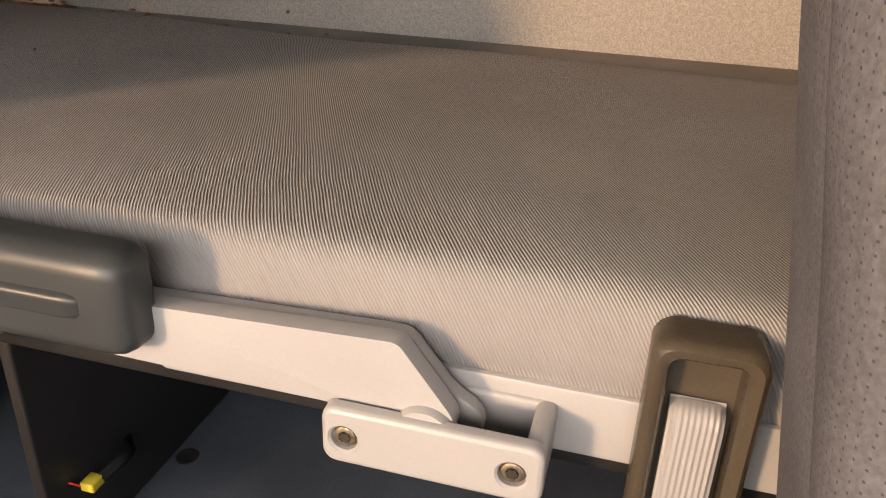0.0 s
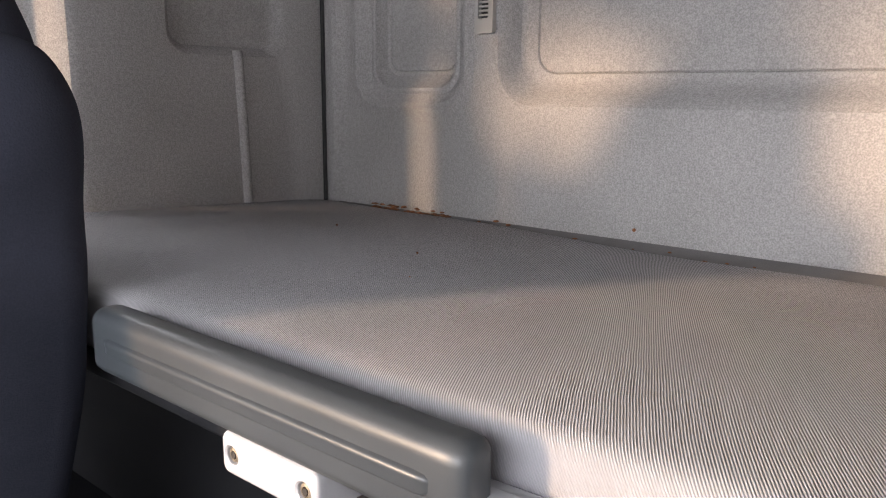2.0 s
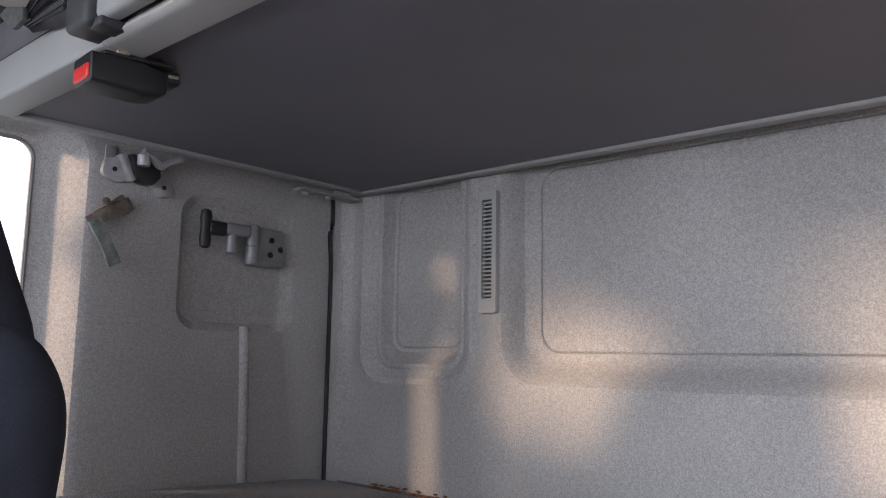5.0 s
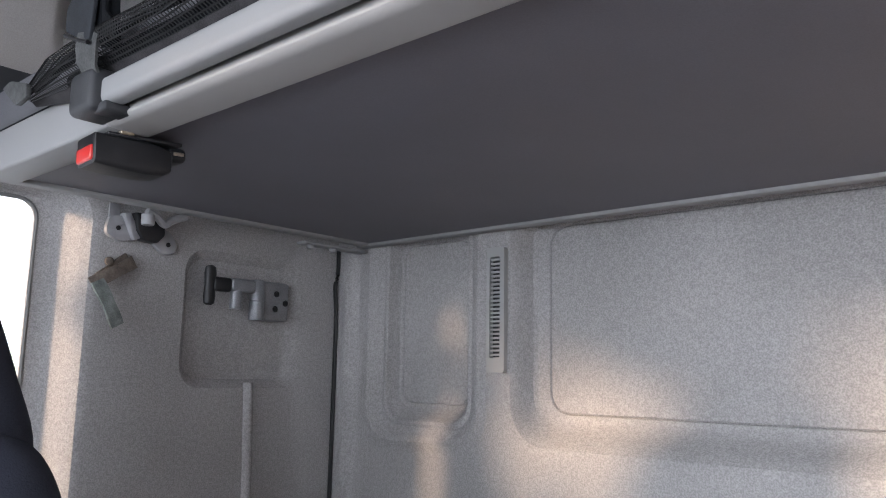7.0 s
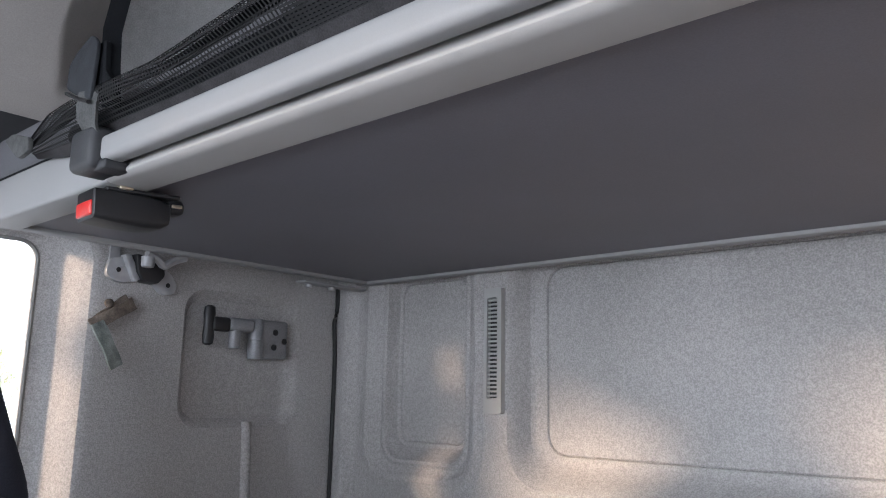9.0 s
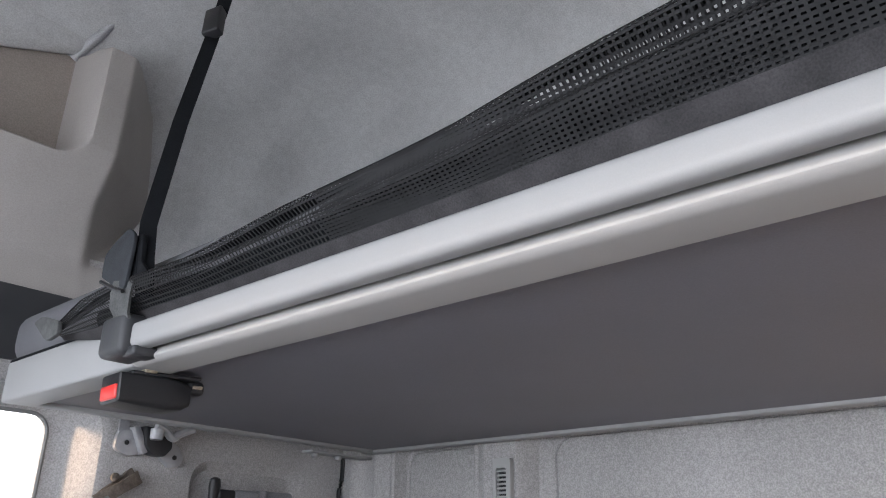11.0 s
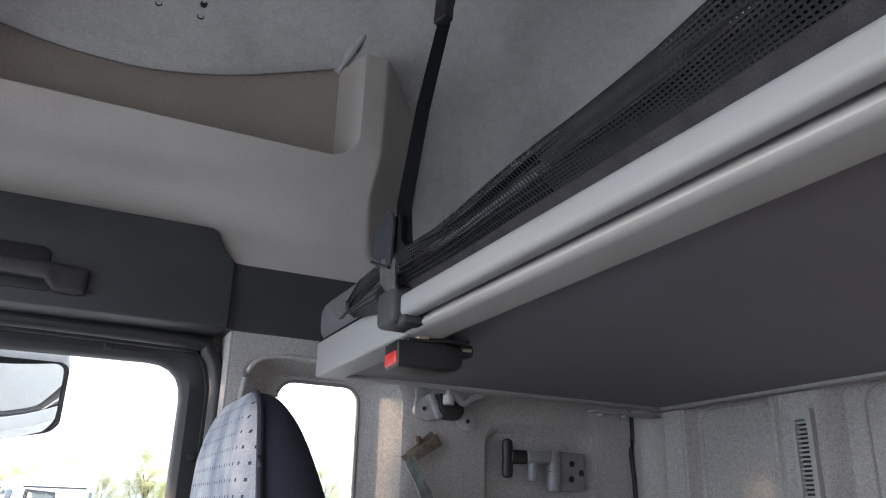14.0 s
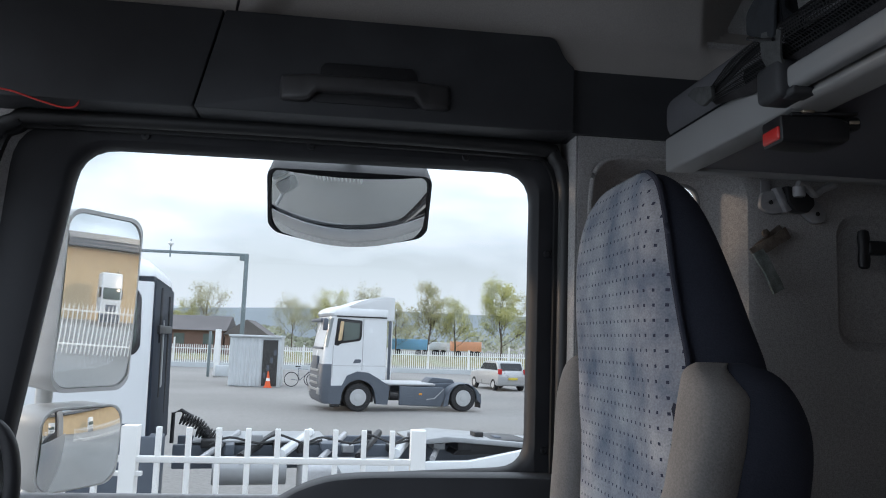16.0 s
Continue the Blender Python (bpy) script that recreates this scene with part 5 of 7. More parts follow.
# loudspeaker in the front console
sp = thing("loudspeaker", (-1.48, -0.15, 2.69), "black oval loudspeaker without its cover, steel centre cap", "loudspeaker")
def spk(a, b, h):
    return (-1.470 + a * 1.28, -0.112 - 0.72 * h + 0.62 * b * 0.72 * -1.0, 2.712 + b * 0.78 - 0.45 * h)


part("basket", lathe([(0.084, -0.004), (0.084, 0.003), (0.081, 0.005), (0.076, 0.005), (0.073, 0.002), (0.070, 0.004)], 40, spk, cap1=False), "cone", sp)
part("cone", lathe([(0.071, 0.005), (0.066, 0.008), (0.058, 0.004), (0.030, -0.010), (0.024, -0.008)], 40, spk), "cone", sp, "dark paper cone")
def cap(a, b, h):
    return spk(a / 1.28, b, h)


part("centre_cap", lathe([(0.027, -0.004), (0.027, 0.003), (0.023, 0.006), (0.014, 0.0075), (0.008, 0.0075), (0.006, 0.011), (0.002, 0.012)], 28, lambda a, b, h: cap(a + 0.012, b + 0.013, h)), "steel", sp, "shiny steel centre cap")
for a, b in ((0.062, -0.072), (-0.062, -0.072), (0.062, 0.072)):
    part("lug", lathe([(0.0045, -0.002), (0.0045, 0.003), (0.003, 0.004)], 12, lambda p, q, h, a=a * 0.95, b=b * 0.95: spk(a + p, b + q, h)), "black", sp)
part("tweeter", lathe([(0.014, -0.004), (0.014, 0.003), (0.011, 0.005), (0.006, 0.009), (0.002, 0.010)], 20, lambda a, b, h: cap(a - 0.040, b + 0.010, h)), "steel", sp, "small shiny tweeter dome")
# thin red wire by the windscreen corner
wr = thing("red_wire", (-1.66, -0.02, 2.44), "thin loose red wire hanging by the header panel", "wire")
part("strand", bm_tube(arc_path([(-1.78, -0.02, 2.44), (-1.74, -0.022, 2.436), (-1.69, -0.02, 2.422), (-1.655, -0.02, 2.415), (-1.638, -0.02, 2.425), (-1.635, -0.02, 2.468), (-1.645, -0.02, 2.49)], 5), 0.0016, 6), "red", wr)

# ---- loose dirt and wires ----
rng = random.Random(4)
for k in range(84):
    y = -0.16 - 0.19 * rng.random() if k < 68 else -0.15 - 1.0 * rng.random()
    x = min(rear_edge(y) + 0.012, -0.012) - (0.018 if k < 68 else 0.035) * rng.random()
    bm = bmesh.new()
    r = 0.0018 + 0.0038 * rng.random()
    bmesh.ops.create_icosphere(bm, subdivisions=1, radius=r)
    for v in bm.verts:
        v.co = Vector((v.co.x * rng.uniform(0.5, 1.4), v.co.y * rng.uniform(0.5, 1.6), v.co.z * 0.45)) + Vector((x, y, 1.796 + r * 0.3 + (0.008 if x < rear_edge(y) - 0.008 else 0)))
    tagged(part("leaf_crumb", bm, "crumb", None, smooth=False), "small dry brown leaf crumb on the mattress edge", "crumb", "crumbs on the mattress")
for x, y, r in ((-0.585, -0.64, 0.003), (-0.33, -0.40, 0.0018), (-0.40, -0.62, 0.0015), (-0.62, -0.50, 0.002), (-0.075, -0.74, 0.003), (-0.50, -0.70, 0.0016)):
    bm = bmesh.new()
    bmesh.ops.create_icosphere(bm, subdivisions=1, radius=r, matrix=Matrix.Translation((x, y, 1.826 + r * 0.3)))
    tagged(part("leaf_crumb", bm, "crumb", None, smooth=False), "small dry brown leaf crumb on the mattress", "crumb", "crumbs on the mattress")
pw = thing("wire_connector", (-0.60, -0.74, 1.45), "yellow plug connector with red wire under the bunk", "connector")
part("plug", bm_box((-0.612, -0.765, 1.452), (-0.585, -0.742, 1.468), 0.003), "yellow", pw, "yellow plastic plug")
part("red_lead", bm_tube(arc_path([(-0.61, -0.745, 1.46), (-0.625, -0.725, 1.475), (-0.640, -0.72, 1.46), (-0.63, -0.715, 1.445)], 5), 0.0018, 6), "red", pw)
part("black_lead", bm_tube(arc_path([(-0.585, -0.76, 1.46), (-0.56, -0.775, 1.475), (-0.53, -0.77, 1.47), (-0.50, -0.74, 1.45), (-0.45, -0.70, 1.448)], 5), 0.009, 8), "webbing", pw)

pw.location += Vector((-0.033, -0.0615, 0.060))
pw.scale = (0.58, 0.58, 0.58)

# ---- outside: mirrors of the cab ----
def mirror_unit(name, centre, normal, w, h, depth, label, radius=2.2, roll=0.0, r=0.03, belly=0.0, case="mirror_case"):
    """A housing with a glass face; the face looks along normal."""
    t = thing(name, centre, label, "mirror", "door mirrors")
    q = Vector(normal).to_track_quat("Z", "Y").to_matrix().to_4x4()
    m = Matrix.Translation(centre) @ q @ pose(0, 0, 0, 0, 0, roll)
    def sag(poly):
        """Lets the lower edge of the outline hang in a curve."""
        k, full = len(poly) // 4, []
        for i, q in enumerate(poly):
            full.append(q)
            if i % k == k - 1:
                e = poly[(i + 1) % len(poly)]
                full += [(q[0] + (e[0] - q[0]) * j / 8, q[1] + (e[1] - q[1]) * j / 8) for j in range(1, 8)]
        poly = full
        return [(u, v - belly * max(0.0, 1 - (2 * u / w) ** 2) * (0.5 - v / h)) for u, v in poly]

    bm = bmesh.new()
    loft(bm, [[m @ Vector((u, v, d)) for u, v in sag(rrect(-w / 2 * k, w / 2 * k, -h / 2 * k, h / 2 * k, (tuple(q * k for q in r) if isinstance(r, tuple) else r * k), 9))] for d, k in ((-depth, 0.72), (-depth * 0.92, 0.90), (-depth * 0.72, 1.01), (0.0, 1.03), (0.010, 1.03), (0.010, 0.985), (0.0, 0.98))])
    part("housing", bm, case, t, "mirror housing")
    n, k = 14, 12
    bm = bmesh.new()
    rings = []
    for i in range(1, k + 1):
        s = i / k
        rings.append([m @ Vector((u, v, 0.006 + (w * w + h * h) / (8.9 * radius) - (u * u + v * v) / (2 * radius))) for u, v in sag(rrect(-w / 2 * s * 0.975, w / 2 * s * 0.975, -h / 2 * s * 0.975, h / 2 * s * 0.975, (tuple(q * s for q in r) if isinstance(r, tuple) else r * s), 9))])
    loft(bm, rings, True, False)
    turn = m.to_3x3()
    normals = [(turn @ Vector((u / radius, v / radius, 1.0))).normalized() for u, v in [(inv @ p.co).to_2d() for inv in (m.inverted(),) for p in bm.verts]]
    g = part("glass", bm, "mirror", t, "mirror glass")
    if sum((p.normal.dot(turn.col[2]) for p in g.data.polygons)) < 0:
        g.data.flip_normals()
    g.data.normals_split_custom_set_from_vertices(normals)
    return t, m


M["cab_paint"] = material("silver_grey_cab_paint", (0.27, 0.27, 0.28), 0.35, var=0.03, scale=2)
M["mirror_case"] = material("mirror_housing", (0.55, 0.56, 0.56), 0.45, var=0.05, scale=20)
mirror_unit("main_mirror", (-1.70, 0.36, 2.128), (0.86, -0.51, -0.03), 0.185, 0.345, 0.105, "tall door mirror in a pale grey housing", 2.2, 0, 0.035)
mirror_unit("wide_angle_mirror", (-1.713, 0.36, 1.843), (0.86, -0.51, -0.05), 0.19, 0.155, 0.10, "small wide-angle mirror below the main mirror", 0.35, 0, 0.035)
t, m = mirror_unit("kerb_mirror", (-1.208, 0.235, 2.336), (0.0, -0.80, -0.60), 0.3037, 0.1302, 0.058, "wide kerb-view mirror hung over the door window", 0.44, 0, (0.022, 0.022, 0.0185, 0.0185), 0.025, "frame_black")
part("bracket", bm_tube([(-1.208, 0.280, 2.38), (-1.208, 0.27, 2.48), (-1.208, 0.12, 2.56)], 0.016, 10), "black", t)
arm = thing("mirror_arm", (-1.78, 0.3, 1.9), "pale tubular arm carrying the door mirrors", "mirror arm")
part("tube", bm_tube(arc_path([(-1.86, 0.13, 2.36), (-1.83, 0.30, 2.33), (-1.805, 0.40, 2.20), (-1.80, 0.41, 1.95), (-1.81, 0.38, 1.72), (-1.86, 0.13, 1.62)], 5), 0.016, 10), "mirror_case", arm)

# outer skin of the cab's door side, seen in the mirrors
tagged(part("cab_skin", bm_box((-2.15, 0.126, 0.55), (0.08, 0.14, 1.80), 0.005), "cab_paint"), "pale grey outer door skin of the cab", "cab body", kind="structure")

# ---- yard ----
M["ground"] = material("yard_paving", (0.225, 0.218, 0.208), 0.85, var=0.2, scale=0.12, bump=0.4, bump_scale=14, amount=0.35)
ground = part("ground", bm_box((-900, -600, GROUND - 0.5), (900, 1400, GROUND)), "ground", smooth=False)
tagged(ground, "grey asphalt and paving of a truck yard", "ground", kind="structure")
M["grass"] = material("verge_grass", (0.20, 0.19, 0.085), 0.95, var=0.35, scale=0.5, bump=0.5, bump_scale=20)
tagged(part("verge", bm_box((-200, 57.5, GROUND), (220, 120, GROUND + 0.05)), "grass", smooth=False), "green and brown grass verge behind the far fence", "grass", kind="structure")
M["road"] = material("far_road", (0.16, 0.16, 0.165), 0.9, var=0.1, scale=0.3)
tagged(part("road", bm_box((-200, 62, GROUND + 0.05), (220, 69, GROUND + 0.06)), "road", smooth=False), "grey road beyond the fence", "road", kind="structure")

# near white bar fence
fence = thing("bar_fence", (-1.5, 2.4, GROUND), "white-painted steel bar fence beside the truck", "fence")
for x in (-3.40, -2.12, -0.835):
    part("post", bm_box((x - 0.035, 2.37, GROUND), (x + 0.035, 2.44, 1.655), 0.004), "fence_white", fence)
for z in (1.508, 0.05):
    part("rail", bm_box((-3.4, 2.385, z - 0.014), (-0.85, 2.415, z + 0.014), 0.003), "fence_white", fence)
part("rail", bm_box((-3.4, 2.385, 1.435), (-2.06, 2.415, 1.455), 0.003), "fence_white", fence)
bar = part("bar", bm_box((-0.012, 2.387, GROUND + 0.05), (0.012, 2.413, 1.650), 0.003), "fence_white", fence)
bar.location.x = -0.955
for k in range(1, 19):
    if abs(-0.955 - 0.1305 * k + 2.12) < 0.05:
        continue
    ob = bar.copy()
    scene.collection.objects.link(ob)
    ob.location.x = -0.955 - 0.1305 * k


def wheel(parent, x, y, z, r, w, rim):
    def put(a, b, h):
        return (x + a, y + h, z + b)
    ty = part("wheel", lathe([(r * 0.6, -w / 2), (r * 0.94, -w / 2), (r, -w / 2 + 0.04), (r, w / 2 - 0.04), (r * 0.94, w / 2), (r * 0.6, w / 2)], 28, put), "tyre", parent)
    part("rim", lathe([(r * 0.60, -w / 2 - 0.005), (r * 0.56, -w / 2 - 0.01), (r * 0.50, -w / 2 + 0.05), (r * 0.30, -w / 2 + 0.06), (r * 0.26, -w / 2 - 0.02), (r * 0.12, -w / 2 - 0.03), (0.02, -w / 2 - 0.03)], 24, put), rim, ty)
    for k in range(8):
        a = 2 * math.pi * k / 8
        part("rim_hole", lathe([(r * 0.055, 0.0), (r * 0.055, 0.006)], 8, lambda p, q, h, a=a: (x + r * 0.41 * math.cos(a) + p, y - w / 2 + 0.052 - h, z + r * 0.41 * math.sin(a) + q)), "tyre", ty)
    return ty


M["rim"] = material("steel_rim", (0.46, 0.47, 0.48), 0.45, metal=0.3, var=0.06, scale=9)
M["truck_dark"] = material("truck_skirt", (0.085, 0.10, 0.125), 0.5, var=0.08, scale=2)
M["truck_glass"] = material("truck_side_glass", (0.10, 0.125, 0.115), 0.06, var=0.1, scale=1)
# pale base: the reflected sky is put into the windscreen's colour
M["truck_screen"] = material("windscreen_sky_reflection", (0.30, 0.33, 0.33), 0.08, var=0.15, scale=1)
M["truck_rear"] = material("dark_rear_wall", (0.022, 0.028, 0.040), 0.8, var=0.25, scale=3, spec=0.2)
M["sheet_light"] = material("grey_grille", (0.30, 0.31, 0.32), 0.4, metal=0.3, var=0.08, scale=4)
M["lamp_red"] = material("tail_lamp", (0.45, 0.02, 0.02), 0.25, var=0.05, scale=9)
M["amber"] = material("amber_lamp", (0.75, 0.30, 0.03), 0.3, var=0.05, scale=9)


def side_put(y0, away=1.0):
    return lambda u, v, d: (u, y0 + away * d, v)


# white tractor unit across the yard, facing away from the gate
tr = thing("tractor_unit", (0.8, 27.2, GROUND), "white tractor unit with dark side skirts parked in the yard", "truck")
Y0 = 26.0


def cab_plan(z, x0, x1, inset, rf, rb, dx=0.0):
    """One level of the cab: broad rounded corners in front, tight ones behind."""
    return [(x - dx, Y0 + y, z) for x, y in rrect(x0, x1, inset, 2.45 - inset, (rf, rb, rb, rf), 6)]


def cab_front(z):
    knots = [(0.40, -1.80), (1.20, -1.82), (1.70, -1.79), (2.76, -1.62), (2.84, -1.60)]
    for (a, xa), (b, xb) in zip(knots, knots[1:]):
        if z <= b:
            return xa + (xb - xa) * (z - a) / (b - a)
    return -1.60


bm = bmesh.new()
loft(bm, [cab_plan(z, cab_front(z), 0.40, 0.0 if z < 2.7 else 0.02, 0.24, 0.04) for z in (0.64, 1.20, 1.70, 2.20, 2.70, 2.80)])
part("cab", bm, "truck_white", tr, sharp=30)
part("door_sill", bm_prism(round_poly([(-1.56, 0.42), (-1.12, 0.42), (-0.98, 0.66), (-1.56, 0.66)], 0.01, 2), 0.0, 0.2, side_put(Y0)), "truck_white", tr)
bm = bmesh.new()
loft(bm, [cab_plan(z, x0, x1, i, rf, rb) for z, x0, x1, i, rf, rb in ((2.815, -1.64, 0.40, 0.03, 0.25, 0.05), (2.90, -1.70, 0.42, 0.02, 0.26, 0.05), (3.02, -1.64, 0.44, 0.04, 0.28, 0.06), (3.14, -1.40, 0.46, 0.07, 0.30, 0.08), (3.22, -1.05, 0.46, 0.13, 0.30, 0.10), (3.27, -0.75, 0.44, 0.22, 0.25, 0.10))])
part("roof", bm, "truck_white", tr)
part("roof_spoiler", bm_prism(round_poly([(-1.02, 3.16), (0.42, 2.72), (0.66, 2.72), (0.66, 3.50), (0.60, 3.54), (0.20, 3.55), (-0.20, 3.485), (-0.58, 3.36)], (0.02, 0.02, 0.02, 0.03, 0.05, 0.1, 0.1, 0.1), 3), 0.06, 2.39, side_put(Y0), 0.05, 3), "truck_white", tr)
part("roof_seam", bm_prism(round_poly([(-1.42, 2.785), (0.37, 2.785), (0.37, 2.83), (-1.42, 2.83)], 0.008, 2), -0.006, 0.05, side_put(Y0)), "black", tr)
part("side_flap", bm_prism(round_poly([(0.46, 0.66), (0.56, 0.66), (0.56, 2.70), (0.46, 2.70)], 0.02, 2), 0.02, 0.06, side_put(Y0), 0.01), "truck_dark", tr)
part("flap_edge", bm_tube([(0.575, Y0 + 0.03, 0.66), (0.575, Y0 + 0.03, 2.70)], 0.02, 6), "truck_white", tr)
win = round_poly([(-1.47, 1.80), (-1.31, 1.79), (-1.26, 1.86), (-0.56, 1.98), (-0.51, 2.10), (-0.51, 2.68), (-1.38, 2.74)], (0.05, 0.03, 0.03, 0.06, 0.05, 0.05, 0.05), 3)
wd = part("side_window", bm_prism(win, -0.006, 0.02, side_put(Y0), 0.003), "black", tr, "dark side window surround")
part("pane", bm_prism(round_poly([(-1.16, 1.96), (-0.66, 2.04), (-0.60, 2.12), (-0.60, 2.58), (-1.16, 2.62)], 0.04, 3), -0.012, -0.007, side_put(Y0)), "truck_glass", wd)
bm = bmesh.new()
loft(bm, [[p for p in cab_plan(z, cab_front(z), 0.4, 0.0, 0.24, 0.04, 0.010) if p[0] < cab_front(z) + 0.16] for z in (1.72, 2.1, 2.45, 2.74)], False, False, False)
part("windscreen", bm, "truck_screen", tr, "windscreen with the sky's reflection in its pale colour")
part("wiper_panel", bm_box((-1.835, Y0 + 0.26, 1.66), (-1.79, Y0 + 2.2, 1.73), 0.01), "truck_dark", tr)
for u, v0, v1 in ((-0.46, 0.96, 2.74), (-1.50, 0.70, 1.80)):
    part("door_seam", bm_prism(round_poly([(u - 0.01, v0), (u + 0.01, v0), (u + 0.01, v1), (u - 0.01, v1)], 0.003, 2), -0.004, 0.01, side_put(Y0)), "sheet_light", tr)
part("waist_seam", bm_prism(round_poly([(-1.50, 1.10), (0.38, 1.12), (0.38, 1.135), (-1.50, 1.115)], 0.003, 2), -0.004, 0.01, side_put(Y0)), "sheet_light", tr)
part("grab_recess", bm_prism(round_poly([(-0.79, 1.20), (-0.52, 1.22), (-0.50, 1.34), (-0.72, 1.34)], 0.03, 3), -0.006, 0.01, side_put(Y0)), "truck_dark", tr)
WX, WZ = (-0.55, 3.34), 0.04
arch = [(WX[0] + 0.60 * math.cos(radians(a)), WZ + 0.60 * math.sin(radians(a))) for a in range(184, -5, -9)]
clad = [(-1.60, -0.16), (-1.20, -0.20)] + arch + [(0.10, -0.18), (0.50, -0.20), (0.56, 0.42), (0.36, 0.56), (0.10, 0.72), (-0.22, 0.89), (-0.62, 0.93), (-0.98, 0.78), (-1.14, 0.44), (-1.60, 0.43)]
part("lower_cladding", bm_prism(clad, -0.03, 0.30, side_put(Y0), 0.0), "truck_dark", tr, "dark lower cladding and wheel arch", smooth=False)
part("arch_liner", bm_box((-1.16, Y0 + 0.31, -0.15), (0.06, Y0 + 2.15, 0.63), 0.02), "black", tr)
bm = bmesh.new()
loft(bm, [cab_plan(z, x0, -1.52, -0.01, rf, 0.02) for z, x0, rf in ((-0.18, -1.76, 0.22), (-0.05, -1.86, 0.28), (0.60, -1.89, 0.30), (1.10, -1.87, 0.28), (1.16, -1.84, 0.26))])
part("bumper", bm, "truck_dark", tr, "dark grey bumper and front corner")
for k in range(4):
    part("grille_bar", bm_box((-1.915, Y0 + 0.5, 0.22 + 0.22 * k), (-1.86, Y0 + 1.95, 0.30 + 0.22 * k), 0.01), "sheet_light", tr)
part("grille_shield", bm_box((-1.91, Y0 + 0.75, 0.95), (-1.83, Y0 + 1.7, 1.42), 0.03), "truck_dark", tr)
part("headlamp", bm_box((-1.90, Y0 + 0.20, 0.10), (-1.80, Y0 + 0.62, 0.34), 0.03), "sheet_light", tr, "clear headlamp")
part("headlamp", bm_box((-1.90, Y0 + 1.83, 0.10), (-1.80, Y0 + 2.25, 0.34), 0.03), "sheet_light", tr, "clear headlamp")
part("cab_step", bm_box((-1.52, Y0 - 0.05, -0.28), (-1.20, Y0 + 0.12, -0.18), 0.02), "black", tr)
part("sun_visor", bm_box((-1.93, Y0 + 0.25, 2.60), (-1.66, Y0 + 2.2, 2.72), 0.04), "truck_dark", tr)
part("air_tank", bm_tube([(0.62, Y0 + 0.25, 0.10), (1.00, Y0 + 0.25, 0.10)], 0.17, 12), "black", tr)
sk = round_poly([(0.94, -0.22), (2.50, -0.27), (2.62, 0.02), (2.62, 0.40), (0.94, 0.44)], 0.05, 4)
part("side_skirt", bm_prism(sk, 0.04, 0.14, side_put(Y0), 0.03, 3), "truck_dark", tr)
part("skirt_crease", bm_tube([(1.95, Y0 + 0.035, -0.02), (2.25, Y0 + 0.035, 0.02), (2.60, Y0 + 0.035, 0.36)], 0.02, 6), "sheet_light", tr)
part("marker_lamp", bm_box((1.66, Y0 + 0.025, 0.14), (1.78, Y0 + 0.045, 0.20), 0.01), "amber", tr)
part("chassis", bm_box((0.3, Y0 + 0.75, 0.20), (3.85, Y0 + 1.70, 0.52), 0.02), "truck_dark", tr)
part("deck", bm_box((0.52, Y0 + 0.12, 0.46), (2.3, Y0 + 2.2, 0.53), 0.02), "alu", tr)
part("fifth_wheel", bm_prism(round_poly([(2.2, 0.52), (3.3, 0.50), (3.2, 0.66), (2.4, 0.72)], 0.04, 3), 0.8, 1.6, side_put(Y0), 0.02), "truck_dark", tr)
fend = [(WX[1] + 0.70 * math.cos(radians(a)), WZ - 0.12 + 0.64 * math.sin(radians(a))) for a in range(-8, 182, 10)] + [(2.60, -0.26), (2.74, -0.24)] + [(WX[1] + 0.54 * math.cos(radians(a)), WZ + 0.52 * math.sin(radians(a))) for a in range(176, -6, -10)]
part("rear_fender", bm_prism(fend, 0.0, 0.55, side_put(Y0), 0.0), "truck_dark", tr)
part("mud_flap", bm_box((3.98, Y0 + 0.02, -0.30), (4.03, Y0 + 0.5, 0.20), 0.01), "black", tr)
part("tail_lamp", bm_box((3.90, Y0 + 0.2, 0.02), (4.0, Y0 + 0.6, 0.20), 0.02), "lamp_red", tr)
for xw in WX:
    wheel(tr, xw, Y0 + 0.17, WZ, 0.48, 0.32, "rim")
    wheel(tr, xw, Y0 + 2.25, WZ, 0.48, 0.32, "rim")
part("door_mirror", bm_box((-1.90, Y0 - 0.14, 2.30), (-1.74, Y0 + 0.06, 2.72), 0.05), "truck_dark", tr)
# the sunlit look of the mirror back is put into a beige colour
part("mirror_pillar", bm_prism(round_poly([(-1.36, 1.96), (-1.26, 1.98), (-1.20, 2.62), (-1.29, 2.64)], 0.03, 3), -0.24, -0.06, side_put(Y0), 0.02), "beige", tr, "sunlit back of the door mirror")

bpy.context.view_layer.update()
turn = Matrix.Translation((-0.5, Y0, 0)) @ Matrix.Rotation(radians(12), 4, "Z") @ Matrix.Translation((0.5, -Y0, 0))
nearer = Matrix.Translation((-1.21, -1.26, 2.07)) @ Matrix.Scale(0.944, 4) @ Matrix.Translation((1.21, 1.26, -2.07))
tr.matrix_world = nearer @ turn @ tr.matrix_world

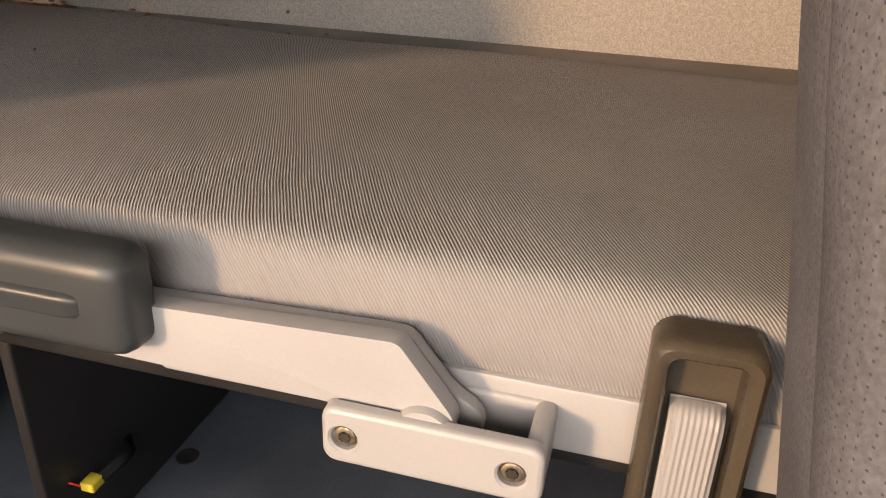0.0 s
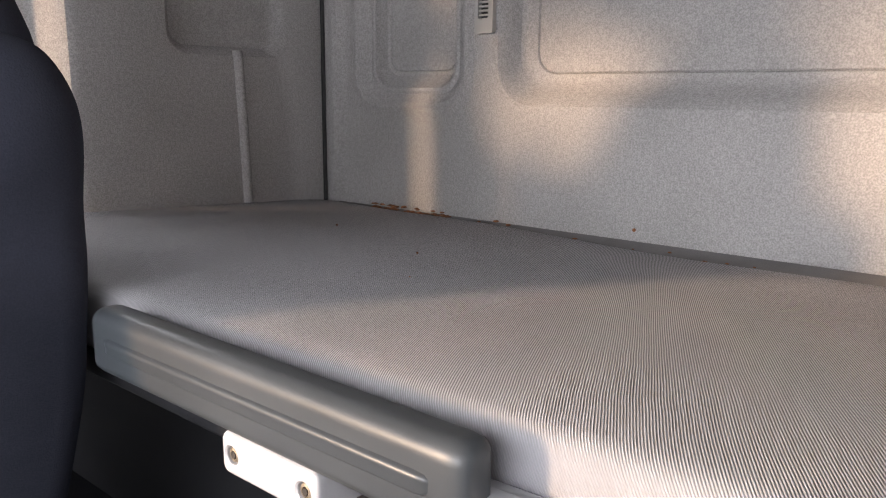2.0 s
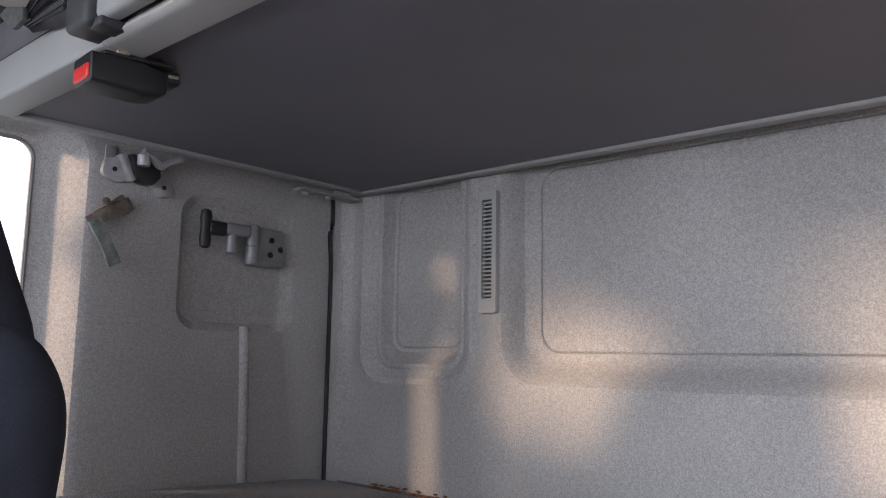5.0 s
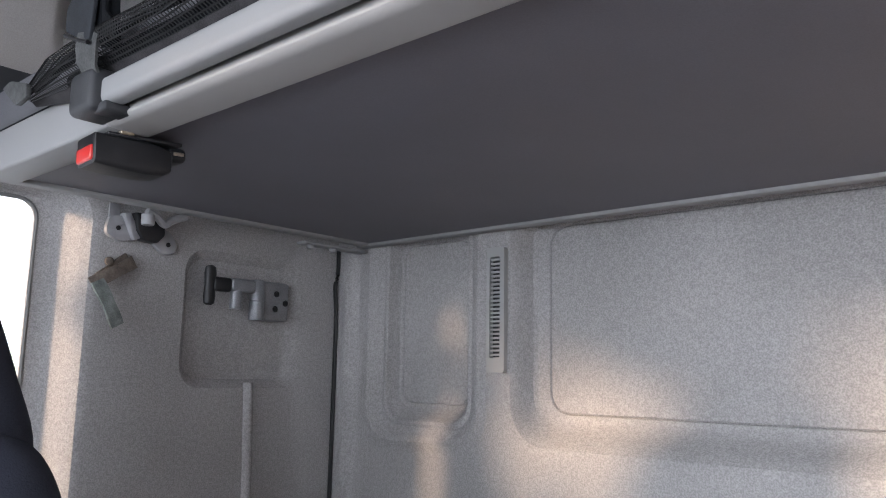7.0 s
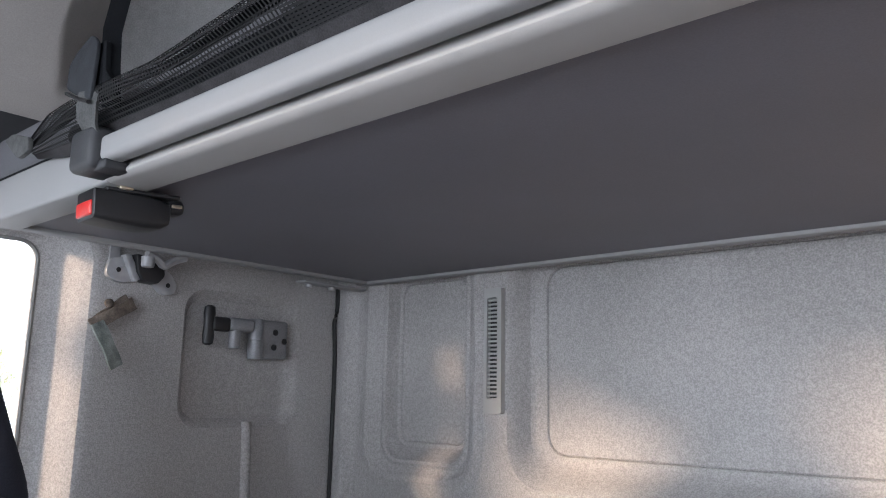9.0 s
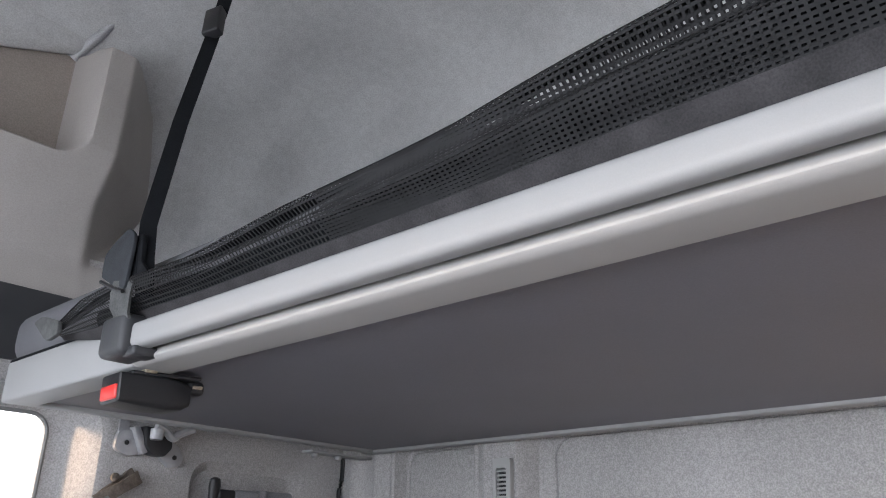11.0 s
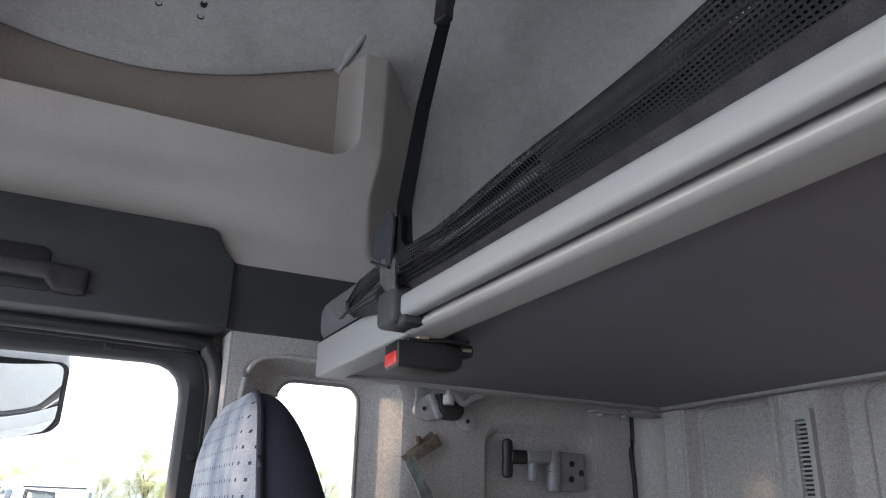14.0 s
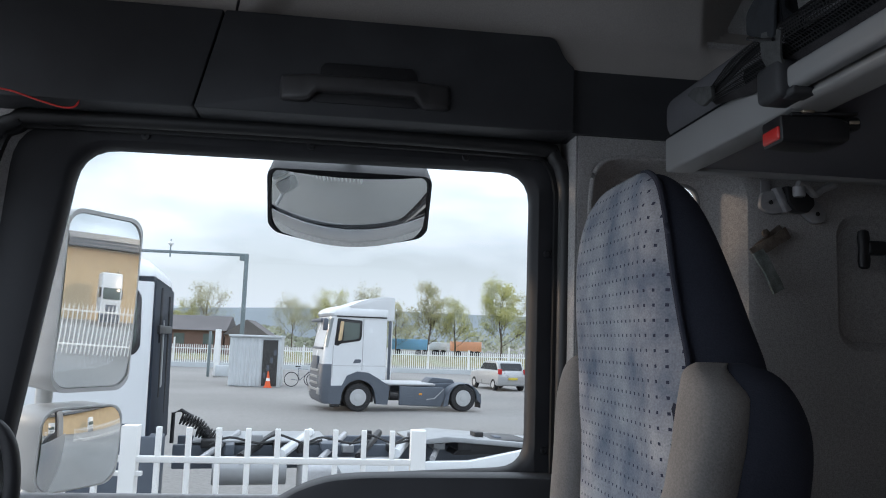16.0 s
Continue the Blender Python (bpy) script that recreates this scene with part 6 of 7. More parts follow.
# white truck close on the far side of the fence: cab rear corner, chassis and air hoses
nt = thing("parked_truck", (-3.12, 7.0, GROUND), "white truck cab with dark rear panel and spiral air hoses", "truck")
YN = 7.0
nc = round_poly([(-6.2, 0.2), (-3.115, 0.2), (-3.145, 2.58), (-6.2, 2.58)], 0.02, 3)
part("cab", bm_prism(nc, 0.0, 2.4, side_put(YN), 0.03, 3), "truck_white", nt)
bm = bmesh.new()
loft(bm, [[(x, YN + y, z) for x, y in rrect(-6.2, x1, i, 2.4 - i, r, 6)] for z, x1, i, r in ((2.635, -3.145, 0.0, 0.10), (2.70, -3.15, 0.01, 0.12), (2.76, -3.18, 0.06, 0.16), (2.82, -3.25, 0.16, 0.20), (2.865, -3.38, 0.30, 0.22), (2.885, -3.55, 0.45, 0.22))])
part("roof_dome", bm, "truck_white", nt)
part("roof_seam", bm_box((-6.15, YN + 0.02, 2.57), (-3.155, YN + 2.38, 2.64)), "truck_rear", nt, "dark seam under the roof dome", smooth=False)
part("rear_panel", bm_prism(round_poly([(-3.125, 0.75), (-3.085, 0.75), (-3.125, 2.60), (-3.15, 2.60)], 0.008, 3), 0.03, 2.37, side_put(YN), 0.008, 2), "truck_rear", nt)
for d, v0, v1 in ((0.55, 1.95, 2.55), (0.75, 1.35, 2.05), (1.6, 1.10, 2.50)):
    part("rear_pipe", bm_tube([(-3.10, YN + d, v0), (-3.115, YN + d + 0.05, v1)], 0.016, 8), "black", nt)
part("rear_bracket", bm_box((-3.14, YN + 0.35, 2.05), (-3.085, YN + 1.9, 2.14), 0.01), "black", nt)
# upright reflection on the rear wall, put in as a pale wedge
part("rear_reflection", bm_prism(round_poly([(1.55, 0.0), (1.72, 0.0), (1.64, 0.75), (1.60, 0.75)], 0.02, 2), 0.0, 0.012, lambda u, v, d: (-3.098 + d - 0.012 * v, YN + u - 0.7, 1.45 + v)), "sheet_light", nt, "pale wedge for a reflection on the rear wall")
part("window_surround", bm_prism(round_poly([(-4.3, 1.82), (-3.30, 1.82), (-3.235, 1.90), (-3.255, 2.44), (-3.33, 2.52), (-4.3, 2.52)], 0.05, 3), -0.006, 0.01, side_put(YN), 0.003), "black", nt, "black rubber window surround")
part("cab_window", bm_prism(round_poly([(-4.3, 1.87), (-3.32, 1.87), (-3.275, 1.92), (-3.295, 2.41), (-3.35, 2.47), (-4.3, 2.47)], 0.05, 3), -0.012, 0.012, side_put(YN), 0.003), "truck_glass", nt)
part("lower_panel", bm_prism(round_poly([(-6.2, -0.1), (-2.95, -0.1), (-2.95, 1.02), (-6.2, 1.02)], 0.03, 2), -0.02, 0.3, side_put(YN), 0.02), "truck_dark", nt)
part("badge", bm_box((-3.36, YN - 0.006, 1.12), (-3.20, YN + 0.002, 1.145)), "truck_dark", nt, smooth=False)
for d in (0.72, 1.52):
    part("chassis_rail", bm_box((-2.9, YN + d, 0.58), (3.2, YN + d + 0.09, 0.84), 0.015), "truck_dark", nt)
for k in range(5):
    part("cross_member", bm_box((-2.4 + 1.1 * k, YN + 0.81, 0.62), (-2.28 + 1.1 * k, YN + 1.52, 0.78), 0.015), "truck_dark", nt)
part("air_tank", bm_tube(arc_path([(-2.45, YN + 0.35, 0.62), (-2.40, YN + 0.35, 0.62), (-1.75, YN + 0.35, 0.62), (-1.70, YN + 0.35, 0.62)], 3), 0.15, 14), "sheet_light", nt, "pale grey air tank")
part("fuel_tank", bm_box((-1.55, YN + 0.10, 0.32), (-0.35, YN + 0.68, 0.72), 0.09, 4), "alu", nt, "aluminium fuel tank")
part("cat_walk", bm_box((-2.7, YN + 0.70, 0.86), (-1.2, YN + 1.6, 0.89), 0.01), "sheet_light", nt, "chequer-plate cat walk")
for k in range(7):
    part("cross_pipe", bm_tube([(-2.6 + 0.42 * k, YN + 0.2, 0.75 + 0.03 * (k % 3)), (-2.2 + 0.42 * k, YN + 1.2, 0.92 - 0.02 * (k % 2))], 0.035 + 0.01 * (k % 3), 8), ("alu", "black", "truck_white")[k % 3], nt)
rp = random.Random(12)
for k in range(16):
    x, z = -2.6 + 0.26 * k, 0.80 + 0.16 * rp.random()
    part("chassis_bracket", bm_box((x, YN + 0.35 + 0.3 * rp.random(), z - 0.05), (x + 0.06 + 0.14 * rp.random(), YN + 0.75, z + 0.03 + 0.05 * rp.random()), 0.01), ("black", "truck_dark", "sheet_light", "black")[k % 4], nt)
for k in range(5):
    part("cable", bm_tube(arc_path([(-2.5 + 0.5 * k, YN + 0.4, 0.88), (-2.3 + 0.5 * k, YN + 0.42, 0.96 + 0.03 * (k % 2)), (-2.0 + 0.5 * k, YN + 0.4, 0.90), (-1.8 + 0.5 * k, YN + 0.42, 0.93)], 4), 0.014, 6), "rubber", nt)
part("side_fairing", bm_prism(round_poly([(-1.2, 0.74), (0.3, 0.76), (1.6, 1.00), (1.7, 0.94), (0.9, 0.62), (-1.1, 0.60)], 0.03, 3), -0.05, 0.05, side_put(YN), 0.02), "truck_white", nt)
part("fender", bm_prism(round_poly([(-0.30, 0.93), (0.1, 0.985), (1.7, 0.86), (1.7, 0.80), (0.2, 0.92), (-0.28, 0.89)], 0.02, 3), 0.3, 1.2, side_put(YN), 0.02), "sheet_light", nt)
part("coupling_plate", bm_prism(round_poly([(0.2, 0.76), (1.3, 0.78), (1.2, 0.92), (0.4, 0.95)], 0.04, 3), 0.4, 1.1, side_put(YN), 0.02), "black", nt)
for j, (x0, z0) in enumerate(((-2.84, 1.12), (-2.66, 0.98))):
    pts = []
    for k in range(150):
        s = k / 149
        a = 2 * math.pi * 15 * s
        cx, cz = x0 + 0.36 * s + 0.06 * math.sin(3 * s), z0 - 0.40 * s + 0.10 * math.sin(3.1 * s)
        pts.append((cx + 0.05 * math.cos(a) * 0.5, YN + 0.8 + 0.055 * math.sin(a), cz + 0.055 * math.cos(a)))
    part("air_hose", bm_tube(pts, 0.011, 6), "rubber", nt, "black spiral air hose")
part("hose_stand", bm_tube([(-2.92, YN + 0.8, 0.85), (-2.92, YN + 0.8, 1.18), (-2.84, YN + 0.8, 1.21), (-2.72, YN + 0.8, 1.14)], 0.022, 8), "black", nt)

nt.rotation_euler.z = radians(7.5)

# corrugated metal shed
M["sheet"] = material("galvanised_sheet", (0.55, 0.58, 0.60), 0.5, metal=0.2, var=0.06, scale=2)
M["shed_dark"] = material("shed_inside_shade", (0.05, 0.05, 0.05), 0.9, var=0.2, scale=4)
shed = thing("metal_shed", (-5.15, 36.3, GROUND), "grey corrugated metal shed with its door half open", "shed")
part("box", bm_box((-6.28, 35.55, GROUND), (-3.95, 37.4, 2.0), 0.02), "sheet", shed)
bm = bmesh.new()
loft(bm, [[(-6.26 + 0.045 * k, 35.50 + (0.03 if k % 4 < 2 else 0.0), z) for k in range(33)] + [(-4.82, 35.56, z), (-6.26, 35.56, z)] for z in (GROUND + 0.05, 1.9)])
part("corrugated_door", bm, "sheet", shed, smooth=False)
# dark sheet painted for the shade inside the half-open door
part("door_gap_shade", bm_box((-4.78, 35.52, GROUND + 0.05), (-4.1, 35.545, 1.85)), "shed_dark", shed, smooth=False)
part("roof_edge", bm_box((-6.34, 35.42, 1.96), (-3.90, 37.5, 2.06), 0.02), "sheet", shed)
for k in range(4):
    part("shelf_item", bm_box((-4.72 + 0.15 * k, 35.50, 0.1 + 0.35 * k), (-4.60 + 0.15 * k, 35.52, 0.35 + 0.35 * k), 0.01), "truck_dark", shed)
M["cone_orange"] = material("cone_orange", (0.75, 0.12, 0.03), 0.5, var=0.06, scale=8)
cone = thing("traffic_cone", (-4.45, 35.2, GROUND), "orange traffic cone with white band", "cone")
part("cone_body", lathe([(0.15, 0.04), (0.09, 0.32), (0.07, 0.46), (0.03, 0.72), (0.015, 0.73)], 18, lambda a, b, h: (-4.45 + a, 35.2 + b, GROUND + h)), "cone_orange", cone)
part("cone_foot", bm_box((-4.63, 35.02, GROUND), (-4.27, 35.38, GROUND + 0.04), 0.01), "cone_orange", cone)
part("cone_band", lathe([(0.099, 0.30), (0.078, 0.43)], 18, lambda a, b, h: (-4.45 + a, 35.2 + b, GROUND + h), cap0=False, cap1=False), "fence_white", cone, "white band")


def bicycle(x, y):
    b = thing("bicycle", (x, y, GROUND), "dark city bicycle parked by the shed", "bicycle", "bicycles by the shed")
    for dx in (-0.52, 0.52):
        part("wheel", bm_tube([(x + dx + 0.33 * math.cos(a), y, GROUND + 0.34 + 0.33 * math.sin(a)) for a in [2 * math.pi * k / 24 for k in range(25)]], 0.022, 6), "tyre", b)
    part("frame", bm_tube([(x - 0.52, y, GROUND + 0.34), (x - 0.15, y, GROUND + 0.30), (x - 0.22, y, GROUND + 0.85), (x + 0.38, y, GROUND + 0.80), (x - 0.15, y, GROUND + 0.30)], 0.02, 6), "truck_dark", b)
    part("fork", bm_tube([(x + 0.52, y, GROUND + 0.34), (x + 0.40, y, GROUND + 0.78), (x + 0.36, y, GROUND + 1.05), (x + 0.20, y, GROUND + 1.08)], 0.018, 6), "truck_dark", b)
    part("saddle", bm_box((x - 0.36, y - 0.07, GROUND + 0.92), (x - 0.12, y + 0.07, GROUND + 0.98), 0.02), "black", b)


bicycle(-2.95, 36.4)
bicycle(-2.05, 36.9)

# gate gantry
M["post_grey"] = material("gate_steel", (0.16, 0.20, 0.21), 0.5, var=0.1, scale=3)
gt = thing("gate_gantry", (-9.5, 43.9, GROUND), "dark steel gate gantry with a small lamp on the beam", "gantry")
part("post", bm_box((-6.93, 43.8, GROUND), (-6.70, 44.0, 6.62), 0.02), "post_grey", gt)
part("beam", bm_box((-18.0, 43.82, 6.50), (-6.72, 43.98, 6.66), 0.02), "post_grey", gt)
part("brace", bm_box((-7.2, 43.82, 6.25), (-6.9, 43.98, 6.52), 0.05), "post_grey", gt)
part("lamp_stem", bm_tube([(-11.05, 43.9, 6.3), (-11.05, 43.9, 7.3)], 0.04, 8), "post_grey", gt)
part("lamp_head", lathe([(0.10, 6.95), (0.16, 7.05), (0.08, 7.2)], 12, lambda a, b, h: (-11.05 + a, 43.9 + b, h)), "fence_white", gt)
gp = thing("gate_post", (-8.0, 43.2, GROUND), "white and grey sliding gate post with control box", "gate post")
part("column", bm_box((-8.15, 43.1, GROUND), (-7.85, 43.4, 2.3), 0.03), "fence_white", gp)
part("guide", bm_box((-8.50, 43.15, GROUND), (-8.36, 43.3, 2.2), 0.02), "post_grey", gp)
part("control_box", bm_box((-8.0, 42.9, GROUND + 0.05), (-7.3, 43.2, 0.35), 0.03), "sheet", gp)

# far white fence
ff = thing("far_fence", (0, 55.5, GROUND), "white bar fence along the far side of the yard", "fence")
for z in (0.0, 1.0):
    part("rail", bm_box((-34, 55.47, z - 0.03), (40, 55.53, z + 0.03)), "fence_white", ff, smooth=False)
part("plinth", bm_box((-34, 55.3, GROUND), (40, 55.44, GROUND + 0.32)), "sheet", ff, smooth=False)
for k in range(25):
    part("post", bm_box((-33.9 + 3 * k, 55.44, GROUND), (-33.8 + 3 * k, 55.56, 1.75 if k % 2 else 1.45)), "fence_white", ff, smooth=False)
verts, faces = [], []
for k in range(300):
    x = -20.0 + 0.15 * k
    i = len(verts)
    verts += [(x - 0.025, 55.46, -0.2), (x + 0.025, 55.46, -0.2), (x + 0.025, 55.46, 1.27), (x - 0.025, 55.46, 1.27), (x - 0.025, 55.50, -0.2), (x + 0.025, 55.50, -0.2), (x + 0.025, 55.50, 1.27), (x - 0.025, 55.50, 1.27)]
    faces += [(i, i + 1, i + 2, i + 3), (i + 1, i + 5, i + 6, i + 2), (i + 5, i + 4, i + 7, i + 6), (i + 4, i, i + 3, i + 7), (i + 3, i + 2, i + 6, i + 7)]
me = bpy.data.meshes.new("bars")
me.from_pydata(verts, [], faces)
me.materials.append(M["fence_white"])
bars = new("bars", me)
bars.parent = ff
bars.matrix_parent_inverse = ff.matrix_world.inverted()
bars["kind"] = "stuff"

# small silver hatchback, seen from behind
car = thing("hatchback", (6.9, 38.4, GROUND), "small silver hatchback parked with its tail towards the yard", "car")
M["car_glass"] = material("dark_car_glass", (0.018, 0.022, 0.028), 0.25, var=0.1, scale=3, spec=0.3)
M["car_silver"] = material("silver_car_paint", (0.42, 0.43, 0.44), 0.3, metal=0.3, var=0.03, scale=3)
cm = Matrix.Translation((6.9, 38.6, GROUND)) @ pose(0, 0, 0, 0, 0, 104)


def car_put(u, v, d):
    return tuple(cm @ Vector((u, d, v)))


body = round_poly([(-1.72, 0.25), (1.70, 0.25), (1.74, 0.62), (1.60, 0.88), (0.80, 0.98), (-1.66, 1.02), (-1.78, 0.70)], 0.10, 4)
part("body", bm_prism(body, -0.80, 0.80, car_put, 0.08, 3), "car_silver", car)
cabp = round_poly([(-1.64, 0.95), (0.85, 0.95), (0.25, 1.40), (-0.2, 1.46), (-1.25, 1.44)], 0.10, 4)
part("cabin", bm_prism(cabp, -0.70, 0.70, car_put, 0.10, 3), "car_silver", car)
gl = round_poly([(-1.45, 1.02), (0.62, 1.02), (0.18, 1.34), (-1.22, 1.36)], 0.06, 3)
for s in (-0.708, 0.694):
    part("side_glass", bm_prism(gl, s, s + 0.014, car_put), "car_glass", car)
def car_rear(u, v, d):
    return tuple(cm @ Vector((-1.64 - d + (v - 1.0) * 0.55 if v > 1.0 else -1.66 - d, u, v)))


part("rear_glass", bm_prism(rrect(-0.58, 0.58, 1.02, 1.36, 0.07), 0.0, 0.02, car_rear), "car_glass", car)
for s in (-1, 1):
    part("tail_lamp", bm_box((-1.80, s * 0.70 - 0.09, 0.82), (-1.62, s * 0.70 + 0.09, 1.08), 0.03), "lamp_red", car).matrix_world = cm
part("number_plate", bm_box((-1.80, -0.25, 0.55), (-1.77, 0.25, 0.66), 0.005), "yellow", car, "plain yellow plate").matrix_world = cm
for u in (-1.15, 1.18):
    for s in (-0.72, 0.72):
        w = part("wheel", lathe([(0.18, -0.09), (0.28, -0.09), (0.29, -0.05), (0.29, 0.05), (0.28, 0.09), (0.18, 0.09)], 20, lambda a, b, h, u=u, s=s: tuple(cm @ Vector((u + a, s + h, 0.29 + b)))), "tyre", car)
        part("rim", lathe([(0.18, 0.08), (0.16, 0.10), (0.03, 0.095)], 16, lambda a, b, h, u=u, s=s: tuple(cm @ Vector((u + a, s + math.copysign(h, s), 0.29 + b)))), "rim", w)

# ---- far side: buildings, trees, hills ----
M["brick"] = material("dark_brick", (0.16, 0.10, 0.08), 0.9, var=0.2, scale=0.4)
M["roof_tile"] = material("grey_roof", (0.13, 0.12, 0.12), 0.9, var=0.15, scale=0.3)


def building(name, x0, x1, y, depth, eave, ridge, label, wall, n, gable=False):
    b = thing(name, ((x0 + x1) / 2, y, GROUND), label, "building")
    part("wall", bm_box((x0, y, GROUND), (x1, y + depth, eave)), wall, b, smooth=False)
    bm = bmesh.new()
    loft(bm, [[(x, y - 0.4, eave), (x, y + depth / 2, ridge), (x, y + depth + 0.4, eave)] for x in (x0 - 0.4, x1 + 0.4)])
    if gable:
        bm.free()
        bm = bmesh.new()
        xm = (x0 + x1) / 2
        loft(bm, [[(x0 - 0.3, yy, eave), (xm, yy, ridge), (x1 + 0.3, yy, eave)] for yy in (y - 0.3, y + depth)])
    part("roof", bm, "roof_tile", b, smooth=False)
    for k in range(n):
        xc = x0 + (x1 - x0) * (k + 0.5) / n
        part("window", bm_box((xc - 0.6, y - 0.05, 0.8), (xc + 0.6, y + 0.05, 2.0)), "truck_glass", b, smooth=False)
    return b


building("long_barn", -38, -14.9, 92, 9, 2.4, 4.2, "long dark brick building with grey roof", "brick", 7)
building("house", -14.1, -9.5, 88, 9, 2.0, 3.75, "low house with grey tiled gable roof", "brick", 2, True)
M["blue"] = material("blue_tarpaulin", (0.20, 0.42, 0.66), 0.7, var=0.08, scale=0.5)
M["orange"] = material("orange_box", (0.74, 0.36, 0.22), 0.7, var=0.08, scale=0.5)
M["white_box"] = material("white_box", (0.65, 0.68, 0.70), 0.6, var=0.08, scale=0.5)
for x0, x1, y, h, mt, lab in ((6.5, 12.2, 118, 2.5, "blue", "blue trailer beyond the road"), (15.8, 20.4, 118, 2.35, "orange", "orange container beyond the road"), (12.5, 15.4, 121, 2.1, "white_box", "white trailer beyond the road"), (-3.6, 0.2, 104, 2.6, "white_box", "white van far beyond the fence")):
    c = thing("trailer", ((x0 + x1) / 2, y, GROUND), lab, "trailer")
    part("box", bm_box((x0, y, GROUND + 0.9), (x1, y + 2.5, GROUND + h), 0.05), mt, c)
    for xw in (x0 + 1.0, x1 - 1.6, x1 - 0.6):
        part("wheel", lathe([(0.48, 0.0), (0.48, 0.3)], 14, lambda a, b, h2, xw=xw, y=y: (xw + a, y + h2, GROUND + 0.48 + b)), "tyre", c)

M["bark"] = material("tree_bark", (0.10, 0.08, 0.06), 0.95, var=0.3, scale=3)


def leaf_material(name, a, b):
    m = material(name, a, 0.8, var=0.3, scale=0.6, second=b)
    return m


M["leaf_a"] = leaf_material("spring_leaf", (0.34, 0.36, 0.11), (0.56, 0.54, 0.22))
M["leaf_b"] = leaf_material("olive_leaf", (0.30, 0.30, 0.14), (0.48, 0.45, 0.24))


def tree(x, y, h, spread, leafy, mat, seed):
    r = random.Random(seed)
    t = thing("tree", (x, y, GROUND), "deciduous tree with thin spring foliage", "tree", "trees beyond the fence")
    bm = bmesh.new()
    trunk = arc_path([(x, y, GROUND), (x + 0.1 * r.uniform(-1, 1), y, GROUND + h * 0.25), (x + 0.3 * r.uniform(-1, 1), y, GROUND + h * 0.5), (x + 0.4 * r.uniform(-1, 1), y, GROUND + h * 0.85)], 4)
    n = len(trunk)
    loops = []
    for i, p in enumerate(trunk):
        rad = 0.018 * h * (1 - 0.85 * i / n)
        loops.append([p + Vector((rad * math.cos(a), rad * math.sin(a), 0)) for a in [2 * math.pi * k / 7 for k in range(7)]])
    loft(bm, loops)
    tips = []

    def limb(a, way, length, w, level):
        """A limb that bends upwards and splits into thinner ones."""
        b = a + way * length * 0.5
        e = b + (way + Vector((r.uniform(-0.3, 0.3), r.uniform(-0.3, 0.3), 0.25))).normalized() * length * 0.5
        loft(bm, [[v + Vector((q * math.cos(c), q * math.sin(c), 0.4 * q * math.sin(c))) for c in (0, 2.1, 4.2)] for v, q in ((a, w), (b, w * 0.7), (e, w * 0.35))])
        tips.append((e, length))
        if level:
            for s in (0.45, 0.7, 0.92):
                for _ in range(2 if level > 1 else 1):
                    d = (way + Vector((r.uniform(-1, 1), r.uniform(-1, 1), r.uniform(-0.15, 0.7)))).normalized()
                    limb(a.lerp(e, s), d, length * r.uniform(0.38, 0.6), w * 0.5, level - 1)

    for k in range(13):
        i = int(n * (0.30 + 0.66 * k / 13))
        a = 2.4 * k + r.uniform(-0.5, 0.5)
        rise = 0.55 + 0.9 * k / 13 + r.uniform(-0.1, 0.2)
        limb(trunk[i], Vector((math.cos(a), math.sin(a), rise)).normalized(), spread * r.uniform(0.75, 1.1) * (1.1 - 0.45 * k / 13), 0.0075 * h * (1 - 0.5 * k / 13), 2)
    part("trunk", bm, "bark", t, smooth=True)
    verts, faces = [], []
    for k in range(int(leafy * 1.5)):
        c, reach = tips[r.randrange(len(tips))]
        c = c + Vector((r.gauss(0, 1), r.gauss(0, 1), r.gauss(0, 0.9))) * (0.10 * spread + 0.06 * reach)
        s = r.uniform(0.07, 0.14) * h / 11
        a = Vector((r.uniform(-1, 1), r.uniform(-1, 1), r.uniform(-1, 1))).normalized() * s
        b = a.orthogonal().normalized() * s * r.uniform(0.5, 1)
        i = len(verts)
        verts += [c - a, c + b, c + a, c - b]
        faces.append((i, i + 1, i + 2, i + 3))
    me = bpy.data.meshes.new("crown")
    me.from_pydata([tuple(v) for v in verts], [], faces)
    me.materials.append(M[mat])
    ob = new("crown", me)
    ob.parent = t
    ob.matrix_parent_inverse = t.matrix_world.inverted()
    return t


for k, (x, y, h, s, leafy, mt) in enumerate(((11.0, 108, 9.8, 3.0, 3600, "leaf_b"), (14.8, 108, 7.8, 2.6, 3600, "leaf_a"), (20.6, 104, 9.6, 3.4, 6500, "leaf_a"), (25.2, 104, 8.4, 2.6, 3200, "leaf_b"), (2.4, 112, 8.6, 3.0, 3200, "leaf_b"), (-2.2, 114, 8.4, 2.8, 3200, "leaf_a"), (6.8, 115, 7.4, 2.6, 3600, "leaf_b"),
                                          (-21.3, 118, 8.6, 3.8, 2000, "leaf_b"), (-24.4, 120, 6.4, 2.4, 3200, "leaf_a"), (-9.0, 125, 7.2, 3.4, 3600, "leaf_b"), (-4.6, 128, 7.4, 3.2, 3600, "leaf_b"), (30.5, 108, 9.0, 3.2, 4200, "leaf_a"), (36.0, 110, 8.6, 3.2, 4200, "leaf_b"))):
    tree(x, y, h, s, leafy, mt, 40 + k)
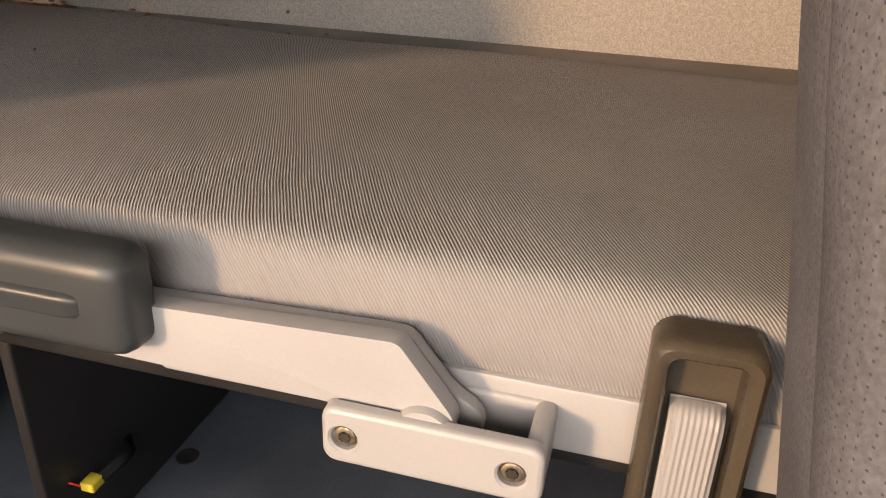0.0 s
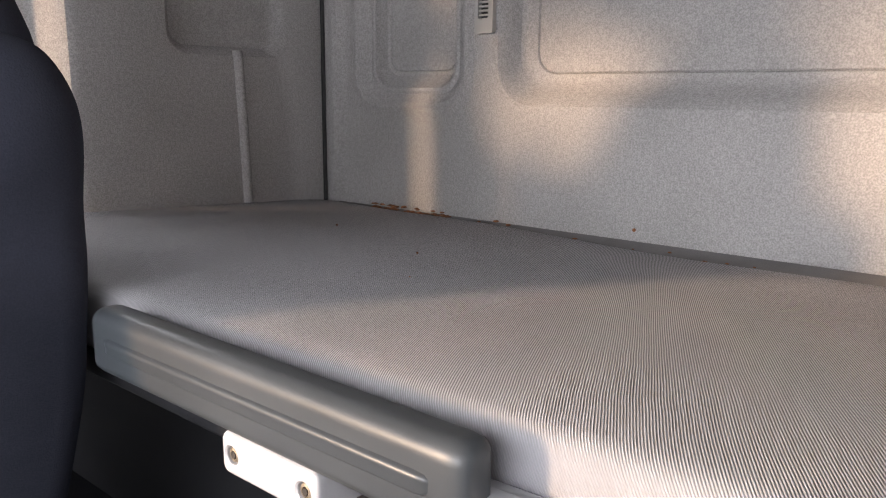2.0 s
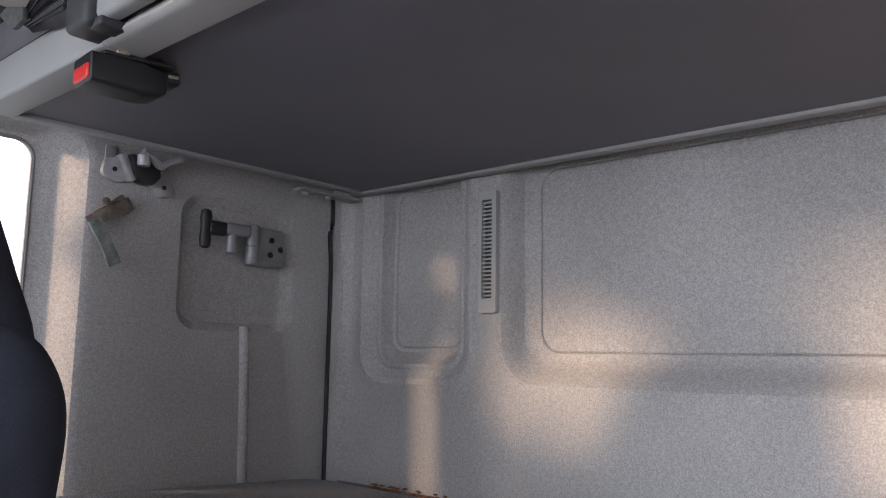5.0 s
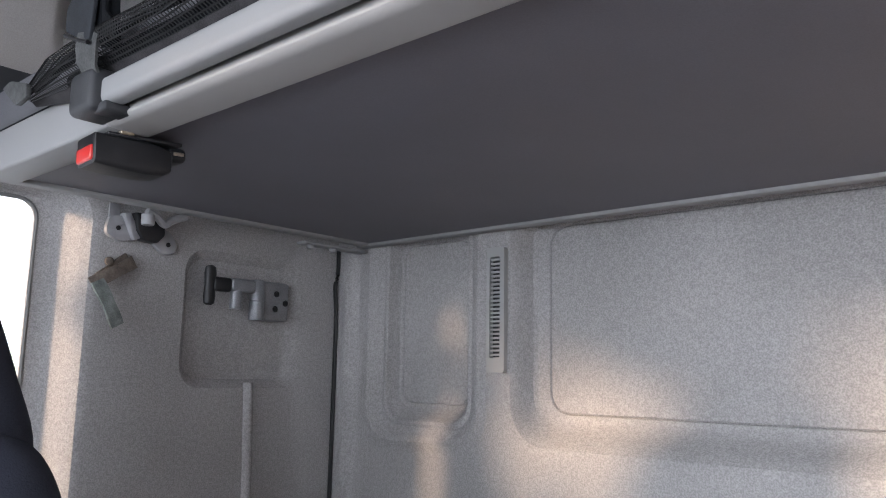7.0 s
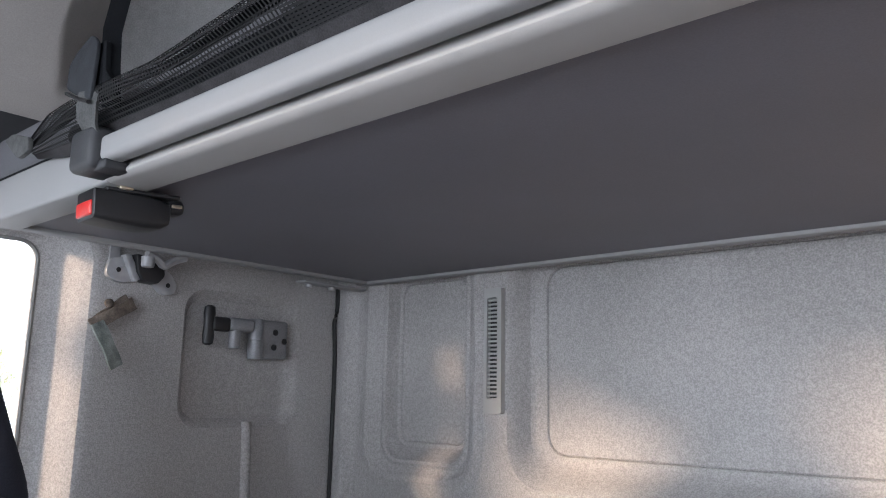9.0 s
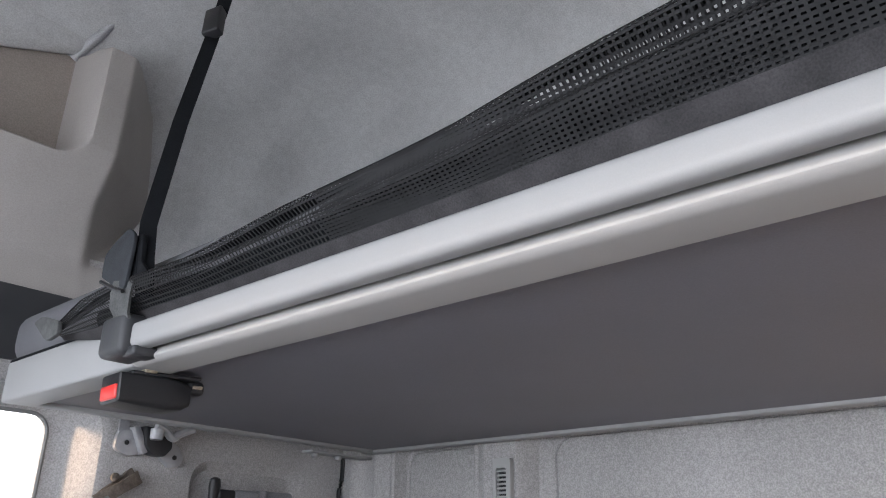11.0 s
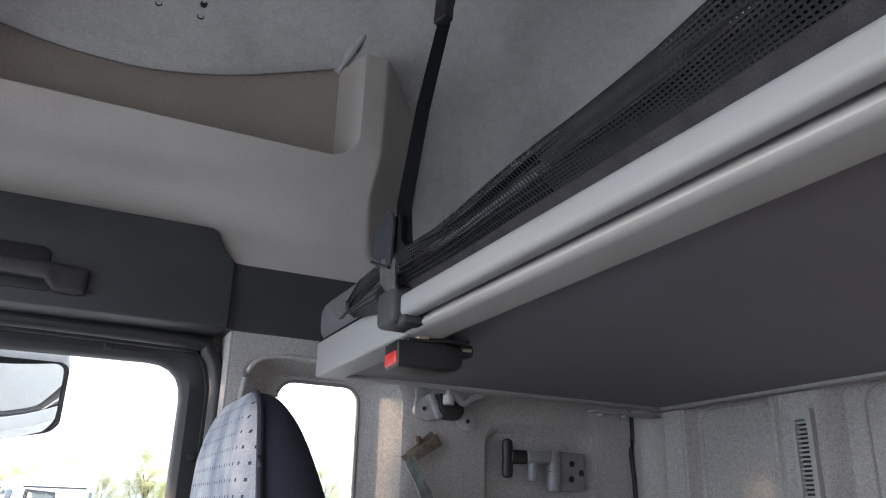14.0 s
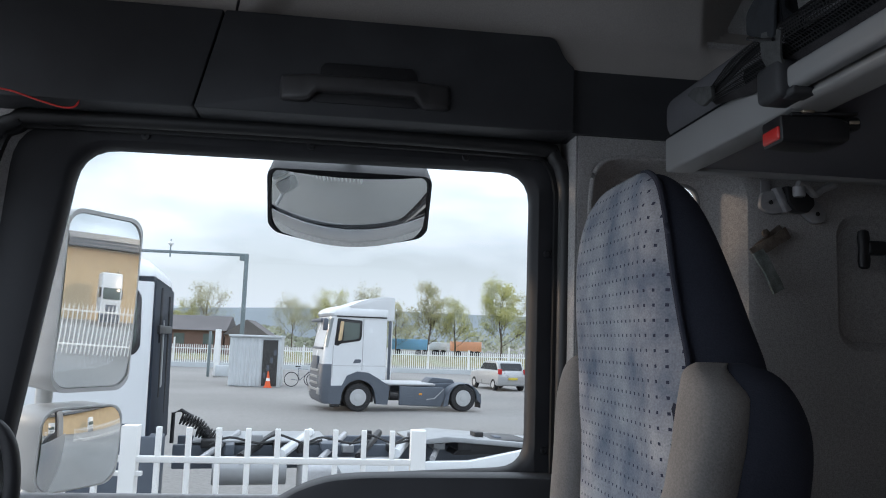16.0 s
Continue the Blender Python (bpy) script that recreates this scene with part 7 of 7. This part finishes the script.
# distant woods and hills
rw = random.Random(9)
verts, faces = [], []
for k in range(13000):
    x = rw.uniform(-150, 170)
    hgt = 5.0 + 2.0 * math.sin(x * 0.09) + 1.6 * math.sin(x * 0.31 + 1)
    c = Vector((x, rw.uniform(165, 185), GROUND + hgt * rw.random() ** 0.8))
    s = rw.uniform(0.22, 0.5)
    a = Vector((rw.uniform(-1, 1), rw.uniform(-0.3, 0.3), rw.uniform(-1, 1))).normalized() * s
    b = a.orthogonal().normalized() * s * 0.8
    i = len(verts)
    verts += [c - a, c + b, c + a, c - b]
    faces.append((i, i + 1, i + 2, i + 3))
me = bpy.data.meshes.new("far_wood")
me.from_pydata([tuple(v) for v in verts], [], faces)
# distance haze is put into the colour of the woods
M["wood_far"] = material("haze_tinted_wood", (0.26, 0.28, 0.20), 1.0, var=0.2, scale=0.05, second=(0.40, 0.40, 0.28))
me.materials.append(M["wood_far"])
tagged(new("far_wood", me), "line of distant bare and budding woods with haze in their colour", "wood", kind="stuff")
# hills painted pale blue-grey in place of haze in the air
M["hill"] = material("haze_tinted_hill", (0.42, 0.47, 0.51), 1.0, var=0.08, scale=0.01)
bm = bmesh.new()
loft(bm, [[(x, 900, GROUND), (x, 900, 33 + 4 * math.sin(x * 0.004) + 2 * math.sin(x * 0.013 + 2)), (x, 960, 33), (x, 1300, GROUND)] for x in range(-900, 901, 30)])
tagged(part("backdrop_hills", bm, "hill", None), "low hills on the horizon, tinted blue-grey for haze", "hill", kind="structure")

# warehouse behind the truck, seen only in the mirrors
wh = thing("warehouse", (30, 12, GROUND), "beige warehouse with dark eaves behind the truck", "building")
part("wall", bm_box((38, -12, GROUND), (39, 70, 7.1)), "beige", wh, smooth=False)
part("eaves", bm_box((36.9, -12.5, 7.1), (39, 70, 7.9)), "truck_dark", wh, smooth=False)
part("roof_edge", bm_box((36.8, -12.5, 7.9), (39, 70, 8.5)), "sheet_light", wh, "pale metal roof edge", smooth=False)
for z in (7.25, 7.6):
    part("gutter", bm_box((36.82, -12.5, z), (36.9, 70, z + 0.06)), "sheet_light", wh, smooth=False)
rf = thing("rear_fence", (20, 8, GROUND), "white bar fence across the yard behind the truck", "fence")
for z in (0.1, 1.5):
    part("rail", bm_box((13.955, 0.6, z - 0.03), (13.995, 20, z + 0.03)), "fence_white", rf, smooth=False)
for k in range(80):
    part("bar", bm_box((14, 0.6 + 0.24 * k, GROUND), (14.04, 0.65 + 0.24 * k, 1.75)), "fence_white", rf, smooth=False)
rt = thing("rear_truck", (34, 9, GROUND), "white truck parked before the warehouse", "truck")
part("cab", bm_box((31, 7.3, 0.7), (33.5, 9.8, 4.3), 0.15), "truck_white", rt)
part("windscreen", bm_box((30.96, 7.5, 2.0), (31.0, 9.6, 3.0), 0.01), "truck_glass", rt)
part("bumper", bm_box((30.9, 7.3, GROUND + 0.3), (31.3, 9.8, 0.85), 0.05), "truck_dark", rt)
part("side_window", bm_box((31.3, 7.26, 2.1), (32.4, 7.30, 3.0), 0.01), "truck_glass", rt)
part("grille", bm_box((30.94, 7.9, 0.95), (31.0, 9.2, 1.55), 0.02), "truck_dark", rt)
for y in (7.15, 9.75):
    part("door_mirror", bm_box((31.1, y, 2.1), (31.3, y + 0.2, 2.9), 0.04), "black", rt)
for y in (7.9, 9.2):
    part("roof_horn", bm_tube([(31.2, y, 4.3), (31.2, y, 4.55)], 0.05, 6), "black", rt)
